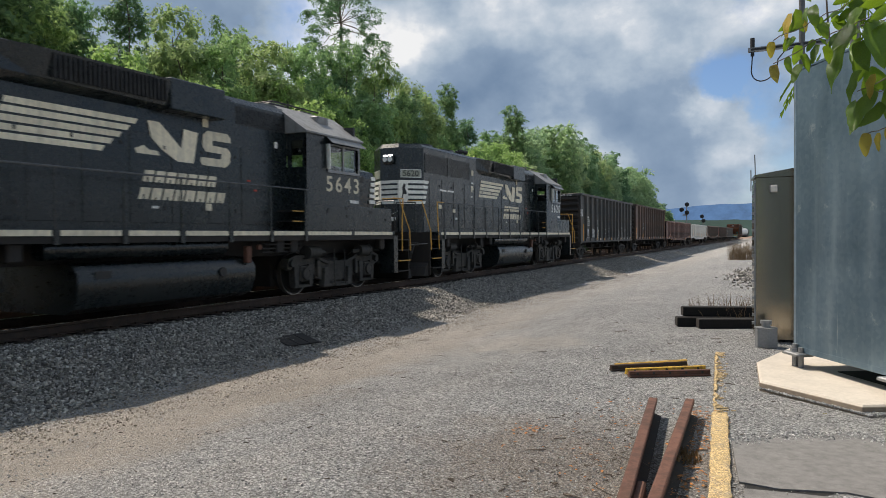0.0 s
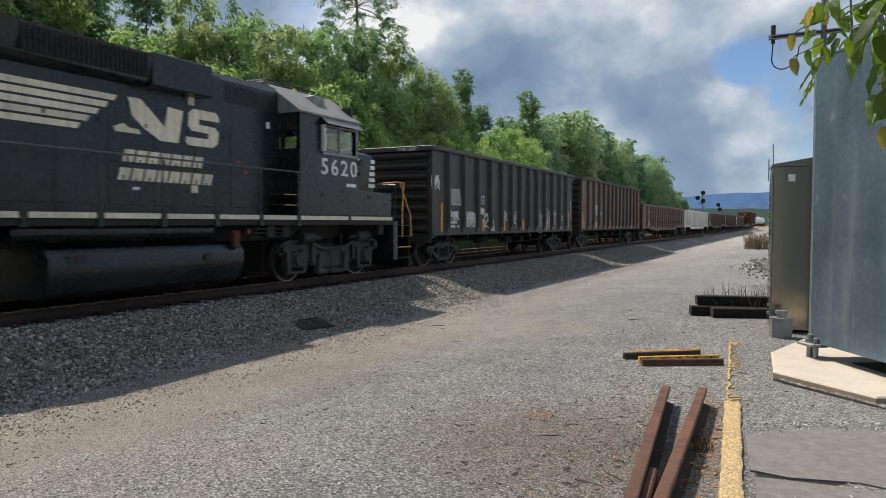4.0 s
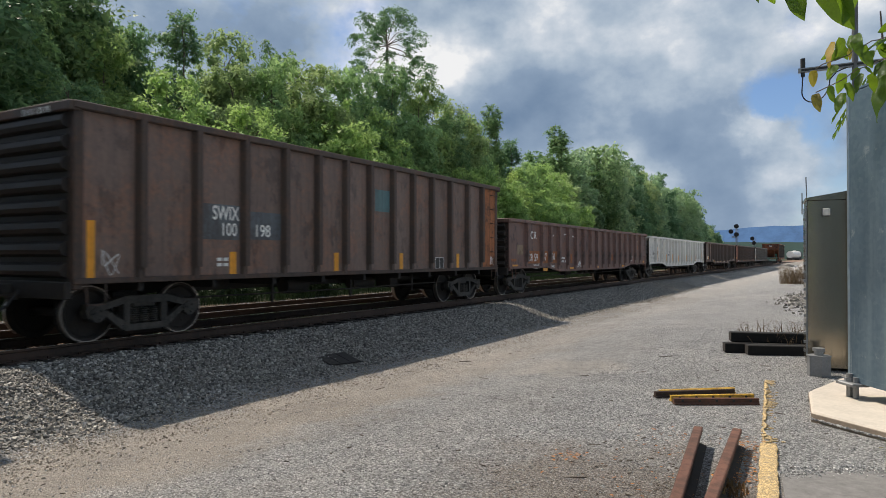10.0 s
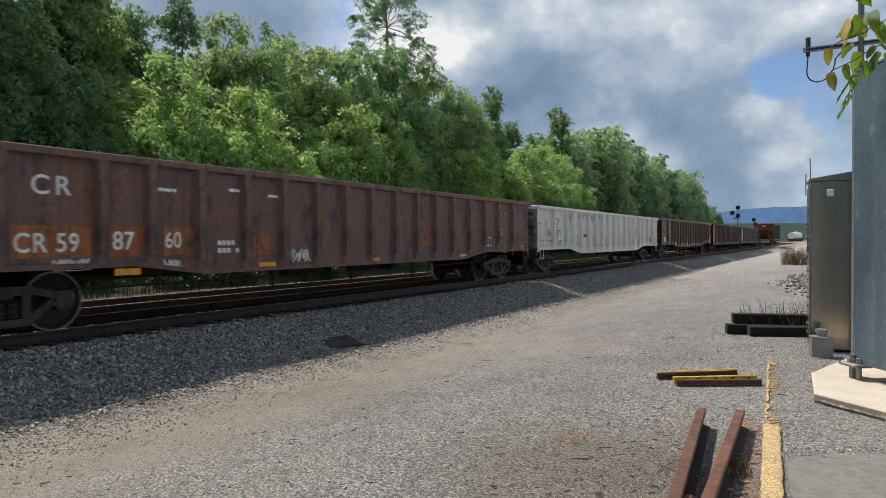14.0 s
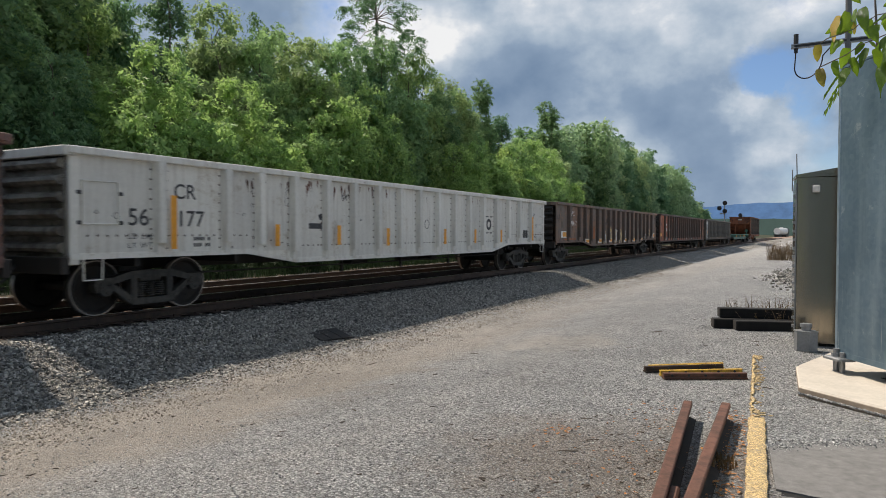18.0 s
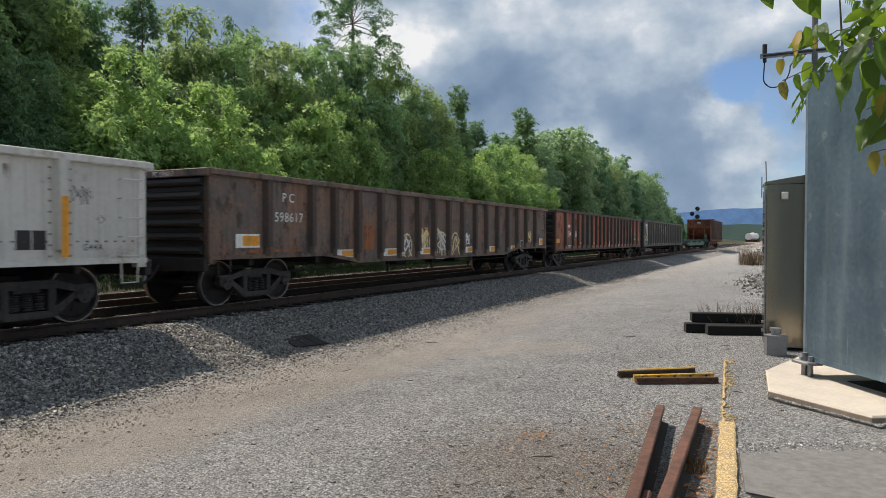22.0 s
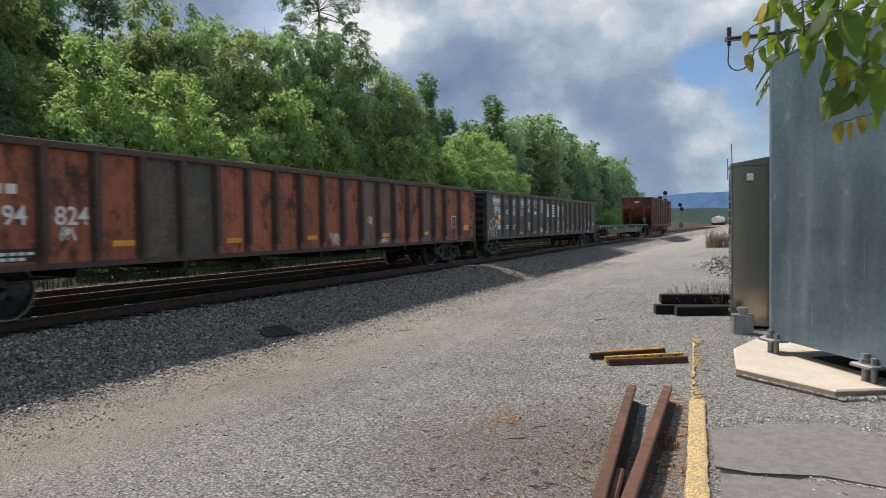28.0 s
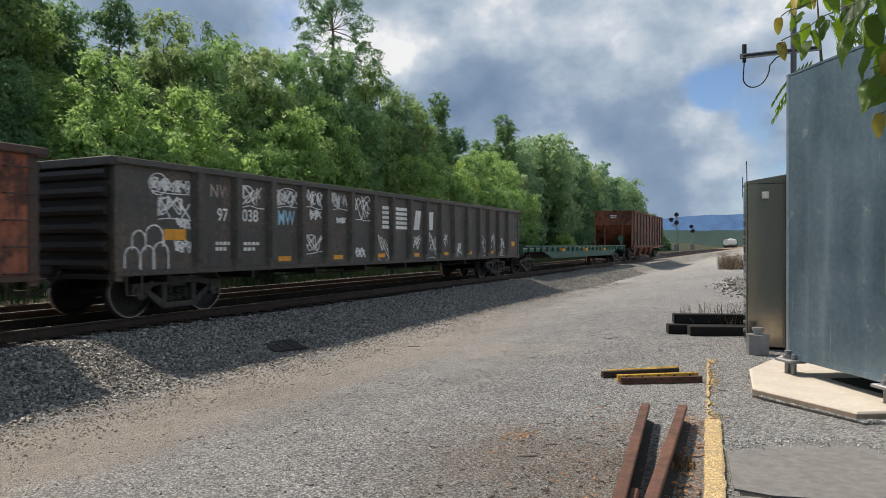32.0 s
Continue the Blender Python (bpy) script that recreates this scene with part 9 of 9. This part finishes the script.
# colour, place across, height, length, the way it points, how far it is turned about its rib
BRANCH_LEAVES = {
    "upper": (
        ("y", 0.029, 2.219, 0.065, -112, 45), ("y", -0.018, 2.149, 0.043, -94, 10), ("g", 0.038, 2.152, 0.033, -147, 15),
        ("y", -0.014, 2.087, 0.049, -81, 20), ("g", 0.021, 2.102, 0.044, -90, 35), ("g", 0.049, 2.082, 0.053, -113, 25),
        ("g", 0.054, 2.105, 0.050, -67, -30), ("g", 0.090, 2.121, 0.048, -117, 30), ("g", 0.107, 2.126, 0.050, -74, -20),
        ("g", 0.077, 2.220, 0.059, -87, 30), ("g", 0.044, 2.228, 0.052, -99, -40), ("g", 0.095, 2.173, 0.045, -72, 25),
        ("g", 0.132, 2.150, 0.040, -120, 35), ("g", 0.144, 2.197, 0.049, -173, 30),
    ),
    "middle": (
        ("g", 0.168, 2.162, 0.170, -115, 52), ("g", 0.182, 2.153, 0.071, -152, 30), ("g", 0.208, 2.164, 0.122, -77, -8),
        ("g", 0.178, 2.119, 0.078, -78, 25), ("g", 0.229, 2.158, 0.059, -155, 40), ("g", 0.264, 2.121, 0.061, -123, 35),
        ("g", 0.182, 2.207, 0.058, -121, 25), ("g", 0.241, 2.195, 0.054, -139, -30), ("g", 0.266, 2.166, 0.051, -128, 20),
        ("g", 0.289, 2.101, 0.082, -110, 20), ("g", 0.303, 2.180, 0.069, -116, -25),
    ),
    "lower": (
        ("g", 0.182, 2.050, 0.086, -113, 55), ("y", 0.211, 2.035, 0.062, -103, 50), ("g", 0.260, 2.007, 0.085, -110, 25),
        ("g", 0.218, 1.991, 0.117, -126, 40), ("g", 0.170, 1.975, 0.077, -106, 60), ("g", 0.230, 1.962, 0.073, -125, -50),
        ("g", 0.271, 2.020, 0.047, -124, 15), ("g", 0.285, 1.981, 0.089, -99, 30), ("g", 0.309, 2.019, 0.072, -105, -20),
    ),
    "hanging": (
        ("y", 0.199, 1.892, 0.060, -99, 25), ("y", 0.223, 1.890, 0.048, -96, 58), ("y", 0.246, 1.905, 0.047, -83, 10),
        ("g", 0.278, 1.906, 0.042, -100, 20),
    ),
    "over": (
        ("g", -0.066, 2.384, 0.106, -79, 30), ("g", -0.129, 2.388, 0.052, -69, 20), ("g", -0.145, 2.385, 0.046, -101, 45),
        ("g", 0.010, 2.400, 0.165, -76, 38), ("g", 0.051, 2.384, 0.123, -81, -35), ("g", -0.100, 2.415, 0.083, -71, 30),
    ),
}
TWIGS = (
    ((0.340, 2.213), (0.180, 2.177), (0.107, 2.148), (-0.014, 2.096)),
    ((0.156, 2.219), (0.095, 2.198), (0.050, 2.179), (-0.014, 2.154)),
    ((0.362, 2.183), (0.262, 2.172), (0.208, 2.167), (0.166, 2.159)),
    ((0.362, 2.091), (0.262, 2.043), (0.216, 2.016), (0.178, 2.002)),
    ((0.340, 2.028), (0.262, 2.004), (0.218, 1.991), (0.168, 1.971)),
    ((0.341, 1.922), (0.260, 1.908), (0.223, 1.896), (0.194, 1.891)),
    ((0.167, 2.401), (0.075, 2.393), (-0.023, 2.406), (-0.148, 2.383)),
)


def overhanging_branch():
    b = thing("leafy_branch", "leafy branch with broad green and yellowing leaves overhead", "branch")
    rng = random.Random(5)
    shapes = {tone: [leaf_mesh(i) for i in range(5)] for tone in "gy"}
    names = {"g": ("leaf_near", ""), "y": ("leaf_yellow", "yellowing leaf")}

    def leaf(tone, x, y, z, long, points, turned):
        a = math.radians(points)
        tip = Vector((math.cos(a), rng.uniform(-0.25, 0.25), math.sin(a))).normalized()
        face = Matrix.Rotation(math.radians(turned), 3, tip) @ Vector((0, -1, 0.35))
        across = face.cross(tip).normalized()
        m = Matrix((tip, across, tip.cross(across))).transposed().to_4x4()
        part("leaf", shapes[tone][rng.randrange(5)], names[tone][0], b, names[tone][1], at=Matrix.Translation((x, y, z)) @ m @ Matrix.Scale(long, 4))

    for line in TWIGS:
        way = []
        for i in range(13):
            j = min(2, i // 4)
            q = Vector(line[j]).lerp(Vector(line[j + 1]), i / 4 - j)
            way.append((q.x, 2.01 + rng.uniform(-0.01, 0.01), q.y + rng.uniform(-0.004, 0.004)))
        part("twig", Shape().tube(way, 0.0014, 6), "bark", b)
    for row in BRANCH_LEAVES.values():
        for tone, x, z, long, points, turned in row:
            leaf(tone, x, 2.0 + rng.uniform(-0.03, 0.015), z, long, points, turned)
    # smaller leaves farther back on the twigs
    for i in range(46):
        f = rng.random()
        leaf("y" if rng.random() < 0.04 else "g", 0.02 + 0.30 * f, 2.05 + rng.uniform(0, 0.12), 2.17 + 0.16 * f + rng.uniform(-0.055, 0.075), rng.uniform(0.03, 0.058), rng.uniform(-150, -40), rng.uniform(-60, 60))
    for i in range(22):
        leaf("g", rng.uniform(0.17, 0.34), 2.03 + rng.uniform(0, 0.08), rng.uniform(2.02, 2.26), rng.uniform(0.045, 0.085), rng.uniform(-150, -50), rng.uniform(-65, 65))
    for i in range(16):
        leaf("g", rng.uniform(0.36, 0.52), 2.04 + rng.uniform(0, 0.1), rng.uniform(2.06, 2.42), rng.uniform(0.06, 0.10), rng.uniform(-140, -50), rng.uniform(-60, 60))


overhanging_branch()


def sumac_sprig():
    t = thing("sumac_tree", "feathery sumac leaves showing behind the relay house", "tree", pose(0.62, 11.6, 0))
    part("trunk", Shape().cyl((0.3, 0.4, 0), (0.1, 0.1, 3.6), 0.05, 8, 0.03).cyl((0.1, 0.1, 3.6), (0.0, 0, 5.2), 0.03, 8, 0.01), "bark", t)
    rng = random.Random(6)
    # a clump of fronds about the two poles, three hanging past the edge of the house
    for k in range(30):
        a = rng.uniform(-1.9, 1.9)
        p0 = Vector((rng.uniform(0.05, 0.75), rng.uniform(-0.2, 0.2), rng.uniform(3.85, 5.4)))
        if k < 3:
            a, p0 = math.pi + (0.2, -0.25, 0.5)[k], Vector((-0.02, -0.15, (4.30, 4.08, 4.2)[k]))
        way = Vector((math.cos(a), math.sin(a) * 0.7, rng.uniform(-0.35, 0.25) if k >= 3 else -0.25))
        s = Shape()
        for i in range(10):
            q = p0 + way * (0.06 + 0.055 * i) + Vector((0, 0, -0.010 * i * i * 0.5))
            for e in (-1, 1):
                side = Vector((-way.y, way.x, 0)).normalized() * e * 0.06 + Vector((0, 0, -0.14)) + way * 0.05
                u = way.normalized() * 0.020
                s.put([q - u * 0.4, q + side * 0.45 - u, q + side, q + side * 0.5 + u], [(0, 1, 2, 3)])
        part("frond", s, "leaf_near", t)


sumac_sprig()


def fallen_leaves():
    rng = random.Random(12)
    mesh = leaf_mesh(77)
    for i in range(34):
        if i < 5:
            x, y = [(-1.82, 5.42), (-1.80, 5.36), (-1.87, 5.47), (0.36, 7.0), (1.0, 6.5)][i]
        else:
            x, y = rng.gauss(-0.58, 0.07) if i < 28 else rng.uniform(-2.2, 0.9), rng.uniform(4.2, 6.6)
        o = part("fallen_leaf", mesh if i not in (3, 4) else leaf_mesh(78), "dead_leaf" if i not in (3, 4) else "leaf_yellow", None, at=None)
        o.matrix_world = pose(x, y, ground_height(x, y) + 0.012, rng.uniform(-20, 20), rng.uniform(-20, 20), rng.uniform(0, 360)) @ Matrix.Scale(rng.uniform(0.028, 0.05), 4)
        tagged(o, "yellow fallen leaf on the gravel" if i in (3, 4) else "orange brown dead leaf on the gravel", "leaf", "fallen leaves")


fallen_leaves()


def litter():
    """Bits of twig and bark strewn over the lot."""
    rng = np.random.default_rng(44)
    s = Shape()
    for i in range(420):
        if i < 200:
            x, y = rng.normal(-1.2, 0.45), rng.normal(4.6, 0.9)
        else:
            x, y = rng.uniform(-6.5, 0.8), 3.0 + 11 * rng.random() ** 1.5
        z = ground_height(x, y) + 0.009
        g = rng.uniform(0, 6.283)
        q = rng.uniform(0.008, 0.03) if rng.random() < 0.93 else rng.uniform(0.05, 0.12)
        d = Vector((math.cos(g), math.sin(g), rng.uniform(-0.1, 0.1))) * q
        p = Vector((x, y, z))
        w = rng.uniform(0.0025, 0.007)
        s.cyl(p - d, p + d, w, 5, w * 0.6)
    return tagged(part("litter", s, "bark", None), "brown bits of twig and bark strewn over the gravel", "litter", kind="stuff")


litter()


def leaf_crumbs():
    """Dry leaf crumbs and straw caught beside the loose rails and the kerb."""
    rng = np.random.default_rng(45)
    s = Shape()
    for i in range(520):
        y = rng.uniform(3.6, 6.9)
        x = -0.56 + (y - 5) * -0.05 + rng.normal(0, 0.07) if i < 360 else rng.normal(-1.25, 0.3)
        if i >= 485:
            x, y = rng.normal(-1.88, 0.09), rng.normal(5.42, 0.10)
        z = ground_height(x, y) + rng.uniform(0.004, 0.016)
        g, q, w = rng.uniform(0, 6.283), rng.uniform(0.008, 0.032), rng.uniform(0.003, 0.012)
        d, e = Vector((math.cos(g), math.sin(g), 0)) * q, Vector((-math.sin(g), math.cos(g), 0)) * w
        up = Vector((0, 0, rng.uniform(-0.006, 0.006)))
        p = Vector((x, y, z))
        s.put([p - d, p + e + up, p + d, p - e], [(0, 1, 2, 3)])
    return tagged(part("leaf_crumbs", s, "dead_leaf", None), "orange brown leaf crumbs caught between rail and kerb", "litter", kind="stuff")


leaf_crumbs()




# ---- what moves ----
TRAIN_S = [(0, -14.18), (1, -9.41), (2, -4.68), (3, 0.00), (4, 4.65), (4.5, 6.99), (6.5, 16.38), (8, 23.44), (9, 28.13), (10, 32.78), (11, 37.40), (12, 41.97), (13, 46.50), (14, 51.00), (14.5, 53.25), (16.5, 62.22), (18, 68.98), (19, 73.47), (20, 77.96), (21, 82.45), (22, 86.96), (23, 91.48), (24, 95.96), (25, 100.39), (25.5, 102.60), (27.5, 111.43), (28.5, 115.84), (29.5, 120.24), (30.5, 124.65), (31.5, 129.08), (32, 131.31)]


def motions():
    for car, y in TRAIN:
        walk(car, [(t, pose(TRACK_X, y - s, RAIL_Z)) for t, s in TRAIN_S])
    times = [i * 4 / 30 for i in range(int(32 * 30 / 4) + 1)]
    ts, ss = [t for t, _ in TRAIN_S], [s for _, s in TRAIN_S]
    turn = [float(np.interp(t, ts, ss)) for t in times]
    for ob, y, r in WHEELSETS:
        walk(ob, [(t, Matrix.Translation((0, y, r)) @ Matrix.Rotation(s / r, 4, "X")) for t, s in zip(times, turn)])


motions()
